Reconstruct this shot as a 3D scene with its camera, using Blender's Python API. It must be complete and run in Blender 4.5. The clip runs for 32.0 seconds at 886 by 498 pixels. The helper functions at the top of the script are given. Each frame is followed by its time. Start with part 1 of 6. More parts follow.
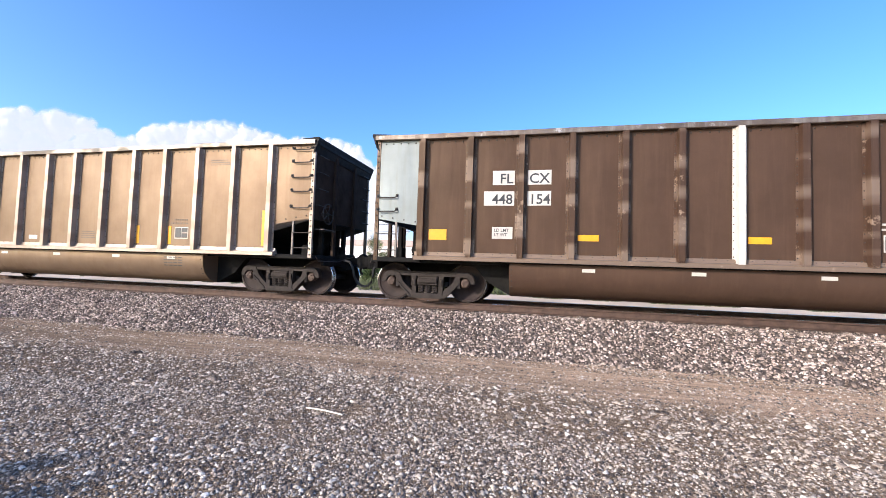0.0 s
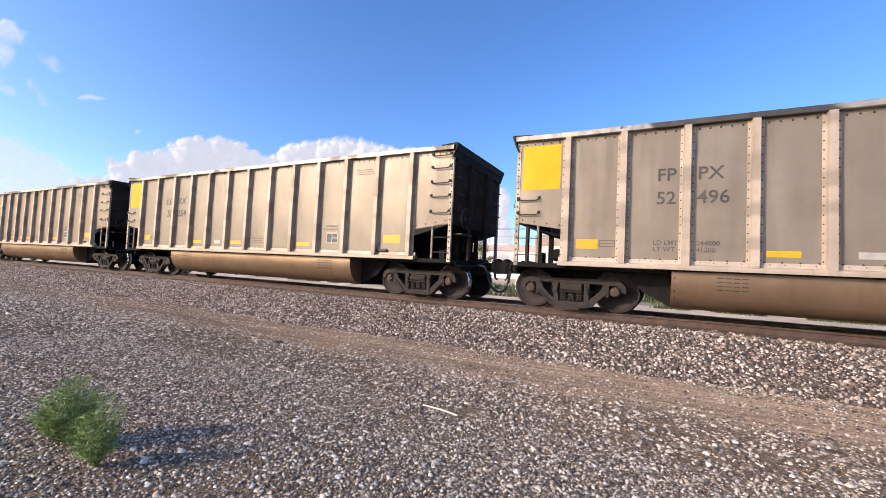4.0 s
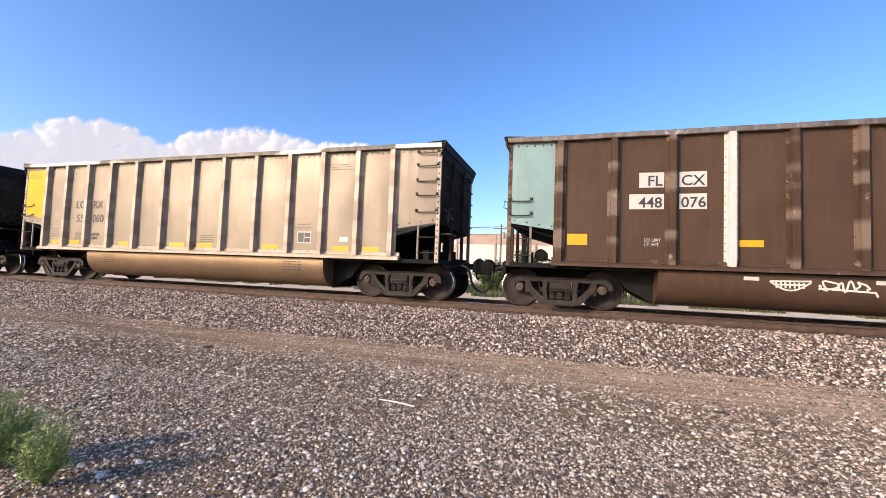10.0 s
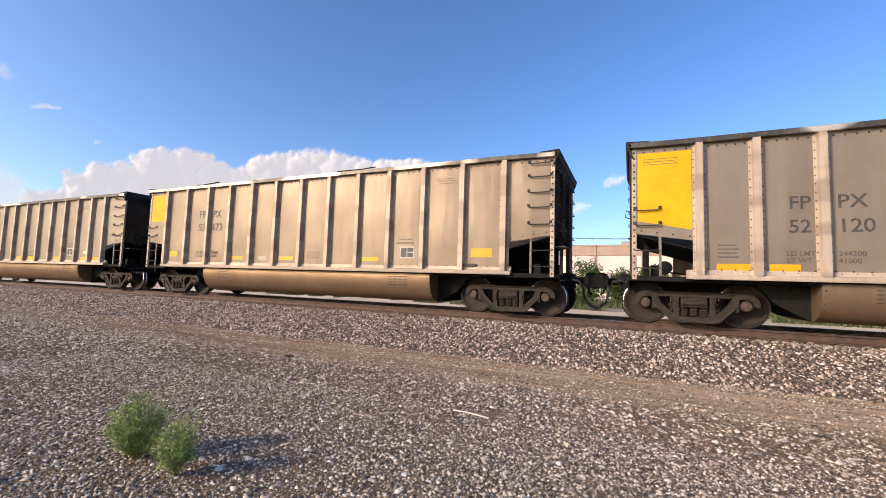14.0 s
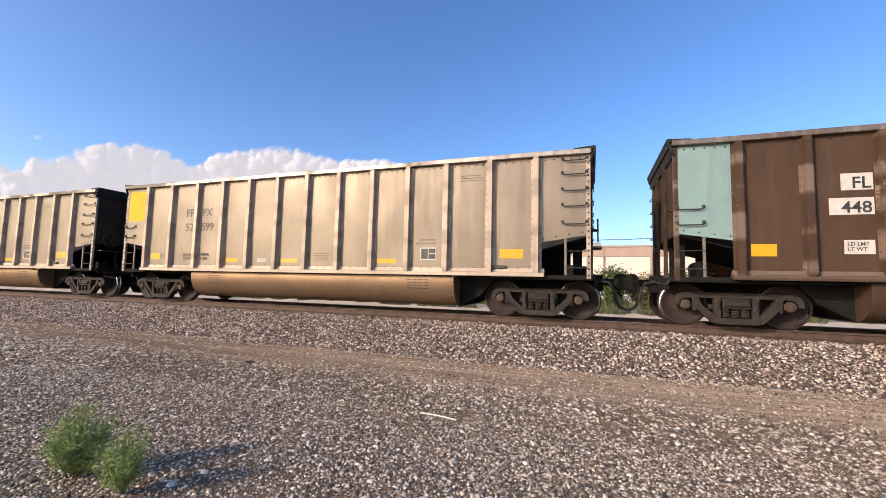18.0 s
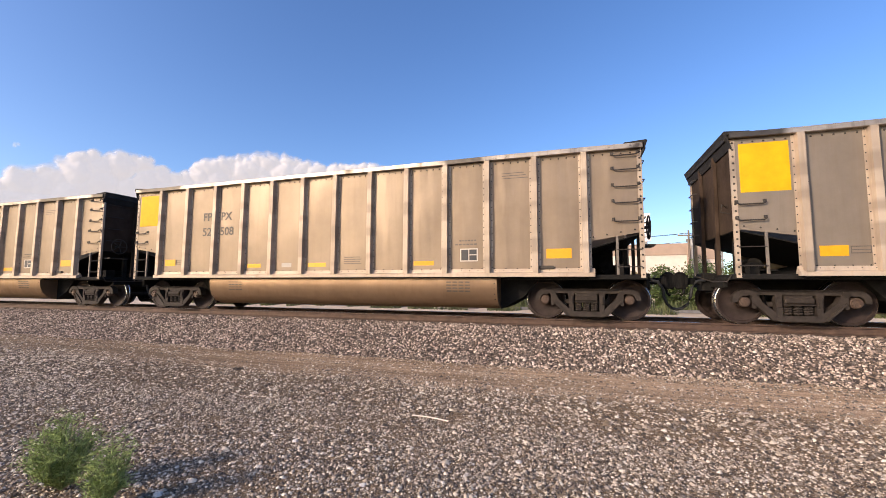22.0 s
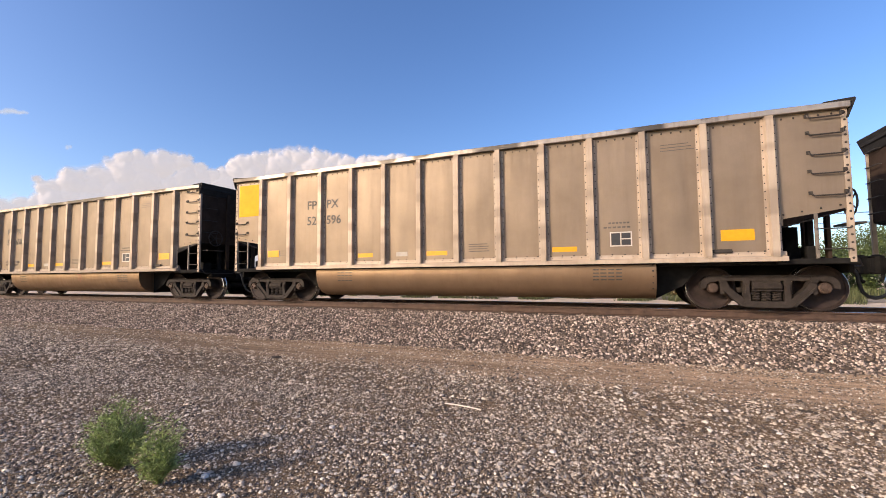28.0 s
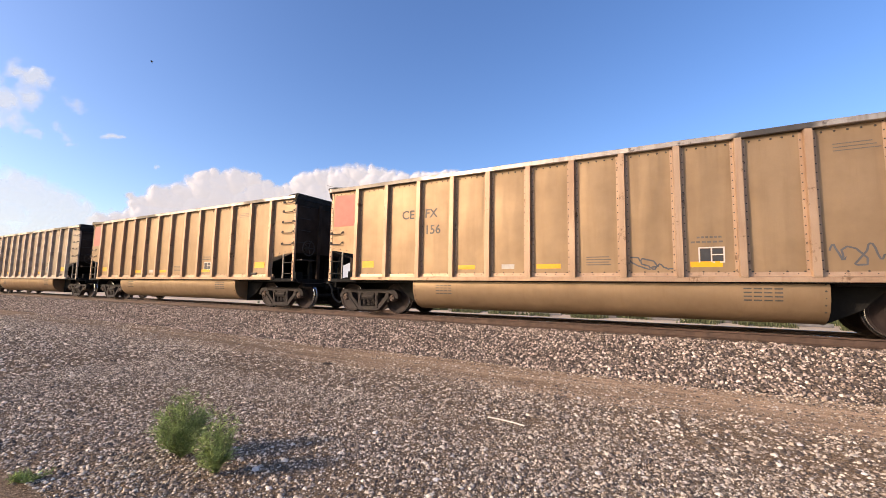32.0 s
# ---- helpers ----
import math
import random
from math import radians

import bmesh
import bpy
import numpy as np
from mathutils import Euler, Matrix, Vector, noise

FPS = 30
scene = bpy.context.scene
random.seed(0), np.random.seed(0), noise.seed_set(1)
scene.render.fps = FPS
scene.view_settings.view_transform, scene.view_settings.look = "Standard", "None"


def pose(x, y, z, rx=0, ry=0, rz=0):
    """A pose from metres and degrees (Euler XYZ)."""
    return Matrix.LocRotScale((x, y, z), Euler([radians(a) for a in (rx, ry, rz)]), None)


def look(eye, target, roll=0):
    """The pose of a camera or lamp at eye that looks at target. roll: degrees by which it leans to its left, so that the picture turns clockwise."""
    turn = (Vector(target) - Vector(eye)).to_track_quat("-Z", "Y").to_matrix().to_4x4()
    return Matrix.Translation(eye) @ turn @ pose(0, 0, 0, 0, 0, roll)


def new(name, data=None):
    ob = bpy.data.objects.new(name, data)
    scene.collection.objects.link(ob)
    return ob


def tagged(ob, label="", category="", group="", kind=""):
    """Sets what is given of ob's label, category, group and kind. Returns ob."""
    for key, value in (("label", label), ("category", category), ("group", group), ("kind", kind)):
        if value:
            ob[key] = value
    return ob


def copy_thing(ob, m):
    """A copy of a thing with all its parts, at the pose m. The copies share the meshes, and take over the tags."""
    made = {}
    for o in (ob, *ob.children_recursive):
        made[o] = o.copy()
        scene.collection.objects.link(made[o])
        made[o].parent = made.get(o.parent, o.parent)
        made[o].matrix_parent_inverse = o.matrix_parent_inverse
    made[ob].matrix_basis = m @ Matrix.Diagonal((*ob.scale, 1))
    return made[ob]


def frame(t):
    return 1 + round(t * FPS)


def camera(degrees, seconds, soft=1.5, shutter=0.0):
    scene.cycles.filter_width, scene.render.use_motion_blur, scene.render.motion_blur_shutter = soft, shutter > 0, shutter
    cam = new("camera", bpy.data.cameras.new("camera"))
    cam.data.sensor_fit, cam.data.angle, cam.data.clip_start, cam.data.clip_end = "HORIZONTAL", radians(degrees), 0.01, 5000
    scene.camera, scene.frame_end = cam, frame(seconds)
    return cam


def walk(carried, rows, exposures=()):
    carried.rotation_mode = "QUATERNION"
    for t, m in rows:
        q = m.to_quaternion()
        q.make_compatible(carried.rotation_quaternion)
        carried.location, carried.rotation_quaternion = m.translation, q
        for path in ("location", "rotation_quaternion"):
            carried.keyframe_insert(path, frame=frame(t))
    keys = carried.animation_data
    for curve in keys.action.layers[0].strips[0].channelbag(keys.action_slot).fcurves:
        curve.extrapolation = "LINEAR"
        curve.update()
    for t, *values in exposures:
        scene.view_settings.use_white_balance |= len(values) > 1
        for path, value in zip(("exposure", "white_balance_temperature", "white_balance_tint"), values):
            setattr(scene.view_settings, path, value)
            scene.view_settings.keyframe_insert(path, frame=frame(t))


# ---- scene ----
cam = camera(93.7, 32.0, soft=0.4)
PATH = [
    (0, (0.023, -0.015, 1.506), (-0.4391, 1.9293, 1.5950), 1.9),
    (0.5, (0.013, -0.013, 1.502), (-0.4431, 1.9313, 1.6060), 2.0),
    (1, (0.010, -0.012, 1.507), (-0.4541, 1.9312, 1.6140), 2.0),
    (1.5, (0.008, -0.017, 1.501), (-0.4790, 1.9199, 1.6080), 2.1),
    (2, (-0.002, -0.016, 1.499), (-0.5299, 1.9103, 1.6020), 2.2),
    (2.5, (-0.014, -0.020, 1.498), (-0.6116, 1.8864, 1.5990), 2.4),
    (3, (-0.033, -0.009, 1.486), (-0.7294, 1.8621, 1.5890), 2.6),
    (3.5, (-0.047, -0.009, 1.487), (-0.8668, 1.8126, 1.5860), 2.8),
    (4, (-0.078, -0.014, 1.487), (-1.0132, 1.7520, 1.5780), 2.8),
    (4.5, (-0.114, -0.003, 1.481), (-1.1417, 1.7106, 1.5610), 2.8),
    (6.5, (-0.111, 0.048, 1.540), (-1.2555, 1.6874, 1.5790), 2.3),
    (7, (-0.080, 0.034, 1.530), (-1.1757, 1.7073, 1.5670), 2.1),
    (7.5, (-0.065, 0.044, 1.525), (-1.0714, 1.7724, 1.5630), 1.8),
    (8, (-0.247, -0.014, 1.526), (-1.1494, 1.7706, 1.5710), 1.8),
    (8.5, (-0.379, -0.082, 1.520), (-1.1881, 1.7461, 1.5740), 1.9),
    (9, (-0.339, -0.196, 1.507), (-1.0643, 1.6675, 1.5740), 2.1),
    (9.5, (-0.270, -0.306, 1.491), (-0.9293, 1.5799, 1.5690), 2.2),
    (10, (-0.328, -0.387, 1.480), (-0.9087, 1.5252, 1.5790), 2.2),
    (10.5, (-0.480, -0.484, 1.487), (-0.9998, 1.4432, 1.6080), 2.1),
    (11, (-0.508, -0.532, 1.500), (-1.0173, 1.3970, 1.6460), 2.1),
    (11.5, (-0.491, -0.538, 1.493), (-1.0531, 1.3736, 1.6610), 2.2),
    (12, (-0.486, -0.565, 1.491), (-1.1464, 1.3146, 1.6710), 2.3),
    (12.5, (-0.486, -0.586, 1.489), (-1.2338, 1.2596, 1.6690), 2.2),
    (13, (-0.467, -0.600, 1.493), (-1.2754, 1.2221, 1.6660), 2.0),
    (13.5, (-0.455, -0.601, 1.492), (-1.2833, 1.2131, 1.6530), 1.8),
    (14, (-0.455, -0.596, 1.494), (-1.2784, 1.2211, 1.6420), 1.8),
    (14.5, (-0.449, -0.594, 1.488), (-1.2605, 1.2283, 1.6300), 1.7),
    (16.5, (-0.463, -0.588, 1.491), (-1.2726, 1.2342, 1.6400), 2.1),
    (17, (-0.471, -0.586, 1.487), (-1.2646, 1.2423, 1.6390), 2.1),
    (17.5, (-0.480, -0.574, 1.490), (-1.2280, 1.2737, 1.6450), 1.8),
    (18, (-0.466, -0.557, 1.493), (-1.1435, 1.3186, 1.6520), 1.3),
    (18.5, (-0.455, -0.549, 1.498), (-1.0498, 1.3536, 1.6630), 0.7),
    (19, (-0.443, -0.535, 1.495), (-0.9762, 1.3854, 1.6640), 0.0),
    (19.5, (-0.448, -0.531, 1.489), (-0.9603, 1.3946, 1.6640), -0.3),
    (20, (-0.455, -0.541, 1.495), (-0.9901, 1.3783, 1.6690), -0.3),
    (20.5, (-0.451, -0.562, 1.498), (-1.0297, 1.3448, 1.6730), -0.3),
    (21, (-0.448, -0.567, 1.496), (-1.0616, 1.3285, 1.6720), 0.0),
    (21.5, (-0.454, -0.552, 1.486), (-1.0807, 1.3393, 1.6610), 0.2),
    (22, (-0.464, -0.546, 1.472), (-1.0947, 1.3441, 1.6450), 0.2),
    (22.5, (-0.462, -0.531, 1.474), (-1.1069, 1.3550, 1.6370), 0.2),
    (23, (-0.473, -0.528, 1.477), (-1.1428, 1.3506, 1.6300), 0.2),
    (23.5, (-0.485, -0.547, 1.478), (-1.1815, 1.3212, 1.6240), 0.3),
    (24, (-0.482, -0.550, 1.477), (-1.2064, 1.3089, 1.6170), 0.4),
    (24.5, (-0.486, -0.559, 1.472), (-1.2272, 1.2927, 1.6070), 0.7),
    (25, (-0.481, -0.558, 1.473), (-1.2302, 1.2916, 1.5990), 0.6),
    (25.5, (-0.485, -0.559, 1.472), (-1.2312, 1.2926, 1.5900), 0.3),
    (27.5, (-0.470, -0.535, 1.466), (-1.2204, 1.3158, 1.5800), -0.5),
    (28, (-0.473, -0.529, 1.474), (-1.2374, 1.3146, 1.5960), -0.5),
    (28.5, (-0.466, -0.519, 1.472), (-1.2534, 1.3154, 1.6020), -0.5),
    (29, (-0.460, -0.508, 1.473), (-1.2804, 1.3111, 1.6080), -0.4),
    (29.5, (-0.451, -0.508, 1.469), (-1.3072, 1.2938, 1.6040), -0.2),
    (30, (-0.412, -0.500, 1.460), (-1.3091, 1.2828, 1.5970), 0.1),
    (30.5, (-0.401, -0.500, 1.443), (-1.3309, 1.2645, 1.5930), 0.5),
    (31, (-0.401, -0.503, 1.439), (-1.3537, 1.2473, 1.6000), 0.8),
    (31.5, (-0.404, -0.507, 1.430), (-1.3745, 1.2321, 1.6070), 0.9),
    (32, (-0.393, -0.532, 1.425), (-1.3782, 1.1980, 1.6200), 1.0),
]
walk(cam, [(t, look(eye, target, roll)) for t, eye, target, roll in PATH],
     [(0, 0.38, 5850, 9), (1, 0.28, 5900, 10), (2, 0.22, 6000, 10), (4.5, 0.10, 6250, 11), (8, 0.20, 6450, 12), (10, 0.17, 6550, 12), (14, 0.0, 6750, 12), (20, 0.02, 6700, 11), (23, -0.02, 7050, 14), (29, -0.08, 7100, 14), (32, 0.10, 7250, 15)])

# the plan: the track runs along x; heights from the gravel in the foreground
RAIL_Z = 0.70
TRACK_Y = 10.36
PITCH = 16.169
# how far the gap behind the first car has come, second by second
RUN = [(0, -4.47), (1, 11.67), (2, 28.10), (3, 44.54), (4, 60.92), (5.5, 85.4), (7, 109.85), (8, 126.58), (9, 143.04), (10, 159.25),
       (11, 175.69), (12, 192.44), (13, 208.64), (14, 225.15), (15.5, 249.9), (17, 274.73), (18, 291.33), (19, 307.61), (20, 324.45),
       (21, 340.98), (22, 357.28), (23, 373.85), (24, 390.74), (25, 407.05), (26.5, 431.9), (28, 456.88), (29, 473.43), (30, 489.98),
       (31, 506.37), (32, 523.10)]

# ---- daylight ----
SUN_EL, SUN_AZ = 21.0, 220.0  # azimuth of the sun, clockwise from +y
world = bpy.data.worlds.new("sky")
scene.world = world
world.use_nodes = True
wn = world.node_tree
wn.nodes.clear()
sky = wn.nodes.new("ShaderNodeTexSky")
sky.sky_type = "NISHITA"
sky.sun_disc = False
sky.sun_elevation = radians(SUN_EL)
sky.sun_rotation = radians(SUN_AZ)
sky.altitude = 1200
sky.air_density, sky.dust_density, sky.ozone_density = 0.95, 4.5, 2.6
bg = wn.nodes.new("ShaderNodeBackground")
bg.inputs["Strength"].default_value = 0.285
hue = wn.nodes.new("ShaderNodeHueSaturation")
hue.inputs["Hue"].default_value = 0.508
hue.inputs["Saturation"].default_value = 1.20
wo = wn.nodes.new("ShaderNodeOutputWorld")
wn.links.new(sky.outputs[0], hue.inputs["Color"])
wn.links.new(hue.outputs[0], bg.inputs[0])
wn.links.new(bg.outputs[0], wo.inputs[0])
sun_data = bpy.data.lights.new("sun", "SUN")
sun_data.energy, sun_data.angle, sun_data.color = 4.2, radians(2.0), (1.0, 0.84, 0.69)
sun = new("sun", sun_data)
a, e = radians(SUN_AZ), radians(SUN_EL)
sun.matrix_world = look((math.sin(a) * math.cos(e) * 50, math.cos(a) * math.cos(e) * 50, math.sin(e) * 50), (0, 0, 0))

# ---- materials ----
def nodes_of(name):
    m = bpy.data.materials.new(name)
    m.use_nodes = True
    t = m.node_tree
    return m, t, t.nodes["Principled BSDF"]


def coords(t, scale=(1, 1, 1), kind="Object"):
    c = t.nodes.new("ShaderNodeTexCoord")
    mp = t.nodes.new("ShaderNodeMapping")
    mp.inputs["Scale"].default_value = scale
    t.links.new(c.outputs[kind], mp.inputs[0])
    return mp.outputs[0]


def noise_node(t, vec, scale, detail=4.0, rough=0.6):
    n = t.nodes.new("ShaderNodeTexNoise")
    n.inputs["Scale"].default_value, n.inputs["Detail"].default_value, n.inputs["Roughness"].default_value = scale, detail, rough
    t.links.new(vec, n.inputs["Vector"])
    return n.outputs["Fac"]


def ramp(t, fac, stops):
    r = t.nodes.new("ShaderNodeValToRGB")
    while len(r.color_ramp.elements) < len(stops):
        r.color_ramp.elements.new(0.5)
    for el, (p, c) in zip(r.color_ramp.elements, stops):
        el.position, el.color = p, (*c, 1) if len(c) == 3 else c
    t.links.new(fac, r.inputs[0])
    return r.outputs[0]


def mixed(t, fac, a, b, mode="MIX"):
    m = t.nodes.new("ShaderNodeMix")
    m.data_type, m.blend_type = "RGBA", mode
    for sock, v in ((m.inputs[0], fac), (m.inputs[6], a), (m.inputs[7], b)):
        if isinstance(v, (int, float)):
            sock.default_value = v
        elif isinstance(v, tuple):
            sock.default_value = (*v, 1)
        else:
            t.links.new(v, sock)
    return m.outputs[2]


def bumped(t, p, fac, strength, distance):
    b = t.nodes.new("ShaderNodeBump")
    b.inputs["Strength"].default_value, b.inputs["Distance"].default_value = strength, distance
    t.links.new(fac, b.inputs["Height"])
    t.links.new(b.outputs[0], p.inputs["Normal"])


def rnd(t):
    return t.nodes.new("ShaderNodeObjectInfo").outputs["Random"]


def offset_by_random(t, vec, amount):
    mul = t.nodes.new("ShaderNodeVectorMath")
    mul.operation = "SCALE"
    comb = t.nodes.new("ShaderNodeCombineXYZ")
    r = rnd(t)
    for i in range(3):
        t.links.new(r, comb.inputs[i])
    mul.inputs["Scale"].default_value = amount
    t.links.new(comb.outputs[0], mul.inputs[0])
    add = t.nodes.new("ShaderNodeVectorMath")
    t.links.new(vec, add.inputs[0])
    t.links.new(mul.outputs[0], add.inputs[1])
    return add.outputs[0]


def skin(name, clean, dirty, dust, metal=0.5, rough=0.5, streak=0.35, worn=None, sheen=(1.0, 0.84, 0.58), bands=None, gloss=0.25, runs=None):
    """Weathered sheet metal: blotches, upright streaks, fine grain."""
    m, t, p = nodes_of(name)
    v = offset_by_random(t, coords(t), 37.0)
    blotch = noise_node(t, v, 0.9, 5, 0.62)
    st = t.nodes.new("ShaderNodeMapping")
    st.inputs["Scale"].default_value = (5.0, 5.0, 0.35)
    t.links.new(v, st.inputs[0])
    streaks = noise_node(t, st.outputs[0], 1.6, 5, 0.65)
    grain = noise_node(t, v, 38.0, 3, 0.6)
    c = mixed(t, ramp(t, blotch, [(0.36, (0, 0, 0)), (0.68, (1, 1, 1))]), clean, dirty)
    f = ramp(t, streaks, [(0.5, (0, 0, 0)), (0.78, (streak, streak, streak))])
    c = mixed(t, f, c, dust)
    c = mixed(t, ramp(t, grain, [(0.3, (0.18, 0.18, 0.18)), (0.75, (0, 0, 0))]), c, dirty)
    if worn:
        w = noise_node(t, v, 2.3, 6, 0.7)
        c = mixed(t, ramp(t, w, [(0.60, (0, 0, 0)), (0.66, (1, 1, 1))]), c, worn)
    if bands:
        bm_ = t.nodes.new("ShaderNodeMapping")
        bm_.inputs["Scale"].default_value = (0.0, 0.0, 1.0)
        t.links.new(v, bm_.inputs[0])
        b = noise_node(t, bm_.outputs[0], 1.7, 1, 0.4)
        c = mixed(t, ramp(t, b, [(0.50, (0, 0, 0)), (0.56, (0.55, 0.55, 0.55))]), c, bands)
    if runs:
        # lengths of the chord that are tarred over or rubbed bare
        rm = t.nodes.new("ShaderNodeMapping")
        rm.inputs["Scale"].default_value = (1.0, 0.0, 1.5)
        t.links.new(v, rm.inputs[0])
        b = noise_node(t, rm.outputs[0], 0.42, 3, 0.55)
        c = mixed(t, ramp(t, b, [(0.52, (0, 0, 0)), (0.56, (0.9, 0.9, 0.9))]), c, runs)
    t.links.new(c, p.inputs["Base Color"])
    p.inputs["Metallic"].default_value = metal
    p.inputs["Specular IOR Level"].default_value = gloss
    p.inputs["Specular Tint"].default_value = (*sheen, 1)
    rr = t.nodes.new("ShaderNodeMapRange")
    rr.inputs["To Min"].default_value, rr.inputs["To Max"].default_value = rough - 0.1, rough + 0.12
    t.links.new(blotch, rr.inputs[0])
    t.links.new(rr.outputs[0], p.inputs["Roughness"])
    wave = t.nodes.new("ShaderNodeMapping")
    wave.inputs["Scale"].default_value = (2.2, 2.2, 0.5)
    t.links.new(v, wave.inputs[0])
    lumps = mixed(t, 0.05, noise_node(t, wave.outputs[0], 1.5, 2, 0.4), grain)
    bumped(t, p, lumps, 0.5, 0.05)
    return m


def plain(name, colour, rough=0.7, metal=0.0, vary=0.25, scale=6.0, bump=0.0, gloss=0.4):
    m, t, p = nodes_of(name)
    v = offset_by_random(t, coords(t), 21.0)
    n = noise_node(t, v, scale, 5, 0.65)
    dark = tuple(x * (1 - vary) for x in colour)
    light = tuple(min(1, x * (1 + vary)) for x in colour)
    t.links.new(ramp(t, n, [(0.3, dark), (0.7, light)]), p.inputs["Base Color"])
    p.inputs["Roughness"].default_value, p.inputs["Metallic"].default_value = rough, metal
    p.inputs["Specular IOR Level"].default_value = gloss
    if bump:
        bumped(t, p, noise_node(t, v, scale * 6, 4, 0.7), bump, 0.02)
    return m


ALU = skin("bare_aluminium", (0.243, 0.186, 0.139), (0.188, 0.143, 0.105), (0.176, 0.123, 0.083), 0.30, 0.48, gloss=0.36)
SILVER = skin("pale_aluminium", (0.243, 0.199, 0.158), (0.190, 0.154, 0.121), (0.172, 0.126, 0.085), 0.30, 0.48, gloss=0.36)
# tub warmer than the sides: the sunlit dirt it reflects is in its colour
TUB = skin("bare_aluminium_tub", (0.245, 0.162, 0.104), (0.19, 0.125, 0.08), (0.157, 0.094, 0.055), 0.55, 0.45)
ALU_RIB = skin("aluminium_rib", (0.47, 0.38, 0.30), (0.36, 0.285, 0.22), (0.21, 0.145, 0.095), 0.12, 0.55, 0.5, bands=(0.20, 0.16, 0.13))
TAN = skin("dusty_tan_skin", (0.195, 0.136, 0.090), (0.150, 0.101, 0.065), (0.13, 0.076, 0.043), 0.33, 0.49)
GOLD = skin("golden_tan_skin", (0.272, 0.182, 0.108), (0.21, 0.139, 0.082), (0.178, 0.106, 0.056), 0.34, 0.48, gloss=0.36)
GOLD_RIB = skin("golden_tan_rib", (0.374, 0.255, 0.173), (0.286, 0.187, 0.124), (0.198, 0.109, 0.0648), 0.3, 0.46, 0.6, worn=(0.15, 0.09, 0.055))
TAN_RIB = skin("dusty_tan_rib", (0.389, 0.32, 0.265), (0.304, 0.24, 0.19), (0.231, 0.145, 0.09), 0.3, 0.48, 0.5, bands=(0.21, 0.155, 0.115))
BROWN = skin("brown_paint", (0.078, 0.0455, 0.0310), (0.058, 0.0345, 0.0238), (0.115, 0.070, 0.046), 0.08, 0.50, gloss=0.18)
BROWN_RIB = skin("brown_rib", (0.066, 0.036, 0.024), (0.050, 0.028, 0.019), (0.11, 0.067, 0.045), 0.12, 0.42, 0.5, worn=(0.26, 0.185, 0.13), bands=(0.25, 0.185, 0.14), gloss=0.3)
RIM = skin("top_chord_metal", (0.40, 0.355, 0.31), (0.30, 0.26, 0.225), (0.09, 0.07, 0.06), 0.5, 0.42, 0.8, worn=(0.10, 0.08, 0.07), runs=(0.05, 0.045, 0.042))
RIM_BROWN = skin("top_chord_brown", (0.20, 0.16, 0.13), (0.12, 0.09, 0.07), (0.35, 0.32, 0.28), 0.4, 0.38, 0.8, worn=(0.42, 0.39, 0.36))
TEAL = skin("teal_end_paint", (0.22, 0.33, 0.314), (0.18, 0.26, 0.257), (0.14, 0.12, 0.0855), 0.1, 0.5)
BLUEGREY = skin("grey_end_paint", (0.24, 0.27, 0.27), (0.19, 0.21, 0.21), (0.14, 0.12, 0.09), 0.2, 0.5)
YELLOW = plain("yellow_paint", (0.62, 0.35, 0.010), 0.6, 0, 0.10, 3.0, gloss=0.15)
RED = plain("red_paint", (0.22, 0.018, 0.03), 0.5, 0, 0.15, 3.0)
FADED_RED = plain("faded_red_paint", (0.48, 0.12, 0.08), 0.6, 0, 0.15, 3.0)
ORANGE = plain("reflector_orange", (0.66, 0.31, 0.008), 0.35, 0, 0.08, 12.0)
WHITE = plain("white_paint", (0.50, 0.46, 0.41), 0.6, 0, 0.12, 7.0)
BLACK = plain("stencil_black", (0.035, 0.035, 0.037), 0.42, 0.1, 0.2, 9.0)
FADED = plain("faded_stencil", (0.105, 0.086, 0.07), 0.7, 0, 0.3, 9.0)
# underframe grime, with the shade under the body put into the colour
GRIME_SHADE = plain("grime_and_shade", (0.012, 0.011, 0.010), 0.9, 0.0, 0.4, 5.0, 0.3, 0.15)
TRUCK = plain("truck_casting", (0.031, 0.0235, 0.0195), 0.8, 0.0, 0.45, 8.0, 0.4, 0.3)
WHEEL = plain("rolled_steel_wheel", (0.028, 0.0175, 0.0145), 0.7, 0.1, 0.4, 7.0, 0.2, 0.3)
TREAD = plain("polished_tread", (0.55, 0.54, 0.52), 0.25, 1.0, 0.1, 20.0)
CAP = plain("rusty_bearing_cap", (0.078, 0.05, 0.037), 0.7, 0.2, 0.4, 15.0, 0.3)
LADDER = plain("worn_grey_steel", (0.17, 0.145, 0.12), 0.6, 0.2, 0.3, 10.0)
IRON = plain("dark_iron_rod", (0.05, 0.042, 0.036), 0.6, 0.4, 0.3, 10.0)
RUBBER = plain("rubber_hose", (0.02, 0.02, 0.02), 0.6, 0, 0.2, 10.0)
RAILSIDE = plain("rusty_rail", (0.085, 0.052, 0.038), 0.75, 0.2, 0.35, 5.0, 0.3)
TIE = plain("weathered_tie", (0.10, 0.075, 0.055), 0.9, 0, 0.4, 4.0, 0.5)
# car ends: dusty brown, with the shade between cars put into the colour
END_DIRT_SHADE = plain("dusty_shaded_end", (0.050, 0.034, 0.025), 0.95, 0.0, 0.4, 2.0, 0.2, 0.08)
RIVET = plain("dark_rivet", (0.05, 0.04, 0.033), 0.7, 0.2, 0.3, 9.0)
WORN_INK = plain("worn_stencil", (0.062, 0.055, 0.049), 0.6, 0, 0.35, 14.0)
DIM = plain("dirty_white_paint", (0.36, 0.33, 0.29), 0.7, 0, 0.15, 7.0)
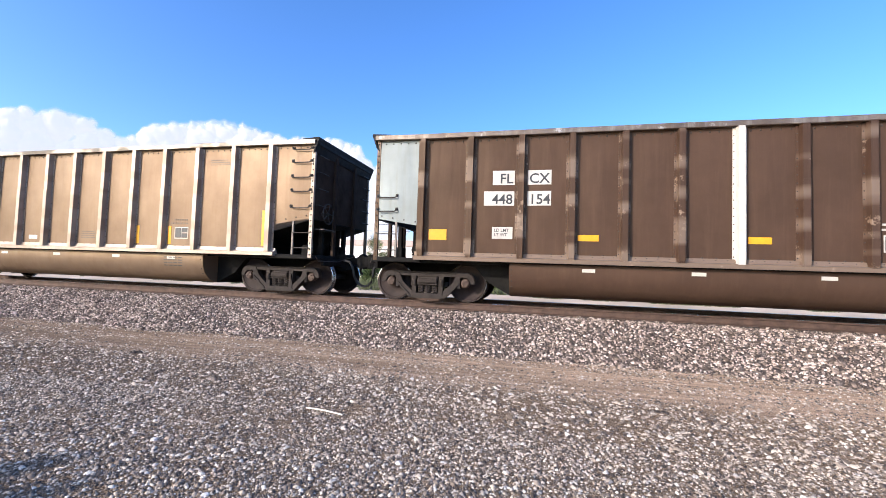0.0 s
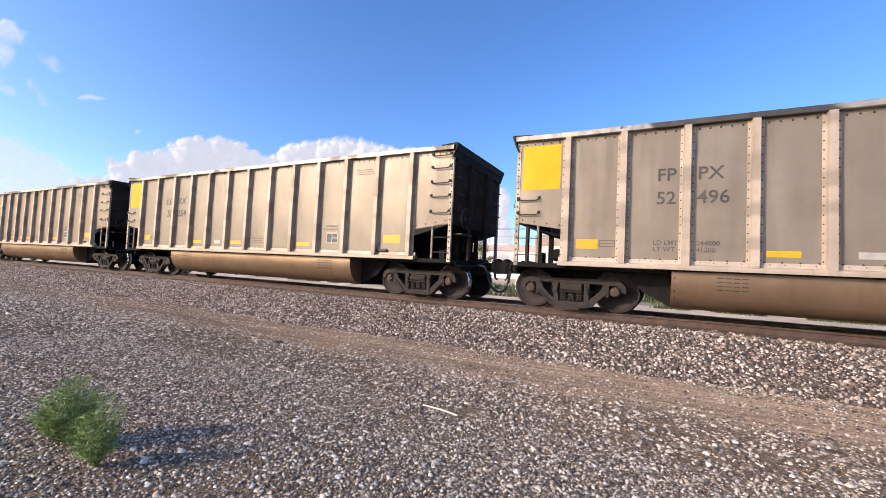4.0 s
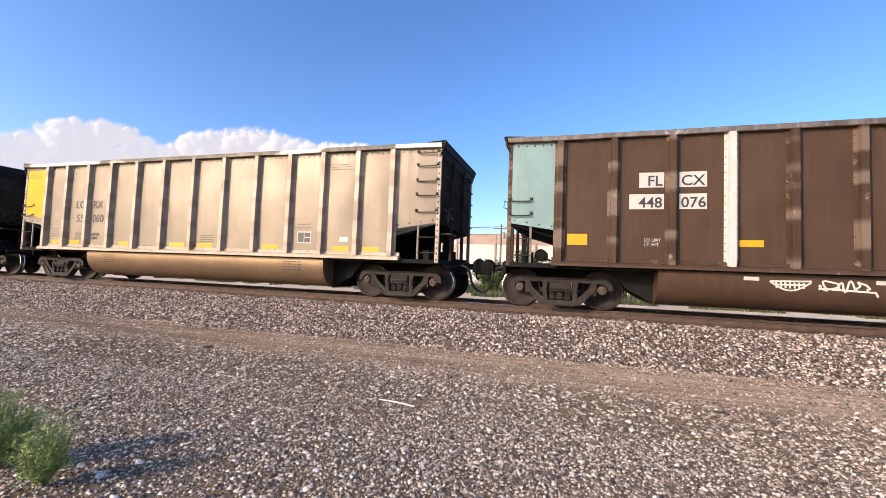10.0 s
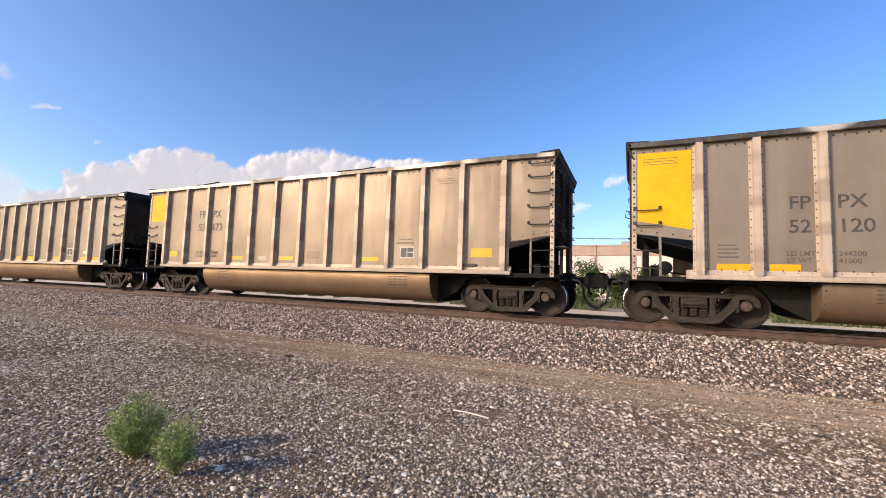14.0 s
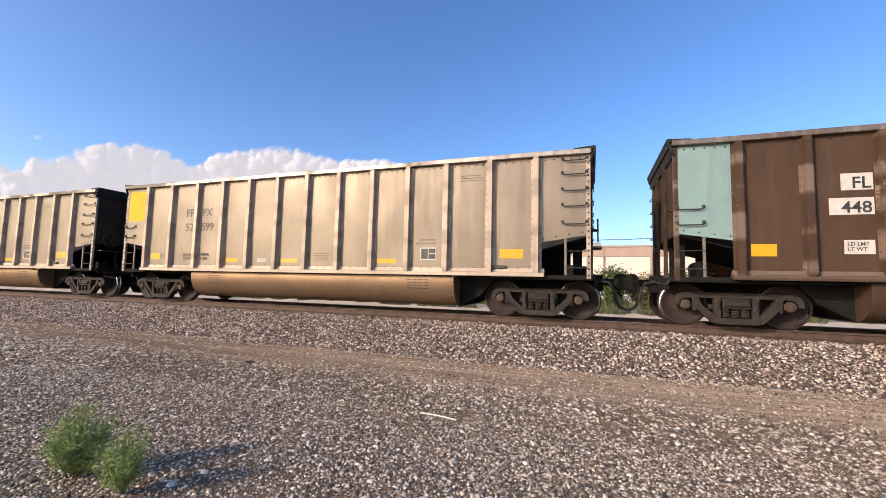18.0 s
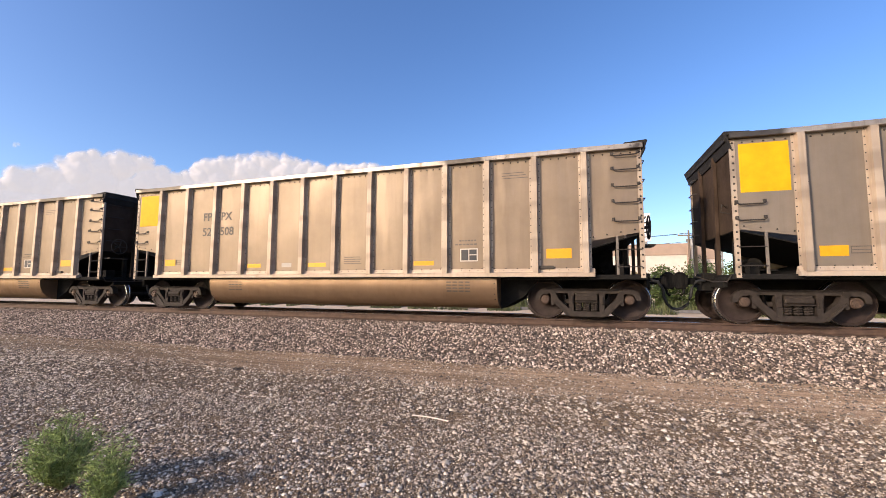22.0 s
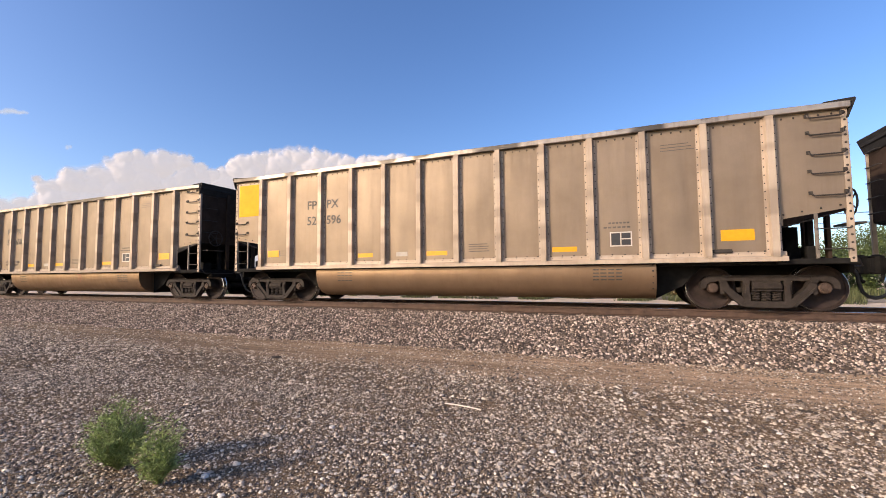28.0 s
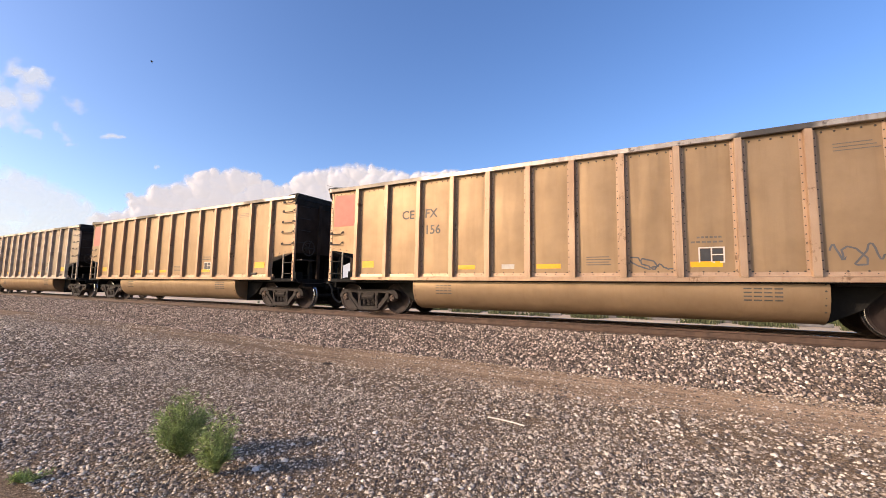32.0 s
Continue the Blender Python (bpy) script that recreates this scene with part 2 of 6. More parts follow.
RIM_DARK = skin("top_chord_dark", (0.07, 0.062, 0.058), (0.05, 0.045, 0.04), (0.26, 0.23, 0.21), 0.3, 0.46, 0.5, worn=(0.10, 0.09, 0.08), runs=(0.50, 0.45, 0.40))
FLARE = plain("tarred_end_sheet", (0.022, 0.020, 0.019), 0.8, 0.0, 0.4, 4.0, 0.3, 0.2)

# ---- mesh tools ----
class Shape:
    """Gathers verts and faces for one mesh."""

    def __init__(self):
        self.v, self.f, self.m = [], [], []

    def add(self, verts, faces, mat=0):
        n = len(self.v)
        self.v += [tuple(p) for p in verts]
        self.f += [tuple(i + n for i in f) for f in faces]
        self.m += [mat] * len(faces)
        return self

    def box(self, x0, x1, y0, y1, z0, z1, c=0.0, mat=0):
        """A box; c: width of the chamfer along its edges."""
        if c <= 0:
            v = [(x, y, z) for x in (x0, x1) for y in (y0, y1) for z in (z0, z1)]
            return self.add(v, [(0, 1, 3, 2), (4, 6, 7, 5), (0, 4, 5, 1), (2, 3, 7, 6), (0, 2, 6, 4), (1, 5, 7, 3)], mat)
        v, idx = [], {}
        for i, x in enumerate((x0, x1)):
            for j, y in enumerate((y0, y1)):
                for k, z in enumerate((z0, z1)):
                    sx, sy, sz = (1 - 2 * i) * c, (1 - 2 * j) * c, (1 - 2 * k) * c
                    for ax, p in enumerate(((x, y + sy, z + sz), (x + sx, y, z + sz), (x + sx, y + sy, z))):
                        idx[i, j, k, ax] = len(v)
                        v.append(p)
        f = []
        for i in (0, 1):
            q = [idx[i, j, k, 0] for j, k in ((0, 0), (0, 1), (1, 1), (1, 0))]
            f.append(q if i == 0 else q[::-1])
            q = [idx[j, i, k, 1] for j, k in ((0, 0), (1, 0), (1, 1), (0, 1))]
            f.append(q if i == 0 else q[::-1])
            q = [idx[j, k, i, 2] for j, k in ((0, 0), (0, 1), (1, 1), (1, 0))]
            f.append(q if i == 0 else q[::-1])
        for i in (0, 1):
            for j in (0, 1):
                f.append((idx[i, j, 0, 0], idx[i, j, 1, 0], idx[i, j, 1, 1], idx[i, j, 0, 1]))
                f.append((idx[i, 0, j, 0], idx[i, 1, j, 0], idx[i, 1, j, 2], idx[i, 0, j, 2]))
                f.append((idx[0, i, j, 1], idx[1, i, j, 1], idx[1, i, j, 2], idx[0, i, j, 2]))
                for k in (0, 1):
                    f.append((idx[i, j, k, 0], idx[i, j, k, 1], idx[i, j, k, 2]))
        return self.add(v, f, mat)

    def prism(self, outline, y0, y1, axis="y", mat=0):
        """An outline (two coordinates) pushed out along the third axis."""
        n = len(outline)
        put = {"y": lambda a, b, d: (a, d, b), "x": lambda a, b, d: (d, a, b), "z": lambda a, b, d: (a, b, d)}[axis]
        v = [put(a, b, y0) for a, b in outline] + [put(a, b, y1) for a, b in outline]
        f = [tuple(range(n)), tuple(range(2 * n - 1, n - 1, -1))] + [(i, (i + 1) % n, n + (i + 1) % n, n + i) for i in range(n)]
        return self.add(v, f, mat)

    def turned(self, profile, n=24, axis="y", at=(0, 0, 0), mats=None):
        """A profile of (radius, along) turned about an axis."""
        v, f, mm = [], [], []
        for r, d in profile:
            for k in range(n):
                a = 2 * math.pi * k / n
                c, s = r * math.cos(a), r * math.sin(a)
                p = (c, d, s) if axis == "y" else (d, c, s) if axis == "x" else (c, s, d)
                v.append((p[0] + at[0], p[1] + at[1], p[2] + at[2]))
        base = len(self.f)
        for i in range(len(profile) - 1):
            for k in range(n):
                f.append((i * n + k, i * n + (k + 1) % n, (i + 1) * n + (k + 1) % n, (i + 1) * n + k))
                mm.append(mats[i] if mats else 0)
        f.append(tuple(range(n)))
        f.append(tuple((len(profile) - 1) * n + k for k in range(n)))
        mm += [mats[0] if mats else 0, mats[-1] if mats else 0]
        self.add(v, f)
        self.m[base:] = mm
        return self

    def tube(self, pts, r, n=6, mat=0):
        """A round rod along points."""
        pts = [Vector(p) for p in pts]
        v, f = [], []
        for i, p in enumerate(pts):
            d = (pts[min(i + 1, len(pts) - 1)] - pts[max(i - 1, 0)]).normalized()
            u = d.cross(Vector((0, 0, 1)) if abs(d.z) < 0.9 else Vector((1, 0, 0))).normalized()
            w = d.cross(u)
            for k in range(n):
                a = 2 * math.pi * k / n
                v.append(p + u * (r * math.cos(a)) + w * (r * math.sin(a)))
        for i in range(len(pts) - 1):
            for k in range(n):
                f.append((i * n + k, i * n + (k + 1) % n, (i + 1) * n + (k + 1) % n, (i + 1) * n + k))
        f += [tuple(range(n)), tuple((len(pts) - 1) * n + k for k in range(n))]
        return self.add(v, f, mat)

    def rivet(self, x, y, z, r=0.016, out=-1):
        """A small rivet head on a face that looks along y."""
        v = [(x + r * math.cos(k * 1.0472), y, z + r * math.sin(k * 1.0472)) for k in range(6)] + [(x, y + out * r * 0.9, z)]
        return self.add(v, [(k, (k + 1) % 6, 6) for k in range(6)], 1)

    def mesh(self, name, mats, smooth=False):
        me = bpy.data.meshes.new(name)
        me.from_pydata(self.v, [], self.f)
        for m in mats:
            me.materials.append(m)
        me.polygons.foreach_set("material_index", self.m)
        if smooth:
            me.polygons.foreach_set("use_smooth", [True] * len(self.f))
        bm = bmesh.new()
        bm.from_mesh(me)
        bmesh.ops.recalc_face_normals(bm, faces=bm.faces)
        bm.to_mesh(me)
        bm.free()
        if smooth:
            me.set_sharp_from_angle(angle=radians(35))
        return me


def part(name, shape, material, parent, label="", smooth=False, at=None):
    """One mesh object under a thing or a part."""
    me = shape if isinstance(shape, bpy.types.Mesh) else shape.mesh(name, material if isinstance(material, list) else [material], smooth)
    ob = new(name, me)
    ob.parent = parent
    if at is not None:
        ob.matrix_basis = at
    return tagged(ob, label)


def thing(name, at, label, category, group="", kind=""):
    """An empty that carries the parts of one thing."""
    ob = new(name)
    ob.matrix_basis = at
    return tagged(ob, label, category, group, kind)


def repaint(ob, material):
    """Gives one object its own material on a shared mesh."""
    ob.material_slots[0].link = "OBJECT"
    ob.material_slots[0].material = material

# ---- ground, road bed and track ----
def height(x, y):
    """The lie of the land across the track: flat yard, ballast bed, added sunken strip behind."""
    return 0.018 * noise.noise((x * 0.35, y * 0.5, 0.3)) + 0.012 * noise.noise((x * 1.7, y * 1.9, 4.0))


def bed(y, x):
    """Height of the ballast at a distance across the track; None off the bed."""
    w = 0.16 * noise.noise((x * 0.55, 7.0, 0.0)) + 0.07 * noise.noise((x * 2.1, 3.0, 1.0))
    foot, shoulder = 7.15 + w, 8.75 + 0.4 * w
    far_foot, far_sh = 13.9, 12.1
    top = RAIL_Z - 0.185
    if y <= foot or y >= far_foot:
        return -0.06
    if y < shoulder:
        return top * (1 - (1 - (y - foot) / (shoulder - foot)) ** 1.15)
    if y <= far_sh:
        return top
    return top * (far_foot - y) / (far_foot - far_sh)


def gravel_ground():
    m, t, p = nodes_of("yard_gravel")
    v = coords(t)
    sep = t.nodes.new("ShaderNodeSeparateXYZ")
    t.links.new(v, sep.inputs[0])
    big = noise_node(t, v, 0.35, 5, 0.6)
    vor = t.nodes.new("ShaderNodeTexVoronoi")
    vor.inputs["Scale"].default_value = 55.0
    t.links.new(v, vor.inputs["Vector"])
    vor2 = t.nodes.new("ShaderNodeTexVoronoi")
    vor2.inputs["Scale"].default_value = 110.0
    t.links.new(v, vor2.inputs["Vector"])
    fine = noise_node(t, v, 120.0, 4, 0.7)
    sepc = t.nodes.new("ShaderNodeSeparateColor")
    t.links.new(vor.outputs["Color"], sepc.inputs[0])
    # ground colours set low, as shaded soil between the loose stones
    stones = ramp(t, sepc.outputs[0], [(0.0, (0.075, 0.056, 0.04)), (0.4, (0.19, 0.15, 0.11)), (0.75, (0.34, 0.275, 0.21)), (1.0, (0.72, 0.62, 0.50))])
    sep2 = t.nodes.new("ShaderNodeSeparateColor")
    t.links.new(vor2.outputs["Color"], sep2.inputs[0])
    grit = ramp(t, sep2.outputs[0], [(0.0, (0.08, 0.06, 0.044)), (0.6, (0.195, 0.152, 0.113)), (1.0, (0.42, 0.35, 0.27))])
    c = mixed(t, ramp(t, fine, [(0.45, (0, 0, 0)), (0.6, (1, 1, 1))]), grit, stones)
    # packed dirt of the wheel tracks beside the ballast
    wob = noise_node(t, v, 0.5, 3, 0.5)
    yy = t.nodes.new("ShaderNodeMath")
    yy.operation = "MULTIPLY_ADD"
    t.links.new(wob, yy.inputs[0])
    yy.inputs[1].default_value = 1.2
    t.links.new(sep.outputs[1], yy.inputs[2])
    rng = t.nodes.new("ShaderNodeMapRange")
    rng.inputs["From Min"].default_value, rng.inputs["From Max"].default_value = 5.7, 9.2
    t.links.new(yy.outputs[0], rng.inputs[0])
    lane = ramp(t, rng.outputs[0], [(0.0, (0, 0, 0)), (0.12, (0.9, 0.9, 0.9)), (0.24, (0.6, 0.6, 0.6)), (0.36, (0.95, 0.95, 0.95)), (0.65, (0.8, 0.8, 0.8)), (0.95, (0.3, 0.3, 0.3))])
    long = noise_node(t, coords(t, (0.10, 3.4, 1)), 2.2, 6, 0.68)
    dirt = ramp(t, long, [(0.36, (0.33, 0.255, 0.195)), (0.5, (0.56, 0.44, 0.34)), (0.62, (0.86, 0.70, 0.56))])
    ruts = noise_node(t, coords(t, (0.04, 7.0, 1)), 1.6, 3, 0.5)
    dirt = mixed(t, ramp(t, ruts, [(0.52, (0, 0, 0)), (0.60, (0.6, 0.6, 0.6))]), dirt, (0.72, 0.58, 0.45))
    lf = mixed(t, 1.0, lane, ramp(t, fine, [(0.38, (0.35, 0.35, 0.35)), (0.6, (1, 1, 1))]), "MULTIPLY")
    c = mixed(t, lf, c, dirt)
    c = mixed(t, ramp(t, big, [(0.35, (0, 0, 0)), (0.7, (0.3, 0.3, 0.3))]), c, (0.19, 0.15, 0.115))
    # the yard colour brightens towards the east, standing in for the gravel's sunlit sides
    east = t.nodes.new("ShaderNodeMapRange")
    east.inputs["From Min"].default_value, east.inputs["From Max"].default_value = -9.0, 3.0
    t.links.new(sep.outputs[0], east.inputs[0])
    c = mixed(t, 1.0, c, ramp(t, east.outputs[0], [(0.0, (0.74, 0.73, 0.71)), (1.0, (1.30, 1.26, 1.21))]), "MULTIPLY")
    # pale bare ground beyond the track
    far = t.nodes.new("ShaderNodeMapRange")
    far.inputs["From Min"].default_value, far.inputs["From Max"].default_value = 13.0, 15.5
    t.links.new(sep.outputs[1], far.inputs[0])
    pale = ramp(t, noise_node(t, v, 0.25, 5, 0.6), [(0.35, (0.56, 0.48, 0.39)), (0.65, (0.80, 0.71, 0.60))])
    c = mixed(t, far.outputs[0], c, pale)
    c = mixed(t, 1.0, c, (0.88, 0.78, 0.66), "MULTIPLY")
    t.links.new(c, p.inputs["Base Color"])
    p.inputs["Roughness"].default_value = 0.95
    p.inputs["Specular IOR Level"].default_value = 0.1
    h = mixed(t, 0.5, vor.outputs["Distance"], fine)
    bumped(t, p, h, 0.9, 0.015)
    return m


def grid_mesh(name, xs, ys, fz, mat):
    me = bpy.data.meshes.new(name)
    nx, ny = len(xs), len(ys)
    v = [(x, y, fz(x, y)) for y in ys for x in xs]
    f = [(j * nx + i, j * nx + i + 1, (j + 1) * nx + i + 1, (j + 1) * nx + i) for j in range(ny - 1) for i in range(nx - 1)]
    me.from_pydata(v, [], f)
    me.materials.append(mat)
    me.polygons.foreach_set("use_smooth", [True] * len(f))
    return me


def steps(*stops):
    """Coordinates with a changing pitch: (from, to, step) after one another."""
    out = []
    for a, b, d in stops:
        n = max(1, round((b - a) / d))
        out += [a + (b - a) * k / n for k in range(n)]
    return out + [stops[-1][1]]


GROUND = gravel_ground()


def lie(x, y):
    """Uneven yard in front; behind the track an added ditch whose bank up to the lot catches the sun."""
    if 16.5 < y < 25:
        return -0.5 * min(1, (y - 16.5) / 1.5, (25 - y) / 4)
    return height(x, y) if -60 < x < 40 and -3 < y < 7.2 else 0.0


xs = steps((-2600, -200, 230), (-200, -40, 8), (-40, 20, 0.4), (20, 200, 9), (200, 2500, 230))
ys = steps((-600, -20, 58), (-20, -1, 2), (-1, 7.6, 0.2), (7.6, 14, 1.6), (14, 32, 0.75), (32, 60, 4), (60, 300, 40), (300, 3000, 270))
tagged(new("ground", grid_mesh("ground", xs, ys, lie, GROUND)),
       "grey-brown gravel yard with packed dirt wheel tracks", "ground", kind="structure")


def ballast_material(name, per_island):
    m, t, p = nodes_of(name)
    v = coords(t)
    if per_island:
        src = t.nodes.new("ShaderNodeNewGeometry").outputs["Random Per Island"]
    else:
        vor = t.nodes.new("ShaderNodeTexVoronoi")
        vor.inputs["Scale"].default_value = 24.0
        t.links.new(v, vor.inputs["Vector"])
        s = t.nodes.new("ShaderNodeSeparateColor")
        t.links.new(vor.outputs["Color"], s.inputs[0])
        src = s.outputs[0]
    c = ramp(t, src, [(0.0, (0.045, 0.032, 0.024)), (0.3, (0.145, 0.106, 0.081)), (0.6, (0.34, 0.256, 0.201)), (0.82, (0.54, 0.425, 0.345)), (1.0, (0.86, 0.72, 0.61))])
    grain = noise_node(t, v, 60.0, 4, 0.7)
    c = mixed(t, ramp(t, grain, [(0.35, (0.35, 0.35, 0.35)), (0.6, (0, 0, 0))]), c, (0.11, 0.08, 0.06))
    # bed colour lowered to hold the shade in gaps between the stones
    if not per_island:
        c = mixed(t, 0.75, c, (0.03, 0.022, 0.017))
    t.links.new(c, p.inputs["Base Color"])
    p.inputs["Roughness"].default_value = 0.9
    bumped(t, p, grain, 0.4, 0.01)
    return m


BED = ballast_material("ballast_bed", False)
STONE = ballast_material("ballast_stone", True)
bx = steps((-2400, -200, 220), (-200, -40, 5), (-40, 20, 0.25), (20, 200, 6), (200, 2400, 220))
by = steps((6.7, 9.0, 0.115), (9.0, 12.2, 0.8), (12.2, 14.1, 0.38))
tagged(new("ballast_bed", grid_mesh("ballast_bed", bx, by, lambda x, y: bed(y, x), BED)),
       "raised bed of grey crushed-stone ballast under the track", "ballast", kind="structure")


def rail(y):
    s = Shape()
    # flat-bottomed rail: foot, web, head
    half = [(0.070, 0), (0.070, 0.010), (0.020, 0.028), (0.009, 0.045), (0.009, 0.125), (0.034, 0.137), (0.036, 0.163), (0.028, 0.171)]
    outline = [(a, b) for a, b in half] + [(-a, b) for a, b in reversed(half)]
    outline = [(y + a, RAIL_Z - 0.171 + b) for a, b in outline]
    n = len(outline)
    v = [(x, a, b) for x in (-1800, 1800) for a, b in outline]
    f = [(i, (i + 1) % n, n + (i + 1) % n, n + i) for i in range(n)] + [tuple(range(n)), tuple(range(n, 2 * n))]
    s.add(v, f)
    top = len(half) - 1
    s.m = [1 if i == top else 0 for i in range(len(f))]
    return s.mesh("rail", [RAILSIDE, TREAD])


for y in (TRACK_Y - 0.7525, TRACK_Y + 0.7525):
    tagged(new("rail", rail(y)), "rusty steel rail with a polished running surface", "rail", "rails of the track", "structure")


def stones(name, pts, size, sizes, mat, seed, flat=0.7):
    """Many angular stones in one mesh: pts is an array of places, sizes their scales."""
    r = np.random.RandomState(seed)
    base = []
    for _ in range(7):
        k = np.array([(1, 0, 0), (-1, 0, 0), (0, 1, 0), (0, -1, 0), (0, 0, 1), (0, 0, -1)], float)
        k = k * (0.7 + 0.6 * r.rand(6, 1)) + 0.28 * (r.rand(6, 3) - 0.5)
        base.append(k)
    base = np.array(base)
    tri = np.array([(0, 2, 4), (2, 1, 4), (1, 3, 4), (3, 0, 4), (2, 0, 5), (1, 2, 5), (3, 1, 5), (0, 3, 5)])
    n = len(pts)
    shape = base[r.randint(0, len(base), n)] * (size * sizes)[:, None, None]
    q = r.normal(size=(n, 4))
    q /= np.linalg.norm(q, axis=1)[:, None]
    w, x, y, z = q.T
    rot = np.stack([1 - 2 * (y * y + z * z), 2 * (x * y - z * w), 2 * (x * z + y * w), 2 * (x * y + z * w), 1 - 2 * (x * x + z * z), 2 * (y * z - x * w),
                    2 * (x * z - y * w), 2 * (y * z + x * w), 1 - 2 * (x * x + y * y)], 1).reshape(n, 3, 3)
    verts = np.einsum("nij,nkj->nki", rot, shape)
    verts[:, :, 2] *= flat
    verts = (verts + pts[:, None, :]).reshape(-1, 3)
    faces = (tri[None] + 6 * np.arange(n)[:, None, None]).reshape(-1)
    me = bpy.data.meshes.new(name)
    me.vertices.add(len(verts))
    me.vertices.foreach_set("co", verts.astype(np.float32).ravel())
    me.loops.add(len(faces))
    me.loops.foreach_set("vertex_index", faces.astype(np.int32))
    me.polygons.add(len(faces) // 3)
    me.polygons.foreach_set("loop_start", np.arange(0, len(faces), 3, dtype=np.int32))
    me.polygons.foreach_set("loop_total", np.full(len(faces) // 3, 3, dtype=np.int32))
    me.update(calc_edges=True)
    me.materials.append(mat)
    return new(name, me)


def pebbles(name, pts, size, sizes, mat, seed):
    """Small chips half sunk in the ground: a ragged foot of four corners and a slanting ridge."""
    r = np.random.RandomState(seed)
    n = len(pts)
    q = size * sizes
    a = (np.arange(4) * math.pi / 2 + math.pi / 4)[None] + r.uniform(-0.4, 0.4, (n, 4))
    d = r.uniform(0.8, 1.35, (n, 4)) * q[:, None]
    v = np.zeros((n, 6, 3))
    v[:, :4, 0], v[:, :4, 1] = np.cos(a) * d * r.uniform(0.9, 1.6, (n, 1)), np.sin(a) * d
    v[:, :4, 2] = r.uniform(-0.35, 0.2, (n, 4)) * q[:, None]
    for k, side in ((4, 1), (5, -1)):
        v[:, k, 0], v[:, k, 1] = side * r.uniform(0.15, 0.75, n) * q, r.uniform(-0.45, 0.45, n) * q
        v[:, k, 2] = r.uniform(0.45, 1.05, n) * q
    turn = r.uniform(0, 2 * math.pi, n)
    c, s = np.cos(turn)[:, None], np.sin(turn)[:, None]
    v[:, :, 0], v[:, :, 1] = v[:, :, 0] * c - v[:, :, 1] * s, v[:, :, 0] * s + v[:, :, 1] * c
    verts = (v + pts[:, None, :]).reshape(-1, 3)
    tri = np.array([(0, 1, 5), (0, 5, 4), (1, 2, 5), (2, 3, 4), (2, 4, 5), (3, 0, 4)])
    faces = (tri[None] + 6 * np.arange(n)[:, None, None]).reshape(-1)
    me = bpy.data.meshes.new(name)
    me.vertices.add(len(verts))
    me.vertices.foreach_set("co", verts.astype(np.float32).ravel())
    me.loops.add(len(faces))
    me.loops.foreach_set("vertex_index", faces.astype(np.int32))
    me.polygons.add(len(faces) // 3)
    me.polygons.foreach_set("loop_start", np.arange(0, len(faces), 3, dtype=np.int32))
    me.polygons.foreach_set("loop_total", np.full(len(faces) // 3, 3, dtype=np.int32))
    me.update(calc_edges=True)
    me.materials.append(mat)
    return new(name, me)


def scatter(count, x0, x1, y0, y1, seed, near=None):
    r = np.random.RandomState(seed)
    return np.stack([r.uniform(x0, x1, count), r.uniform(y0, y1, count), np.zeros(count)], 1), r

# ---- the coal cars ----
SIDE, L_END = 1.575, 7.285   # half width to the side sheets, half length of the body
TOP, SILL = 3.75, 1.02       # above the rail
SPACING = {"a": [d - 8.085 for d in (1.90, 2.97, 4.05, 5.07, 6.07, 7.08, 8.08, 9.10, 10.11, 11.11, 12.12, 13.19, 14.24)],
           "b": [d - 8.085 for d in (1.99, 2.91, 3.87, 4.85, 5.90, 6.96, 8.06, 9.14, 10.22, 11.28, 12.27, 13.26, 14.19)]}
STILES = list(SPACING["a"])
ENDS = [-L_END] + STILES + [L_END]


def use_spacing(key):
    """Two makes of car differ in where their stiles stand."""
    STILES[:] = SPACING[key]
    ENDS[:] = [-L_END] + STILES + [L_END]



BEAR = 0.889                 # half the wheel base of a truck
TRUCK_X = 6.145


def panel_mesh(x0, x1, low_l, low_r, seed):
    """A side sheet between two stiles, a little bulged and dented, with a folded thickness."""
    nx, nz = 7, 9
    s = Shape()
    v = []
    for side in (0, 1):
        for j in range(nz):
            for i in range(nx):
                u, w = i / (nx - 1), j / (nz - 1)
                x = x0 + (x1 - x0) * u
                z0 = low_l + (low_r - low_l) * u
                z = z0 + (TOP - 0.10 - z0) * w
                b = 0.022 * math.sin(math.pi * u) * math.sin(math.pi * w) + 0.014 * math.sin(math.pi * u) * noise.noise((x * 1.3, seed, z * 1.1))
                v.append((x, -(SIDE + b) + 0.008 * side, z))
    f = []
    k = nx * nz
    for j in range(nz - 1):
        for i in range(nx - 1):
            q = (j * nx + i, j * nx + i + 1, (j + 1) * nx + i + 1, (j + 1) * nx + i)
            f += [q, tuple(k + a for a in reversed(q))]
    edge = [i for i in range(nx)] + [j * nx + nx - 1 for j in range(1, nz)] + [(nz - 1) * nx + i for i in range(nx - 2, -1, -1)] + [j * nx for j in range(nz - 2, 0, -1)]
    for a, b in zip(edge, edge[1:] + edge[:1]):
        f.append((a, b, k + b, k + a))
    s.add(v, f)
    for q in (0.14, 0.38, 0.62, 0.86):
        s.rivet(x0 + (x1 - x0) * q, -SIDE - 0.006, low_l + (low_r - low_l) * q + 0.075, 0.019)
    for q in (0.18, 0.34, 0.5, 0.66, 0.82):
        s.rivet(x0 + (x1 - x0) * q, -SIDE - 0.006, TOP - 0.185, 0.020)
    return s


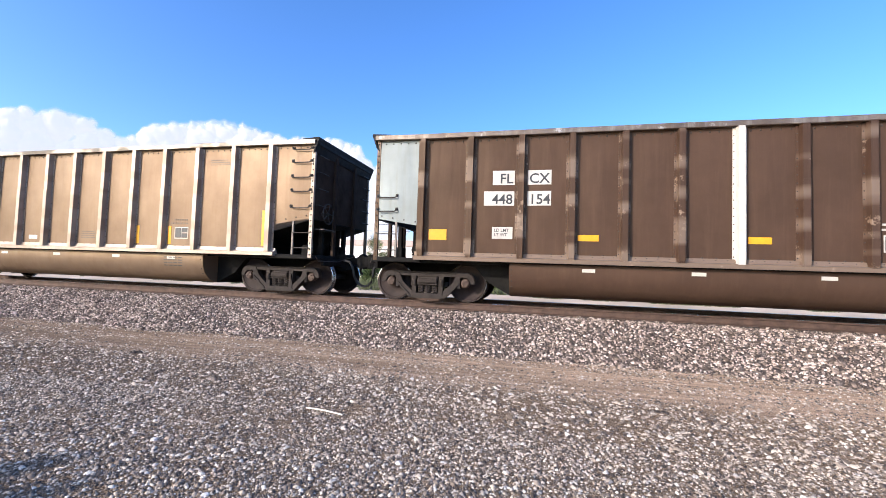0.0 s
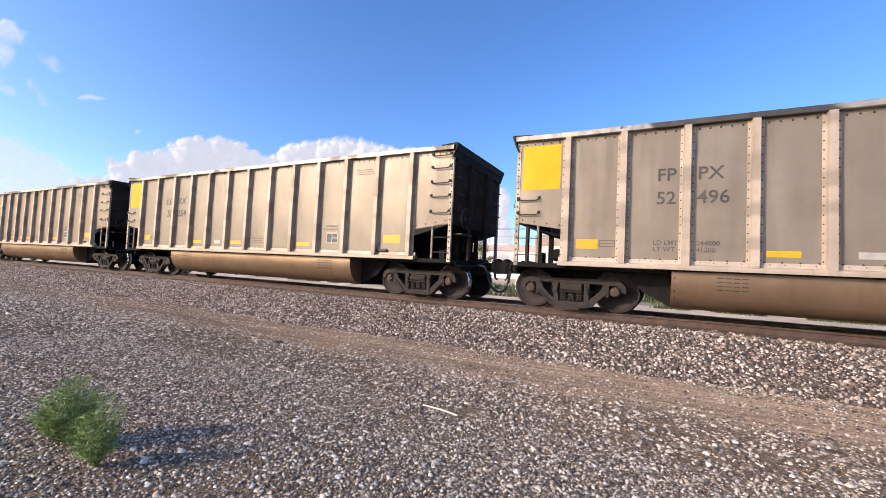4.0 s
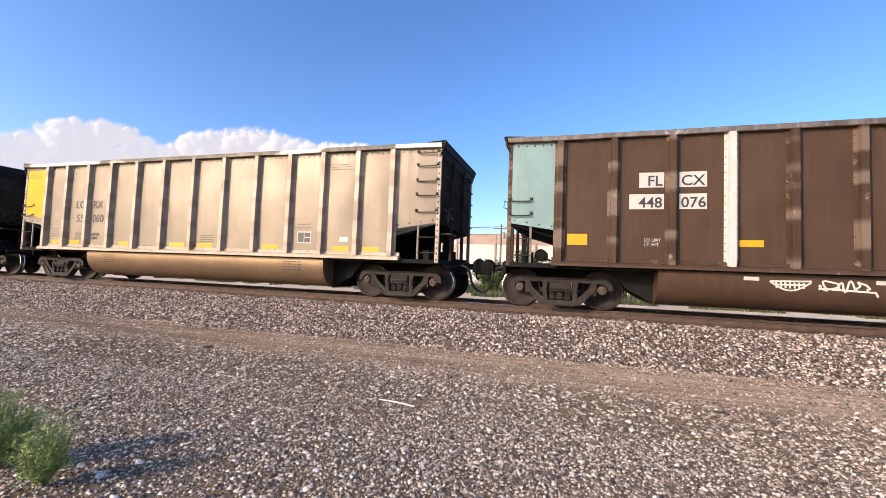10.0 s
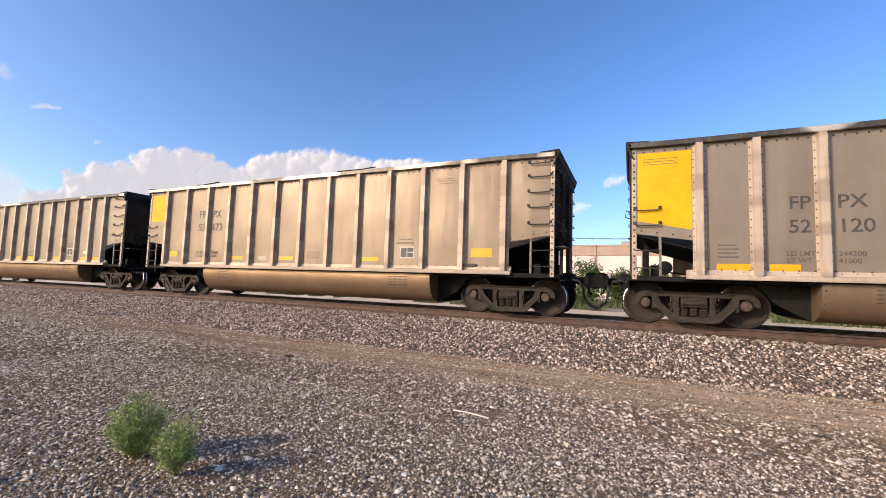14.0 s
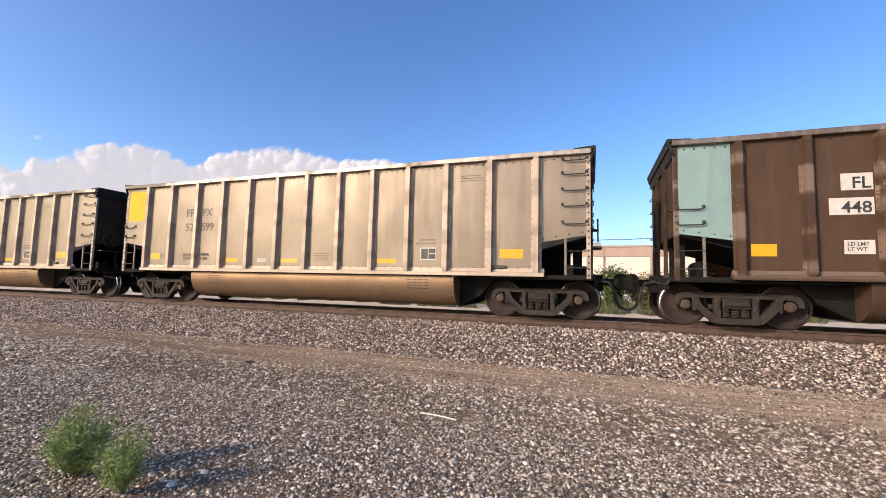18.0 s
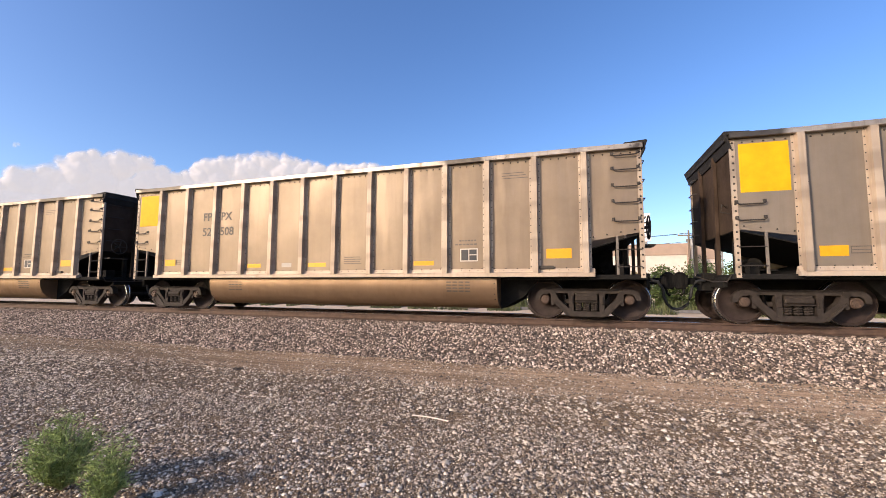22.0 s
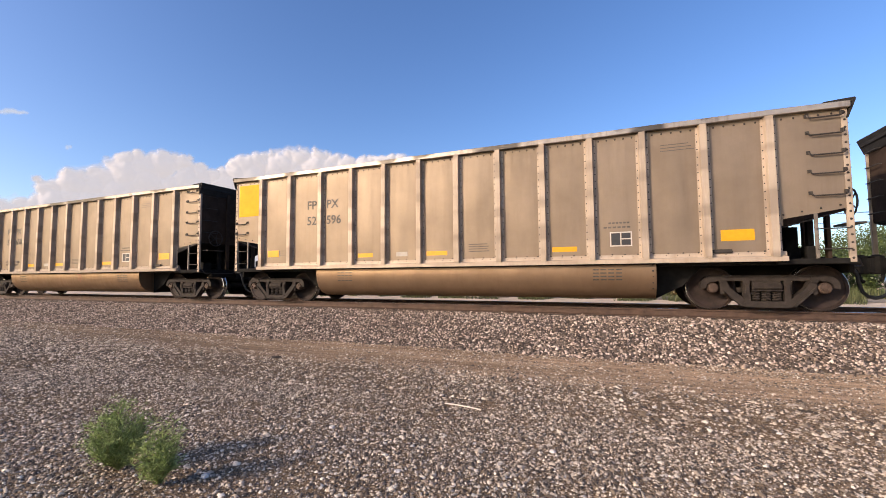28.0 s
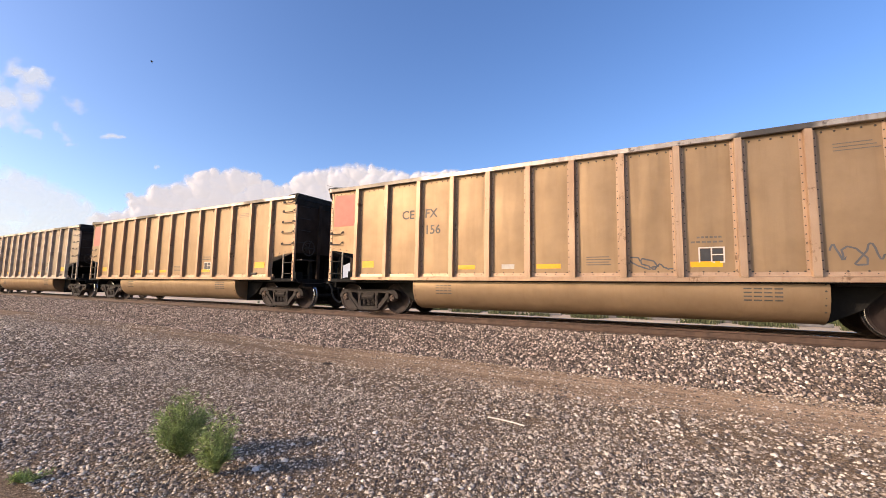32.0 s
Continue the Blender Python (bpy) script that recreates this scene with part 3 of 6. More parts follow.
def stile_shape():
    """Hat-section upright with flanges and two rows of rivets."""
    s = Shape()
    prof = [(-0.118, 0.0), (-0.118, -0.008), (-0.068, -0.010), (-0.057, -0.118), (0.057, -0.118), (0.068, -0.010), (0.118, -0.008), (0.118, 0.0)]
    s.prism([(a, -SIDE - 0.004 + b) for a, b in prof], SILL + 0.02, TOP - 0.115, "z")
    # doubler plate on the lower half
    s.box(-0.060, 0.060, -SIDE - 0.130, -SIDE - 0.119, SILL + 0.05, 2.62, 0.003)
    for k in range(17):
        z = SILL + 0.16 + k * 0.153
        for x in (-0.096, 0.096):
            s.rivet(x, -SIDE - 0.012, z, 0.014)
    return s


def corner_post_shape(sx):
    s = Shape()
    x = sx * (L_END - 0.03)
    s.box(x - 0.045, x + 0.045, -SIDE - 0.014, -SIDE + 0.05, 0.93, TOP - 0.11, 0.004)
    for k in range(20):
        s.rivet(x, -SIDE - 0.014, 1.0 + k * 0.135, 0.022)
    return s


def grab_shape(x0, x1, z):
    """A bent grab iron with its feet, which sags in the middle."""
    s = Shape()
    y = -SIDE - 0.02
    s.tube([(x0, y, z + 0.03), (x0, y - 0.05, z + 0.03), (x0 + 0.01, y - 0.055, z - 0.01), (x0 + 0.04, y - 0.055, z - 0.025), (x1 - 0.04, y - 0.055, z - 0.025), (x1 - 0.01, y - 0.055, z - 0.01), (x1, y - 0.05, z + 0.03), (x1, y, z + 0.03)], 0.014, 6)
    for x in (x0, x1):
        s.box(x - 0.03, x + 0.03, y - 0.012, y + 0.03, z, z + 0.065, 0.004)
    return s


def side_frame_shape():
    """Cast truck side frame: top chord, bearing pedestals, diagonals, columns and spring seat, with raised lips."""
    s = Shape()
    y0, y1 = -0.085, 0.075
    s.prism([(-0.80, 0.60), (-0.74, 0.70), (-0.30, 0.675), (0.30, 0.675), (0.74, 0.70), (0.80, 0.60), (0.30, 0.595), (-0.30, 0.595)], y0, y1)
    s.prism([(-0.42, 0.13), (-0.34, 0.085), (0.34, 0.085), (0.42, 0.13), (0.34, 0.20), (-0.34, 0.20)], y0 - 0.02, y1)
    s.box(-0.74, 0.74, y0 - 0.028, y0 + 0.002, 0.668, 0.704, 0.008)
    for d in (-1, 1):
        # pedestal: a rounded hood over the bearing with an inner and an outer jaw
        arc = [(0.889 + 0.215 * math.cos(radians(k)), 0.485 + 0.215 * math.sin(radians(k))) for k in range(-12, 121, 19)]
        hood = arc + [(0.70, 0.70), (0.66, 0.60), (0.745, 0.54), (0.80, 0.60)] + [(0.889 + 0.118 * math.cos(radians(k)), 0.47 + 0.118 * math.sin(radians(k))) for k in (110, 70, 30, -5)]
        s.prism([(d * a, b) for a, b in hood], y0 - 0.02, y1)
        s.prism([(d * 0.665, 0.62), (d * 0.765, 0.60), (d * 0.765, 0.345), (d * 0.72, 0.33), (d * 0.60, 0.46)], y0 - 0.005, y1)
        # diagonal down to the spring seat, with a lip along its outer edge
        s.prism([(d * 0.745, 0.44), (d * 0.64, 0.50), (d * 0.30, 0.185), (d * 0.335, 0.09), (d * 0.42, 0.10)], y0, y1)
        s.prism([(d * 0.755, 0.445), (d * 0.725, 0.462), (d * 0.385, 0.135), (d * 0.425, 0.10)], y0 - 0.032, y0 + 0.002)
        s.prism([(d * 0.27, 0.17), (d * 0.365, 0.20), (d * 0.385, 0.62), (d * 0.27, 0.62)], y0 - 0.012, y1 - 0.01)
        s.box(d * 0.32 - 0.035, d * 0.32 + 0.035, y0 - 0.04, y0 - 0.008, 0.36, 0.53, 0.008)
    # bolster end and the wedge plates beside it
    s.box(-0.235, 0.235, y0 - 0.05, y1, 0.43, 0.545, 0.02)
    s.box(-0.20, 0.20, y0 - 0.062, y0 - 0.045, 0.455, 0.475, 0.004)
    s.box(-0.25, 0.25, y0 - 0.03, y1, 0.395, 0.42, 0.006)
    return s


def coil_shape():
    s = Shape()
    for x in (-0.17, 0.0, 0.17):
        pts = []
        for k in range(29):
            a = 2 * math.pi * k / 7
            pts.append((x + 0.068 * math.cos(a), 0.068 * math.sin(a), 0.205 + 0.19 * k / 28))
        s.tube(pts, 0.020, 5)
    return s


def wheel_shape():
    """Freight wheel about y, its outer face towards -y."""
    prof = [(0.085, -0.075), (0.105, -0.075), (0.125, -0.045), (0.20, -0.012), (0.33, -0.030), (0.385, -0.052), (0.395, -0.068), (0.440, -0.070), (0.452, -0.064),
            (0.457, 0.030), (0.470, 0.045), (0.483, 0.058), (0.474, 0.072), (0.400, 0.074), (0.390, 0.05), (0.33, 0.02), (0.20, 0.035), (0.13, 0.085), (0.085, 0.085)]
    mats = [0] * 7 + [1, 1, 1] + [0] * 8
    s = Shape()
    s.turned(prof, 24, "y", mats=mats)
    return s


def cap_shape():
    """Roller bearing with its end cap and three cap screws."""
    s = Shape()
    s.turned([(0.06, 0.10), (0.095, 0.10), (0.105, 0.04), (0.105, -0.02), (0.088, -0.035), (0.085, -0.06), (0.05, -0.066)], 14, "y")
    for k in range(3):
        a = 2 * math.pi * k / 3
        s.turned([(0.018, -0.06), (0.018, -0.088)], 6, "y", (0.052 * math.cos(a), 0, 0.052 * math.sin(a)))
    return s


def build_car():
    car = thing("coal_car", pose(0, -60, RAIL_Z), "coal gondola", "rail car")
    ends = list(ENDS)
    for k in range(14):
        a, b = ends[k], ends[k + 1]
        la = lb = SILL + 0.05
        if k == 0:
            la, lb = 1.87, 1.70
        if k == 13:
            la, lb = 1.70, 1.88
        part("side_panel", panel_mesh(a, b, la, lb, 3.7 * k), [ALU, RIVET], car, smooth=True)
    far = Shape()
    far.prism([(-L_END, 1.87), (-6.3, 1.70), (-6.3, SILL), (6.3, SILL), (6.3, 1.70), (L_END, 1.88), (L_END, TOP - 0.1), (-L_END, TOP - 0.1)], SIDE - 0.008, SIDE)
    part("far_side_sheet", far, ALU, car)
    st = stile_shape().mesh("stile", [ALU_RIB, RIVET])
    back = Shape()
    back.prism([(-0.115, SIDE + 0.004), (-0.055, SIDE + 0.089), (0.055, SIDE + 0.089), (0.115, SIDE + 0.004)], SILL + 0.02, TOP - 0.115, "z")
    back = back.mesh("stile_far", [ALU_RIB])
    for x in STILES:
        part("stile", st, None, car, at=pose(x, 0, 0))
        part("stile", back, None, car, at=pose(x, 0, 0))
    for sx in (-1, 1):
        part("corner_post", corner_post_shape(sx), [ALU_RIB, RIVET], car)
        fp = Shape().box(sx * (L_END - 0.03) - 0.045, sx * (L_END - 0.03) + 0.045, SIDE - 0.05, SIDE + 0.014, 0.93, TOP - 0.11, 0.004)
        part("corner_post", fp, ALU_RIB, car)
    for sy in (-1, 1):
        y = sy * (SIDE + 0.02)
        top = Shape()
        # chord in lengths, with small knocks along it
        prof = [(-0.075, -0.115), (-0.085, -0.105), (-0.085, -0.012), (-0.06, 0.0), (0.07, 0.0), (0.085, -0.02), (0.085, -0.1), (0.07, -0.115)]
        n, rows = len(prof), 29
        v = []
        for j in range(rows):
            x = -L_END - 0.03 + (2 * L_END + 0.06) * j / (rows - 1)
            dz, dy = 0.014 * noise.noise((x * 0.6, sy * 5.0, 2.0)), 0.016 * noise.noise((x * 0.5, sy * 3.0, 9.0))
            v += [(x, y + a + dy, TOP + b + dz) for a, b in prof]
        f = [(j * n + i, j * n + (i + 1) % n, (j + 1) * n + (i + 1) % n, (j + 1) * n + i) for j in range(rows - 1) for i in range(n)]
        top.add(v, f + [tuple(range(n)), tuple((rows - 1) * n + i for i in range(n))])
        part("top_chord", top, RIM, car)
        sill = Shape()
        s0 = sy * SIDE
        sill.prism([(s0 - sy * 0.10, SILL - 0.06), (s0 + sy * 0.105, SILL - 0.06), (s0 + sy * 0.105, SILL + 0.025), (s0 + sy * 0.03, SILL + 0.04), (s0 + sy * 0.012, SILL + 0.12), (s0 - sy * 0.02, SILL + 0.12)], -6.33, 6.33, "x")
        if sy < 0:
            for k in range(62):
                sill.rivet(-6.2 + k * 0.2, s0 - 0.016, SILL + 0.085, 0.014)
        part("side_sill", sill, [ALU_RIB, RIVET], car)
    for sx in (-1, 1):
        x = sx * (L_END - 0.02)
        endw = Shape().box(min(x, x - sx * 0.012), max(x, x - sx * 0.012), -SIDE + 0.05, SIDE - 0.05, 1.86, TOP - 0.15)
        part("end_wall", endw, END_DIRT_SHADE, car)
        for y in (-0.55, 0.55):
            part("end_stiffener", Shape().box(min(x + sx * 0.005, x + sx * 0.075), max(x + sx * 0.005, x + sx * 0.075), y - 0.06, y + 0.06, 1.0, TOP - 0.10, 0.006), END_DIRT_SHADE, car)
        part("end_chord", Shape().box(min(x - sx * 0.05, x + sx * 0.12), max(x - sx * 0.05, x + sx * 0.12), -SIDE, SIDE, TOP - 0.14, TOP - 0.006, 0.012), FLARE, car)
        fl = Shape().prism([(x - sx * 0.30, TOP + 0.004), (x - sx * 0.30, TOP + 0.022), (x + sx * 0.13, TOP + 0.050), (x + sx * 0.15, TOP + 0.02), (x + sx * 0.03, TOP - 0.30), (x + sx * 0.008, TOP - 0.30), (x + sx * 0.09, TOP - 0.02)], -SIDE - 0.06, SIDE + 0.06)
        part("end_flare", fl, FLARE, car, "black tarred flared sheet along the top of the end")
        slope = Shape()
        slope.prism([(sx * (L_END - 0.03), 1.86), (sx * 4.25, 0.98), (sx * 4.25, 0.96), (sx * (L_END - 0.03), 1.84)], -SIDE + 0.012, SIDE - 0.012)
        part("slope_sheet", slope, GRIME_SHADE, car)
        part("end_platform", Shape().box(min(sx * 6.2, sx * 7.34), max(sx * 6.2, sx * 7.34), -SIDE - 0.01, SIDE + 0.01, 0.90, 1.0, 0.01), GRIME_SHADE, car)
        # steps and post under the slope sheet
        lad = Shape()
        xi = sx * 6.78
        lad.box(xi - 0.025, xi + 0.025, -SIDE - 0.01, -SIDE + 0.03, 1.0, 1.80, 0.004)
        part("ladder_post", lad, LADDER, car)
        for z in (1.16, 1.52):
            r = Shape().tube([(xi, -SIDE - 0.01, z), (xi + sx * 0.01, -SIDE - 0.03, z), (sx * (L_END - 0.04), -SIDE - 0.03, z)], 0.012, 6)
            part("ladder_rung", r, IRON, car)
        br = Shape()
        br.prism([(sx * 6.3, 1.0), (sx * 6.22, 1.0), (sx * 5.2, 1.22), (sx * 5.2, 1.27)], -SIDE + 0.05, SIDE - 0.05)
        part("bulkhead", br, GRIME_SHADE, car)
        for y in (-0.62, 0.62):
            part("end_leg", Shape().box(sx * 7.0 - 0.05, sx * 7.0 + 0.05, y - 0.06, y + 0.06, 1.0, 1.80, 0.008), GRIME_SHADE, car)
        # the tub's slanted end and the floor over the truck, near-black for the shade there
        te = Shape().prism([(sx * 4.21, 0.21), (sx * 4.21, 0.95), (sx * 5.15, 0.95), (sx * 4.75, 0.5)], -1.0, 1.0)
        part("tub_end", te, GRIME_SHADE, car)
        part("floor_plate", Shape().box(min(sx * 4.3, sx * 6.25), max(sx * 4.3, sx * 6.25), -1.46, 1.46, 0.90, 0.94), GRIME_SHADE, car)
        cyl = Shape().turned([(0.05, -0.30), (0.15, -0.28), (0.15, 0.22), (0.05, 0.26)], 14, "y", (sx * 6.62, 0.15 * sx, 1.22))
        cyl.tube([(sx * 6.5, -1.2, 1.08), (sx * 6.5, -0.1, 1.12), (sx * 6.1, 0.5, 1.1)], 0.02, 5)
        cyl.box(sx * 6.85 - 0.08, sx * 6.85 + 0.08, -1.15, -0.85, 1.0, 1.24, 0.01)
        part("brake_gear", cyl, GRIME_SHADE, car)
        if sx > 0:
            # dark plates added to block the bright view through the open end
            bp = Shape().box(6.0, 6.80, 0.18, 0.24, 1.0, 1.66).box(6.86, 7.08, 0.18, 0.24, 1.0, 1.72).box(6.3, 7.2, 0.3, 0.36, 1.0, 1.28)
            part("brake_panel", bp, GRIME_SHADE, car)
        # coupler with its shank and knuckle
        cp = Shape()
        cp.box(min(sx * 7.3, sx * 7.86), max(sx * 7.3, sx * 7.86), -0.075, 0.075, 0.80, 0.96, 0.015)
        cp.prism([(sx * 7.82, -0.16), (sx * 8.10, -0.17), (sx * 8.12, -0.04), (sx * 8.00, 0.0), (sx * 8.12, 0.06), (sx * 8.10, 0.19), (sx * 7.92, 0.17), (sx * 7.82, 0.12)], 0.74, 1.02, "z")
        cp.box(min(sx * 7.28, sx * 7.56), max(sx * 7.28, sx * 7.56), -0.27, 0.27, 0.66, 1.06, 0.03)
        cp.turned([(0.10, 0.70), (0.12, 0.72), (0.12, 1.05), (0.05, 1.09)], 12, "z", (sx * 7.96, -0.07, 0))
        cp.tube([(sx * 7.9, -0.12, 0.72), (sx * 7.92, -0.14, 0.60), (sx * 7.98, -0.12, 0.55)], 0.03, 6)
        part("coupler", cp, GRIME_SHADE, car)
        yoke = Shape().box(min(sx * 7.34, sx * 7.42), max(sx * 7.34, sx * 7.42), -1.2, 1.2, 0.74, 0.93, 0.012)
        part("end_sill", yoke, GRIME_SHADE, car)
        hose = Shape().tube([(sx * 7.52, -0.32, 0.90), (sx * 7.70, -0.34, 0.87), (sx * 7.79, -0.34, 0.72), (sx * 7.82, -0.32, 0.52), (sx * 7.88, -0.28, 0.36), (sx * 7.98, -0.24, 0.27), (sx * 8.085, -0.22, 0.24)], 0.033, 8)
        part("air_hose", hose, RUBBER, car)
        lev = Shape().tube([(sx * 7.36, -1.5, 0.98), (sx * 7.42, -1.45, 0.86), (sx * 7.42, -0.5, 0.86), (sx * 7.7, -0.15, 1.0)], 0.013, 5)
        part("uncoupling_lever", lev, IRON, car)
    grabs = [(6.72, z) for z in (2.13, 2.52, 2.86, 3.22, 3.53)] + [(-7.24, z) for z in (2.05, 2.36)]
    for x, z in grabs:
        part("grab_iron", grab_shape(x, x + 0.50 if x > 0 else x + 0.46, z), IRON, car)
    for z in (2.2, 2.6, 3.0, 3.4):
        eg = Shape().tube([(L_END, -1.45, z), (L_END + 0.07, -1.45, z), (L_END + 0.07, -1.0, z), (L_END, -1.0, z)], 0.012, 5)
        part("end_grab_iron", eg, IRON, car)
    for z in (2.05, 2.4, 2.75, 3.1, 3.45):
        for sx in (-1, 1):
            eg = Shape().tube([(sx * L_END, 1.0, z), (sx * (L_END + 0.08), 1.02, z), (sx * (L_END + 0.08), 1.48, z), (sx * L_END, 1.5, z)], 0.012, 5)
            part("end_grab_iron", eg, IRON, car)
    le = Shape()
    le.tube([(-L_END, -1.2, 2.35), (-L_END - 0.12, -1.3, 2.4), (-L_END - 0.14, -1.3, 2.25), (-L_END, -1.35, 2.2)], 0.012, 5)
    part("lever_bracket", le, IRON, car)
    # hand brake wheel on the end, with rim and spokes
    bw = Shape()
    c = (L_END + 0.16, -1.12, 2.02)
    bw.tube([(c[0], c[1] + 0.25 * math.cos(k * math.pi / 8), c[2] + 0.25 * math.sin(k * math.pi / 8)) for k in range(17)], 0.017, 6)
    for k in range(5):
        aa = k * 2 * math.pi / 5
        bw.tube([c, (c[0], c[1] + 0.25 * math.cos(aa), c[2] + 0.25 * math.sin(aa))], 0.013, 5)
    bw.tube([(L_END - 0.02, c[1], c[2]), (c[0] + 0.02, c[1], c[2])], 0.035, 8)
    part("brake_wheel", bw, IRON, car)
    part("brake_step", Shape().box(L_END + 0.0, L_END + 0.24, -1.45, -0.85, 1.60, 1.635, 0.004), IRON, car)
    # bathtub: bellied side, slanted ends
    tub = Shape()
    sec = [(1.50, SILL - 0.02), (1.53, 0.86), (1.51, 0.66), (1.43, 0.46), (1.28, 0.31), (1.05, 0.225), (0.55, 0.20), (0.30, 0.20)]
    sec = [(-a, b) for a, b in sec] + [(a, b) for a, b in reversed(sec)]
    xs_ = [-4.25, -4.05, -2.0, 0.0, 2.0, 4.05, 4.22]
    n = len(sec)
    v = [(x, a, b) for x in xs_ for a, b in sec]
    f = [(j * n + i, j * n + i + 1, (j + 1) * n + i + 1, (j + 1) * n + i) for j in range(len(xs_) - 1) for i in range(n - 1)]
    tub.add(v, f + [tuple(range(n)), tuple((len(xs_) - 1) * n + i for i in range(n))])
    for x in (-4.2, 4.16):
        for k in range(5):
            tub.rivet(x, -1.535 + 0.02 * k * k * 0.35, 0.93 - k * 0.12, 0.018)
    part("tub", tub, [TUB, RIVET], car, smooth=True)
    tl = Shape().box(-4.55, 4.45, -1.585, -1.53, SILL - 0.085, SILL - 0.058)
    part("tub_flange", tl, GRIME_SHADE, car)
    part("center_sill", Shape().box(-7.4, 7.4, -0.21, 0.21, 0.62, 0.97, 0.01), GRIME_SHADE, car)
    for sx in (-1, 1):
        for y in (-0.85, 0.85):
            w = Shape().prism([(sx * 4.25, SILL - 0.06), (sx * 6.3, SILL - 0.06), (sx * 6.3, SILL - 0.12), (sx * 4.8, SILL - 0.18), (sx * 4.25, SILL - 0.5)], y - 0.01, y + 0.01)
            part("gusset", w, GRIME_SHADE, car)
    frame_me = side_frame_shape().mesh("side_frame", [TRUCK])
    coil_me = coil_shape().mesh("spring", [TRUCK], True)
    wheel_me = wheel_shape().mesh("wheel", [WHEEL, TREAD], True)
    cap_me = cap_shape().mesh("bearing_cap", [CAP], True)
    axle_me = Shape().turned([(0.07, -0.95), (0.085, -0.8), (0.075, 0.0), (0.085, 0.8), (0.07, 0.95)], 12, "y").mesh("wheelset", [WHEEL], True)
    for sx in (-1, 1):
        tx = sx * TRUCK_X
        bol = Shape().box(-0.24, 0.24, -1.08, 1.08, 0.40, 0.60, 0.03)
        bol.turned([(0.2, 0.6), (0.2, 0.66)], 16, "z")
        truck = part("truck", bol, TRUCK, car, at=pose(tx, 0, 0))
        for sy in (-1, 1):
            part("side_frame", frame_me, None, truck, at=pose(0, sy * 0.995, 0, 0, 0, 0 if sy < 0 else 180))
            part("spring", coil_me, None, truck, at=pose(0, sy * 0.995, 0))
        bb = Shape()
        for d in (-1, 1):
            bb.box(d * 0.40 - 0.05, d * 0.40 + 0.05, -0.9, 0.9, 0.36, 0.46, 0.01)
        part("brake_beam", bb, TRUCK, truck)
        for d in (-1, 1):
            ws = part("wheelset", axle_me, None, car, at=pose(tx + d * BEAR, 0, 0.457))
            for sy in (-1, 1):
                part("wheel", wheel_me, None, ws, at=pose(0, sy * 0.745, 0, 0, 0, 0 if sy < 0 else 180))
                part("bearing_cap", cap_me, None, ws, at=pose(0, sy * 1.04, 0, 0, 0, 0 if sy < 0 else 180))
    return car

# ---- lettering and paint on the cars ----


def skin_y(x, z):
    """The side sheet's surface at a place on the near side."""
    k = max(0, min(13, sum(1 for e in ENDS[1:-1] if x > e)))
    x0, x1 = ENDS[k], ENDS[k + 1]
    la = lb = SILL + 0.05
    if k == 0:
        la, lb = 1.87, 1.70
    if k == 13:
        la, lb = 1.70, 1.88
    u = min(1, max(0, (x - x0) / (x1 - x0)))
    z0 = la + (lb - la) * u
    w = min(1, max(0, (z - z0) / (TOP - 0.10 - z0)))
    b = 0.022 * math.sin(math.pi * u) * math.sin(math.pi * w) + 0.014 * math.sin(math.pi * u) * noise.noise((x * 1.3, 3.7 * k, z * 1.1))
    return -(SIDE + b)


def tub_y(x, z):
    """The tub's bellied side."""
    sec = [(0.20, 0.55), (0.225, 1.05), (0.31, 1.28), (0.46, 1.43), (0.66, 1.51), (0.86, 1.53), (1.0, 1.50)]
    for (za, ya), (zb, yb) in zip(sec, sec[1:]):
        if z <= zb:
            return -(ya + (yb - ya) * max(0, z - za) / (zb - za))
    return -1.50


def patch(x0, x1, z0, z1, proud=0.005, surf=None, slant=0.0):
    """A painted or stuck-on patch that follows the sheet; slant: how far its right foot lies higher."""
    surf = surf or skin_y
    nx, nz = max(2, int((x1 - x0) / 0.12) + 1), max(2, int((z1 - z0) / 0.15) + 1)
    v = []
    for d in (proud, 0.0):
        for j in range(nz):
            for i in range(nx):
                u = i / (nx - 1)
                x = x0 + (x1 - x0) * u
                zl = z0 + slant * u
                z = zl + (z1 - zl) * j / (nz - 1)
                v.append((x, surf(x, z) - d, z))
    f = []
    k = nx * nz
    for j in range(nz - 1):
        for i in range(nx - 1):
            q = (j * nx + i, j * nx + i + 1, (j + 1) * nx + i + 1, (j + 1) * nx + i)
            f += [q, tuple(k + a for a in reversed(q))]
    edge = list(range(nx)) + [j * nx + nx - 1 for j in range(1, nz)] + [(nz - 1) * nx + i for i in range(nx - 2, -1, -1)] + [j * nx for j in range(nz - 2, 0, -1)]
    for a, b in zip(edge, edge[1:] + edge[:1]):
        f.append((a, b, k + b, k + a))
    return Shape().add(v, f)


def letters(body, x, z, size, align="LEFT", bold=0.006, surf=None, proud=0.008, wide=1.0):
    """Writing as a thin mesh that lies on the sheet."""
    surf = surf or skin_y
    cu = bpy.data.curves.new("writing", "FONT")
    cu.body, cu.size, cu.align_x, cu.offset, cu.resolution_u = body, size / 0.7, align, bold, 3
    cu.extrude = 0.0015
    ob = bpy.data.objects.new("writing", cu)
    me = bpy.data.meshes.new_from_object(ob)
    bpy.data.objects.remove(ob)
    for vt in me.vertices:
        px, pz = x + vt.co.x * wide, z + vt.co.y
        vt.co = (px, surf(px, pz) - proud - vt.co.z, pz)
    return me


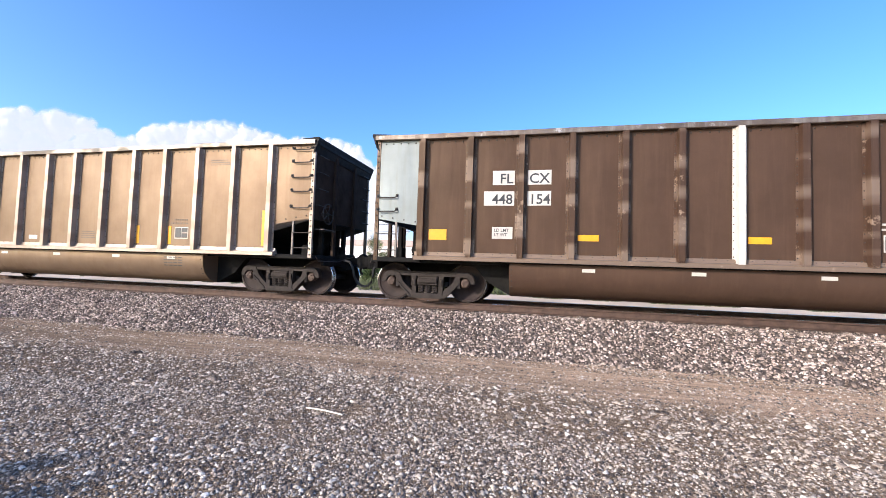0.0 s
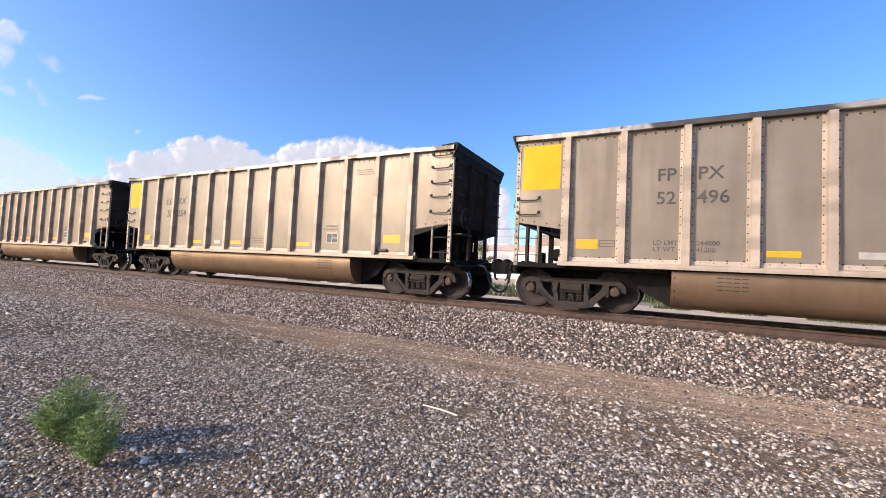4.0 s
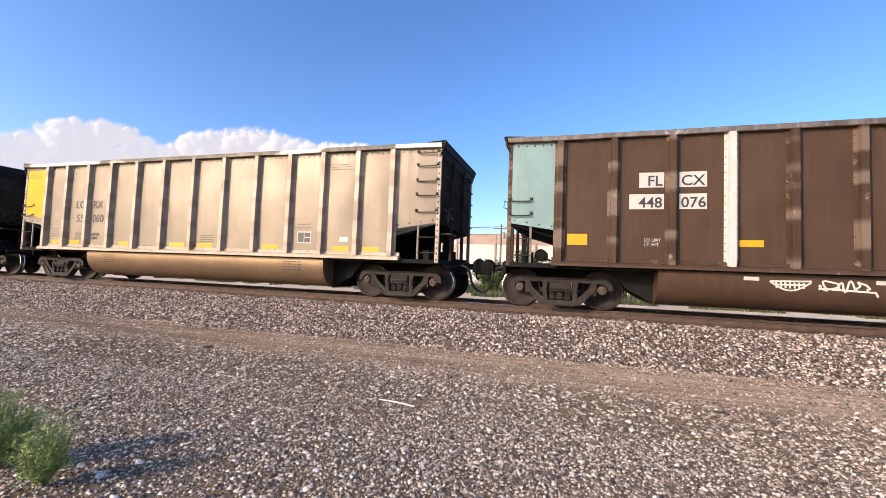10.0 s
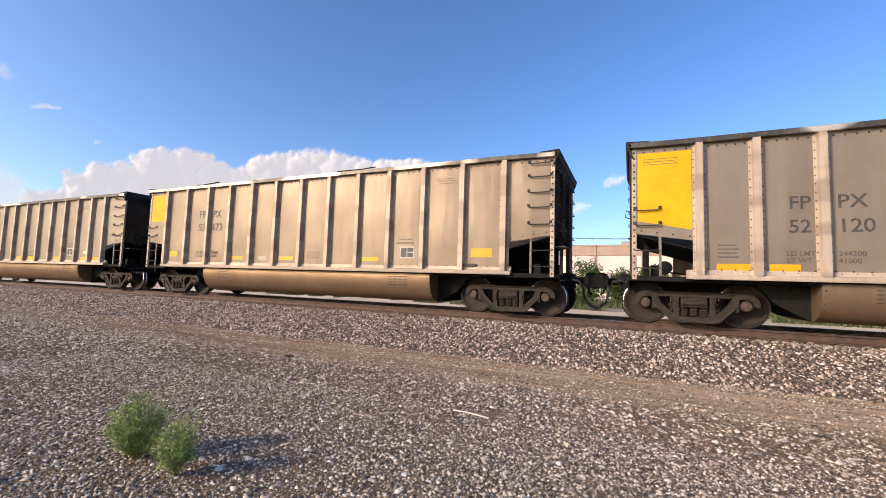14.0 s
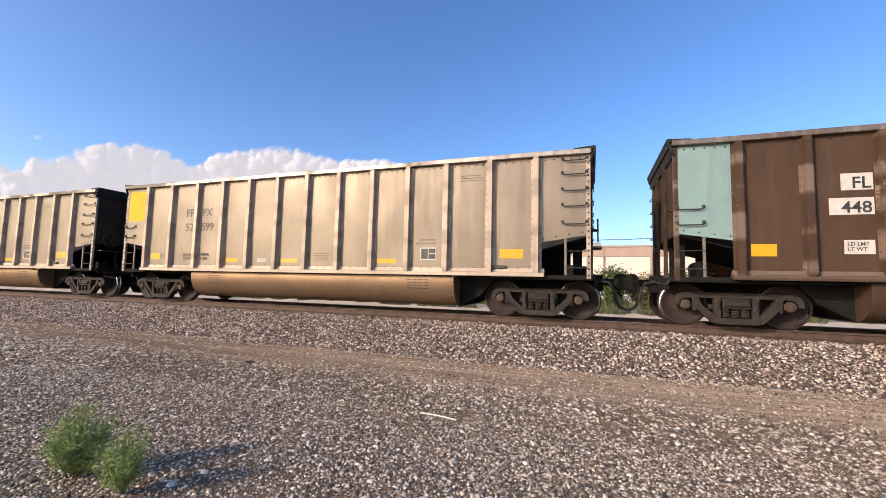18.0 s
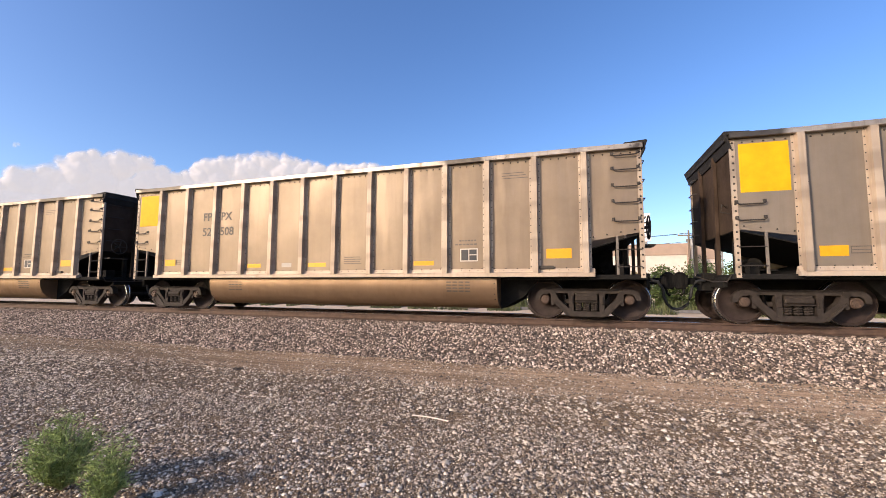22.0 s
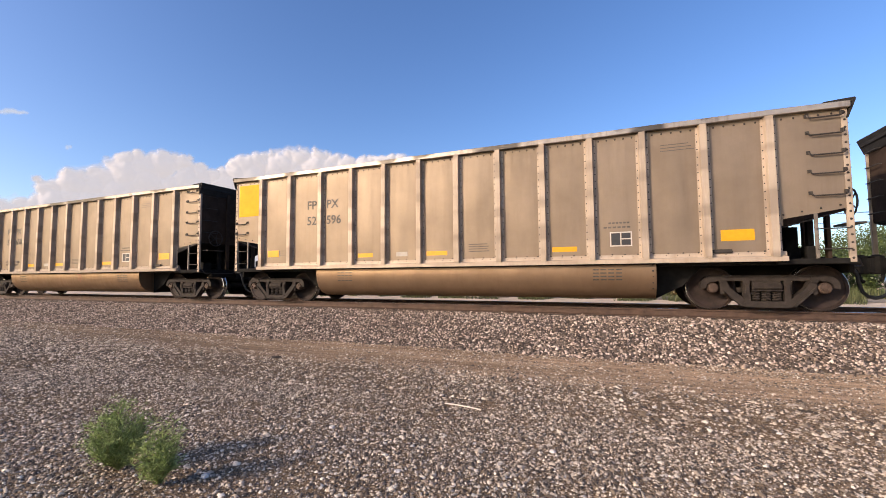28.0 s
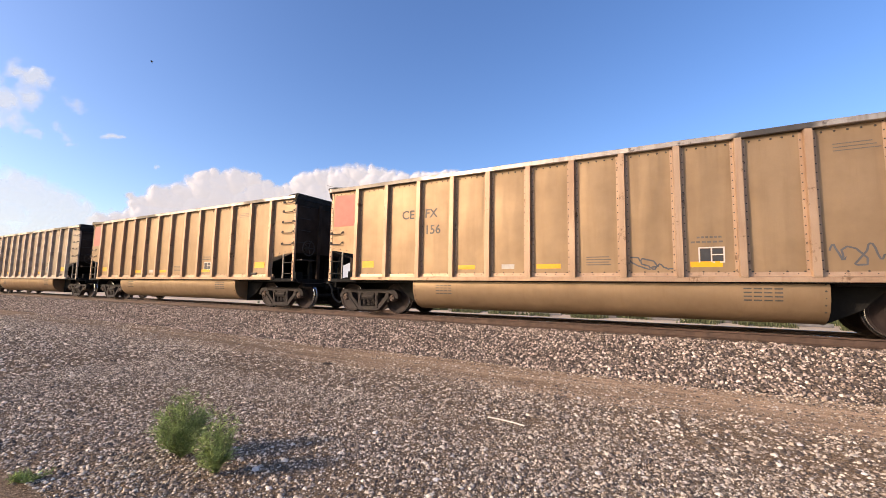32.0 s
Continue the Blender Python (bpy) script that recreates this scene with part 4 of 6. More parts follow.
def written(car, name, body, x, z, size, material, align="LEFT", bold=0.006, label="", **more):
    key = ("text", body, x, z, size, align, material.name, STILES[0])
    if key not in shared:
        shared[key] = letters(body, x, z, size, align, bold, **more)
        shared[key].materials.clear()
        shared[key].materials.append(material)
    return part(name, shared[key], None, car, label)


def stroke(pts, width, surf=None, proud=0.007):
    """A sprayed line: a flat ribbon on the sheet."""
    surf = surf or skin_y
    fine = []
    for (xa, za), (xb, zb) in zip(pts, pts[1:]):
        n = max(1, int(math.hypot(xb - xa, zb - za) / 0.035))
        fine += [(xa + (xb - xa) * k / n, za + (zb - za) * k / n) for k in range(n)]
    fine.append(pts[-1])
    v, f = [], []
    for i, (x, z) in enumerate(fine):
        a, b = fine[max(0, i - 1)], fine[min(len(fine) - 1, i + 1)]
        dx, dz = b[0] - a[0], b[1] - a[1]
        l = math.hypot(dx, dz) or 1
        for s in (-0.5, 0.5):
            px, pz = x - dz / l * width * s, z + dx / l * width * s
            v.append((px, surf(px, pz) - proud, pz))
    f = [(2 * i, 2 * i + 1, 2 * i + 3, 2 * i + 2) for i in range(len(fine) - 1)]
    return Shape().add(v, f)


def on_rib(inside, at, proud):
    """Paint on the face of the rib that stands at a place, wherever inside(distance, height) holds."""
    out = Shape()
    y = -SIDE - 0.1355 - proud
    for k in range(34):
        z = 1.06 + 0.03 * k
        for i in range(4):
            x = at - 0.059 + 0.0295 * i
            if inside(x + 0.01475 + 8.085, z + 0.015):
                out.add([(x, y, z), (x + 0.0295, y, z), (x + 0.0295, y, z + 0.03), (x, y, z + 0.03)], [(0, 1, 2, 3)])
    return out


def near_paths(paths, reach_):
    """A test whether a point lies within a distance of any of the sprayed lines."""
    def test(x, z):
        for path in paths:
            for (xa, za), (xb, zb) in zip(path, path[1:]):
                dx, dz = xb - xa, zb - za
                u = max(0, min(1, ((x - xa) * dx + (z - za) * dz) / (dx * dx + dz * dz)))
                if math.hypot(x - xa - u * dx, z - za - u * dz) < reach_:
                    return True
        return False
    return test


def disc(x, z, w, h, proud, lean=0.0, seed=1):
    """A sprayed round that follows the sheet, ring by ring."""
    v, f, n, rings = [], [], 24, 6
    for k in range(rings + 1):
        for i in range(n):
            a = 2 * math.pi * i / n
            d = k / rings * (1 + 0.10 * noise.noise((math.cos(a) * 1.3, math.sin(a) * 1.3, seed * 3.3)))
            px, pz = X(x) + w * d * math.cos(a) + lean * h * d * math.sin(a), z + h * d * math.sin(a)
            v.append((px, skin_y(px, pz) - proud, pz))
    for k in range(rings):
        for i in range(n):
            f.append((k * n + i, k * n + (i + 1) % n, (k + 1) * n + (i + 1) % n, (k + 1) * n + i))
    return Shape().add(v, f)


def joined(shapes):
    s = Shape()
    for k in shapes:
        s.add(k.v, k.f)
    return s


LOAD = {"244900": "41100", "244400": "41600", "244800": "41200", "244300": "41700", "244600": "41400", "244200": "41800"}
shared = {}


def stuck(car, name, key, shape, material, label=""):
    """A patch that many cars have in the same place shares one mesh."""
    key = (key, STILES[0])
    if key not in shared:
        shared[key] = shape().mesh(name, [material])
    ob = part(name, shared[key], None, car, label)
    if shared[key].materials[0] != material:
        repaint(ob, material)
    return ob


def X(dx):
    return dx - 8.085


def mark_car(car, kind, left, right, nl, nr, load, plates, opts):
    dark = kind == "brown"
    ink = BLACK if plates else WORN_INK if not dark else WHITE
    slant = STILES[0] > -6.15
    high = 0.205 if plates else 0.235
    xl, xr, z1, z2 = (3.70, 4.05, 2.27, 1.84) if slant else (3.88, 4.21, 2.63, 2.19)
    if left:
        if plates:
            plates_at = [("a", 3.45, 3.91, 2.63), ("b", 4.18, 4.66, 2.63)]
            if not opts.get("worn_number"):
                plates_at += [("c", 3.27, 3.91, 2.19), ("d", 4.18, 4.66, 2.19)]
            for nm, a, b, z in plates_at:
                stuck(car, "stencil_patch", (nm, a, z), lambda a=a, b=b, z=z: patch(X(a), X(b), z - 0.035, z + 0.27, 0.005), DIM if opts.get("dim") and nm in "ab" else WHITE, "white painted patch behind the stencil")
        written(car, "reporting_mark", left, X(xl), z1, high, ink, "RIGHT", 0.004)
        written(car, "reporting_mark", right, X(xr), z1, high, ink, "LEFT", 0.004)
    if opts.get("worn_number"):
        ink = DIM
    if nl:
        written(car, "car_number", nl, X(xl), z2, high, ink, "RIGHT", 0.004)
    if nr:
        written(car, "car_number", nr, X(xr), z2, high, ink, "LEFT", 0.004)
    small = (WHITE if dark else FADED)
    if load:
        written(car, "load_limit", "LD LMT\nLT WT", X(xl - 0.37), 1.42, 0.085, small, "LEFT", 0.002)
        written(car, "load_limit", load + "\n" + LOAD[load], X(xr), 1.42, 0.085, small, "LEFT", 0.002)
    elif dark and not opts.get("patchload"):
        written(car, "load_limit", "LD LMT\nLT WT", X(xl - 0.33), 1.50, 0.065, DIM, "LEFT", 0.001)
    if opts.get("patchload"):
        stuck(car, "stencil_patch", "lp", lambda: patch(X(3.46), X(3.89), 1.45, 1.70, 0.004), WHITE, "white painted patch behind the stencil")
        written(car, "load_limit", "LD LMT\nLT WT", X(3.50), 1.60, 0.065, BLACK, "LEFT", 0.001)
    # reflectors along the foot of the side
    end = opts.get("end", "yellow")
    if kind == "tan":
        for i, dx in enumerate((2.08, 4.86, 7.85, 10.22, 11.25, 14.02)):
            stuck(car, "reflector_stripe", ("s", i), lambda dx=dx: patch(X(dx), X(dx + 0.10), 1.18, 2.05 if dx < 3 or dx > 13 else 1.65, 0.006), ORANGE, "upright yellow reflector strip")
        stuck(car, "label_plate", "white", lambda: patch(X(6.40), X(6.72), 1.24, 1.35, 0.006), WHITE, "small white label")
        stuck(car, "stencil_box", "box", lambda: joined([patch(X(2.30 + a), X(2.30 + b), 1.15 + c, 1.15 + d, 0.006) for a, b, c, d in ((0, 0.26, 0, 0.02), (0, 0.26, 0.13, 0.15), (0, 0.02, 0.02, 0.13), (0.24, 0.26, 0.02, 0.13), (0.02, 0.24, 0.075, 0.088), (0.12, 0.135, 0.088, 0.13))]), BLACK, "black stencilled box with two rows")
    elif end == "slant":
        for a, b in ((2.26, 2.79), (3.08, 3.53), (5.22, 5.62), (7.24, 7.80), (8.25, 8.80), (10.47, 10.98), (12.60, 13.05), (13.42, 13.88)):
            stuck(car, "reflector", ("o", a), lambda a=a, b=b: patch(X(a), X(b), 1.135, 1.265, 0.006), ORANGE)
        stuck(car, "label_plate", "white2", lambda: patch(X(12.78), X(13.02), 1.38, 1.50, 0.006), WHITE, "small white label")
    elif kind == "brown":
        for i, (a, b, c, d) in enumerate(((2.07, 2.47, 1.41, 1.64), (5.20, 5.60, 1.43, 1.555), (8.22, 8.60, 1.43, 1.555), (11.25, 11.70, 1.43, 1.555), (13.45, 13.95, 1.40, 1.64))):
            stuck(car, "reflector", ("b", i), lambda a=a, b=b, c=c, d=d: patch(X(a), X(b), c, d, 0.006), ORANGE)
        stuck(car, "label_plate", "white3", lambda: patch(X(13.5), X(13.75), 1.29, 1.36, 0.006), WHITE, "small white label")
    else:
        for i, (a, b, c, d) in enumerate(((2.10, 2.52, 1.32, 1.51), (5.24, 5.70, 1.24, 1.345), (7.25, 7.80, 1.24, 1.345), (10.28, 10.80, 1.24, 1.345), (13.42, 13.95, 1.36, 1.57))):
            stuck(car, "reflector", ("f", i), lambda a=a, b=b, c=c, d=d: patch(X(a), X(b), c, d, 0.006), ORANGE)
        stuck(car, "label_plate", "white", lambda: patch(X(6.40), X(6.72), 1.24, 1.35, 0.006), DIM, "small worn white label")
        stuck(car, "bracket", "brk", lambda: Shape().box(X(13.2), X(13.58), -SIDE - 0.06, -SIDE - 0.012, 1.13, 1.20, 0.008), IRON)
    if kind == "alu" and not opts.get("gold"):
        def end_notes():
            if end == "slant":
                lines = [patch(X(1.0), X(1.62 - 0.05 * (i % 2)), 3.28 + 0.055 * i, 3.292 + 0.055 * i, 0.0075) for i in range(3)]
                return joined(lines + [patch(X(2.28), X(2.62 - 0.04 * (i % 2)), 1.38 + 0.075 * i, 1.405 + 0.075 * i, 0.006) for i in range(4)])
            box = ((0, 0.30, 0, 0.016), (0, 0.30, 0.12, 0.136), (0, 0.016, 0.016, 0.12), (0.284, 0.30, 0.016, 0.12), (0.016, 0.284, 0.06, 0.072))
            return joined([patch(X(2.55 + a), X(2.55 + b), 1.36 + c, 1.36 + d, 0.006) for a, b, c, d in box])
        tagged(stuck(car, "stencil_line", ("notes", end == "slant"), end_notes, FADED, "small worn stencilled lines"), kind="stuff")
    # inspection stencil: white frame with dark squares
    bx_ = 10.29 if dark else 10.42 if opts.get("gold") else 11.46 if not slant else 11.55
    frame_mat = WHITE
    if ("insp", bx_) not in shared:
        s = Shape()
        for a, b, c, d in ((0, 0.42, 0, 0.022), (0, 0.42, 0.278, 0.30), (0, 0.022, 0.022, 0.278), (0.398, 0.42, 0.022, 0.278), (0.20, 0.216, 0.022, 0.278), (0.216, 0.398, 0.145, 0.16)):
            k = patch(X(bx_ + a), X(bx_ + b), 1.32 + c, 1.32 + d, 0.006)
            s.add(k.v, k.f)
        shared["insp", bx_] = s.mesh("stencil_frame", [WHITE])
        s = Shape()
        for a, b, c, d in ((0.03, 0.193, 0.03, 0.27), (0.225, 0.39, 0.168, 0.27), (0.225, 0.39, 0.03, 0.138)):
            k = patch(X(bx_ + a), X(bx_ + b), 1.32 + c, 1.32 + d, 0.006)
            s.add(k.v, k.f)
        shared["insp2", bx_] = s.mesh("stencil_square", [BLACK])
        s = Shape()
        for i, (a, b) in enumerate(((-0.12, 0.42), (-0.02, 0.40))):
            for q in range(6):
                w = (b - a) / 6
                k = patch(X(bx_ + a + q * w), X(bx_ + a + q * w + w * 0.72), 1.70 + 0.09 * i, 1.735 + 0.09 * i, 0.005)
                s.add(k.v, k.f)
        shared["insp3", bx_] = s.mesh("stencil_line", [FADED])
    part("stencil_frame", shared["insp", bx_], None, car, "white inspection stencil")
    part("stencil_square", shared["insp2", bx_], None, car)
    ob = tagged(part("stencil_line", shared["insp3", bx_], None, car), "small worn lines of stencilled writing", kind="stuff")
    if dark:
        repaint(ob, WHITE)
    # lines on a far panel and on the tub
    if "lines" not in shared:
        s = Shape()
        for i in range(3):
            k = patch(X(12.45), X(13.05 - 0.05 * i), 3.20 + 0.06 * i, 3.215 + 0.06 * i, 0.005)
            s.add(k.v, k.f)
        for i in range(4):
            k = patch(X(8.35), X(8.85 - 0.04 * (i % 2)), 1.30 + 0.055 * i, 1.32 + 0.055 * i, 0.005)
            s.add(k.v, k.f)
        shared["lines"] = s.mesh("stencil_line", [FADED])
        s = Shape()
        for i in range(4):
            for q in range(4):
                k = patch(X(11.1 + q * 0.15), X(11.1 + q * 0.15 + 0.12), 0.62 + 0.07 * i, 0.645 + 0.07 * i, 0.006, tub_y)
                s.add(k.v, k.f)
                k = patch(X(4.55 + q * 0.12), X(4.55 + q * 0.12 + 0.10), 0.62 + 0.07 * i, 0.64 + 0.07 * i, 0.006, tub_y)
                s.add(k.v, k.f)
        shared["tublines"] = s.mesh("stencil_line", [WORN_INK])
    if not dark:
        tagged(part("stencil_line", shared["lines"], None, car), kind="stuff")
        tagged(part("stencil_line", shared["tublines"], None, car), kind="stuff")
    if kind in ("tan", "brown") and opts.get("tubdots", True):
        for i, dx in enumerate((5.3, 7.3, 9.4, 11.2)):
            stuck(car, "reflector_patch", ("td", i), lambda dx=dx: patch(X(dx), X(dx + 0.25), 0.80, 0.87, 0.006, tub_y), WHITE, "small pale reflector patch")
    # painted end panel
    if end == "yellow":
        stuck(car, "painted_panel", "yel", lambda: patch(X(0.93), X(1.74), 2.57, 3.53, 0.005), YELLOW, "yellow painted square")
    elif end == "slant":
        stuck(car, "painted_panel", "yels", lambda: patch(X(0.90), X(1.86), 2.12, 3.53, 0.005, None, -0.19), YELLOW, "yellow painted panel with a slanted foot")
    elif end in ("teal", "grey"):
        repaint([c for c in car.children if plain_name(c) == "side_panel"][0], TEAL if end == "teal" else BLUEGREY)
    elif end == "red2":
        stuck(car, "painted_panel", "yel", lambda: patch(X(0.93), X(1.74), 2.57, 3.53, 0.005), RED, "dark red painted square")
        stuck(car, "painted_panel", "red2", lambda: patch(X(2.05), X(2.82), 2.57, 3.53, 0.005), RED, "dark red painted square")
    elif end == "red":
        stuck(car, "painted_panel", "yel", lambda: patch(X(0.93), X(1.74), 2.57, 3.53, 0.005), FADED_RED, "faded red painted square")


LABELS = {"alu": "weathered bare aluminium coal gondola rolling on the track",
          "tan": "dusty tan coal gondola rolling on the track",
          "brown": "dark brown coal gondola with scuffed ribs on the track"}
S_, F = "slant", (2.6, 3.0, 1.22, 1.33)
# kind, mark, number, load limit, patches behind the letters, options
CARS = {
    -1: ("alu", "FP", "PX", "", "", "", False, {}),
    0: ("brown", "FL", "CX", "448", "154", "", True, {"end": "grey", "patchload": 1, "white_stile": 6}),
    1: ("tan", "FP", "PX", "518", "52", "244300", True, {"dim": 1}),
    2: ("alu", "FP", "PX", "52", "646", "244900", False, {}),
    3: ("alu", "CI", "TX", "506", "605", "244400", True, {"end": "red2"}),
    4: ("alu", "FP", "PX", "52", "496", "244800", False, {}),
    5: ("alu", "LC", "RX", "55", "254", "", False, {}),
    6: ("alu", "", "", "", "", "", False, {}),
    7: ("alu", "FP", "PX", "52", "372", "244300", False, {}),
    8: ("brown", "FL", "CX", "448", "042", "", True, {"end": "grey", "patchload": 1, "white_stile": 8}),
    9: ("alu", "LC", "RX", "55", "106", "244400", False, {"end": S_}),
    10: ("brown", "FL", "CX", "448", "076", "", True, {"end": "teal", "white_stile": 3}),
    11: ("alu", "LC", "RX", "55", "060", "244200", False, {"end": S_}),
    12: ("alu", "LC", "RX", "55", "056", "244400", False, {"end": S_}),
    13: ("tan", "FP", "PX", "518", "72", "", True, {}),
    14: ("alu", "FP", "PX", "52", "120", "244200", False, {"end": S_}),
    15: ("alu", "FP", "PX", "52", "673", "244400", False, {}),
    16: ("alu", "", "", "", "", "", False, {"end": S_}),
    17: ("tan", "LC", "RX", "542", "82", "", True, {"end": S_}),
    18: ("brown", "FL", "CX", "448", "149", "", True, {"end": "teal", "patchload": 1}),
    19: ("alu", "FP", "PX", "52", "599", "244600", False, {}),
    20: ("alu", "FP", "PX", "52", "417", "", False, {}),
    21: ("alu", "FP", "PX", "52", "148", "", False, {"end": S_}),
    22: ("alu", "FP", "PX", "52", "656", "", False, {}),
    23: ("alu", "FP", "PX", "52", "508", "", False, {}),
    24: ("alu", "LC", "RX", "55", "222", "", False, {}),
    25: ("alu", "FP", "PX", "52", "457", "", False, {}),
    26: ("alu", "LC", "RX", "55", "066", "244400", False, {"end": S_}),
    27: ("alu", "LC", "RX", "", "", "", False, {"end": S_}),
    28: ("alu", "LC", "RX", "55", "051", "244300", False, {"end": S_}),
    29: ("alu", "FP", "PX", "52", "596", "", False, {}),
    30: ("alu", "FP", "PX", "52", "650", "244800", False, {}),
    31: ("alu", "FP", "PX", "52", "551", "244200", False, {}),
    32: ("brown", "FL", "CX", "448", "152", "", True, {"end": "grey", "worn_number": 1}),
    33: ("alu", "CE", "FX", "", "156", "", False, {"end": "red", "gold": 1}),
    34: ("alu", "", "", "", "", "", False, {"end": "red", "gold": 1}),
    35: ("alu", "", "", "", "", "", False, {}),
    36: ("alu", "", "", "", "", "", False, {}),
}
PAINT = {"alu": (ALU, ALU_RIB, RIM), "tan": (TAN, TAN_RIB, RIM), "brown": (BROWN, BROWN_RIB, RIM_BROWN)}
SKIN = ("side_panel", "far_side_sheet")
RIBS = ("stile", "corner_post", "side_sill")
CHORD = ("top_chord",)


def plain_name(ob):
    return ob.name.split(".")[0]


def reach(t):
    """How far the train has come at a time."""
    return float(np.interp(t, [r[0] for r in RUN], [r[1] for r in RUN]))


templates = {}
for key in SPACING:
    use_spacing(key)
    templates[key] = build_car()
cars = {}
for n in sorted(CARS):
    kind, left, right, nl, nr, load, plates, opts = CARS[n]
    use_spacing("b" if opts.get("end") == "slant" and kind == "alu" else "a")
    car = copy_thing(templates["b" if opts.get("end") == "slant" and kind == "alu" else "a"], pose(reach(0) - n * PITCH + PITCH / 2, TRACK_Y, RAIL_Z))
    skin_m, rib_m, rim_m = PAINT[kind]
    if kind == "alu" and (opts.get("end") == "slant" or n in (2, 3, 4, 5, 7, 19, 20, 22)):
        skin_m = SILVER
    if opts.get("gold"):
        skin_m, rib_m = GOLD, GOLD_RIB
    stile_no = 0
    for ob in car.children:
        nm = plain_name(ob)
        if nm in SKIN:
            repaint(ob, skin_m)
        elif nm == "tub" and (kind != "alu" or opts.get("gold")):
            repaint(ob, skin_m)
        elif nm in RIBS:
            repaint(ob, rib_m)
            if nm == "stile":
                if stile_no % 2 == 0 and stile_no // 2 == opts.get("white_stile", -1):
                    repaint(ob, WHITE)
                stile_no += 1
        elif nm in CHORD:
            repaint(ob, RIM_DARK if kind == "alu" and opts.get("end") == "slant" else rim_m)
    tagged(car, LABELS["tan" if opts.get("gold") else kind], "rail car", "cars of the coal train")
    mark_car(car, kind, left, right, nl, nr, load, plates, opts)
    cars[n] = car
for template in templates.values():
    for o in list(template.children_recursive) + [template]:
        bpy.data.objects.remove(o)
use_spacing("a")

def squiggle(x0, x1, z0, z1, turns, seed):
    """A looping sprayed tag between two heights."""
    r = random.Random(seed)
    n = turns * 9
    pts = []
    for k in range(n + 1):
        u = k / n
        if k % 9 == 0:
            amp, rise, back = r.uniform(0.3, 1.0), r.uniform(-0.35, 0.35), r.uniform(-0.1, 0.75)
        a = 2 * math.pi * turns * u + 0.9 * noise.noise((u * 5.0, seed, 0.5))
        x = x0 + (x1 - x0) * u + back * (x1 - x0) / turns * math.cos(a * 1.3 + r.uniform(-0.25, 0.25))
        z = (z0 + z1) / 2 + (z1 - z0) / 2 * max(-1, min(1, math.sin(a) * amp + rise + r.uniform(-0.12, 0.12)))
        pts.append((x, z))
    return pts


def blot(x, z, w, h, seed, surf=None, proud=0.006):
    """A ragged blot of paint on the sheet."""
    surf = surf or skin_y
    v = [(X(x), surf(X(x), z) - proud, z)]
    n = 26
    for k in range(n):
        a = 2 * math.pi * k / n
        d = 1 + 0.55 * noise.noise((math.cos(a) * 1.8, math.sin(a) * 1.8, seed * 3.3))
        px, pz = X(x) + w * d * math.cos(a), z + h * d * math.sin(a)
        v.append((px, surf(px, pz) - proud, pz))
    return Shape().add(v, [(0, 1 + (k + 1) % n, 1 + k) for k in range(n)])


def tag(car, label, material, width, paths, surf=None, proud=0.007):
    part("graffiti", joined([stroke([(X(a), b) for a, b in p], width, surf, proud) for p in paths]), material, car, label)


INK = plain("spray_black", (0.05, 0.055, 0.065), 0.8, 0, 0.2, 9.0)
CHALK = plain("spray_white", (0.58, 0.54, 0.48), 0.8, 0, 0.15, 9.0)
SMEAR = plain("thin_white_paint", (0.50, 0.43, 0.35), 0.7, 0, 0.25, 6.0)
PINK = plain("spray_pink", (0.62, 0.30, 0.28), 0.8, 0, 0.15, 9.0)
MAROON = plain("spray_red", (0.30, 0.13, 0.10), 0.8, 0, 0.3, 6.0)
HALO = plain("pale_overspray", (0.43, 0.375, 0.33), 0.8, 0, 0.25, 5.0)
SLATE = plain("spray_slate", (0.075, 0.075, 0.08), 0.8, 0, 0.25, 3.0)


def torn_strip(car, dx, long, lift, seed):
    """A strip of sheet peeled up from the top chord."""
    n = 9
    v = []
    for side in (0.0, 0.006):
        for k in range(n):
            u = k / (n - 1)
            z = TOP + 0.02 + lift * u ** 1.6 + 0.02 * noise.noise((u * 4.0, seed, 0.0)) + side
            for y in (-SIDE - 0.05, -SIDE + 0.03 + 0.03 * noise.noise((u * 3.0, seed, 4.0))):
                v.append((X(dx) + long * u, y, z))
    f = []
    for k in range(n - 1):
        a, b = 2 * k, 2 * n + 2 * k
        f += [(a, a + 1, a + 3, a + 2), (b, b + 2, b + 3, b + 1), (a, a + 2, b + 2, b), (a + 1, b + 1, b + 3, a + 3)]
    f += [(0, 2 * n, 2 * n + 1, 1), (2 * n - 2, 2 * n - 1, 4 * n - 1, 4 * n - 2)]
    part("torn_strip", Shape().add(v, f), FLARE, car, "dark strip of sheet peeled up from the top chord")


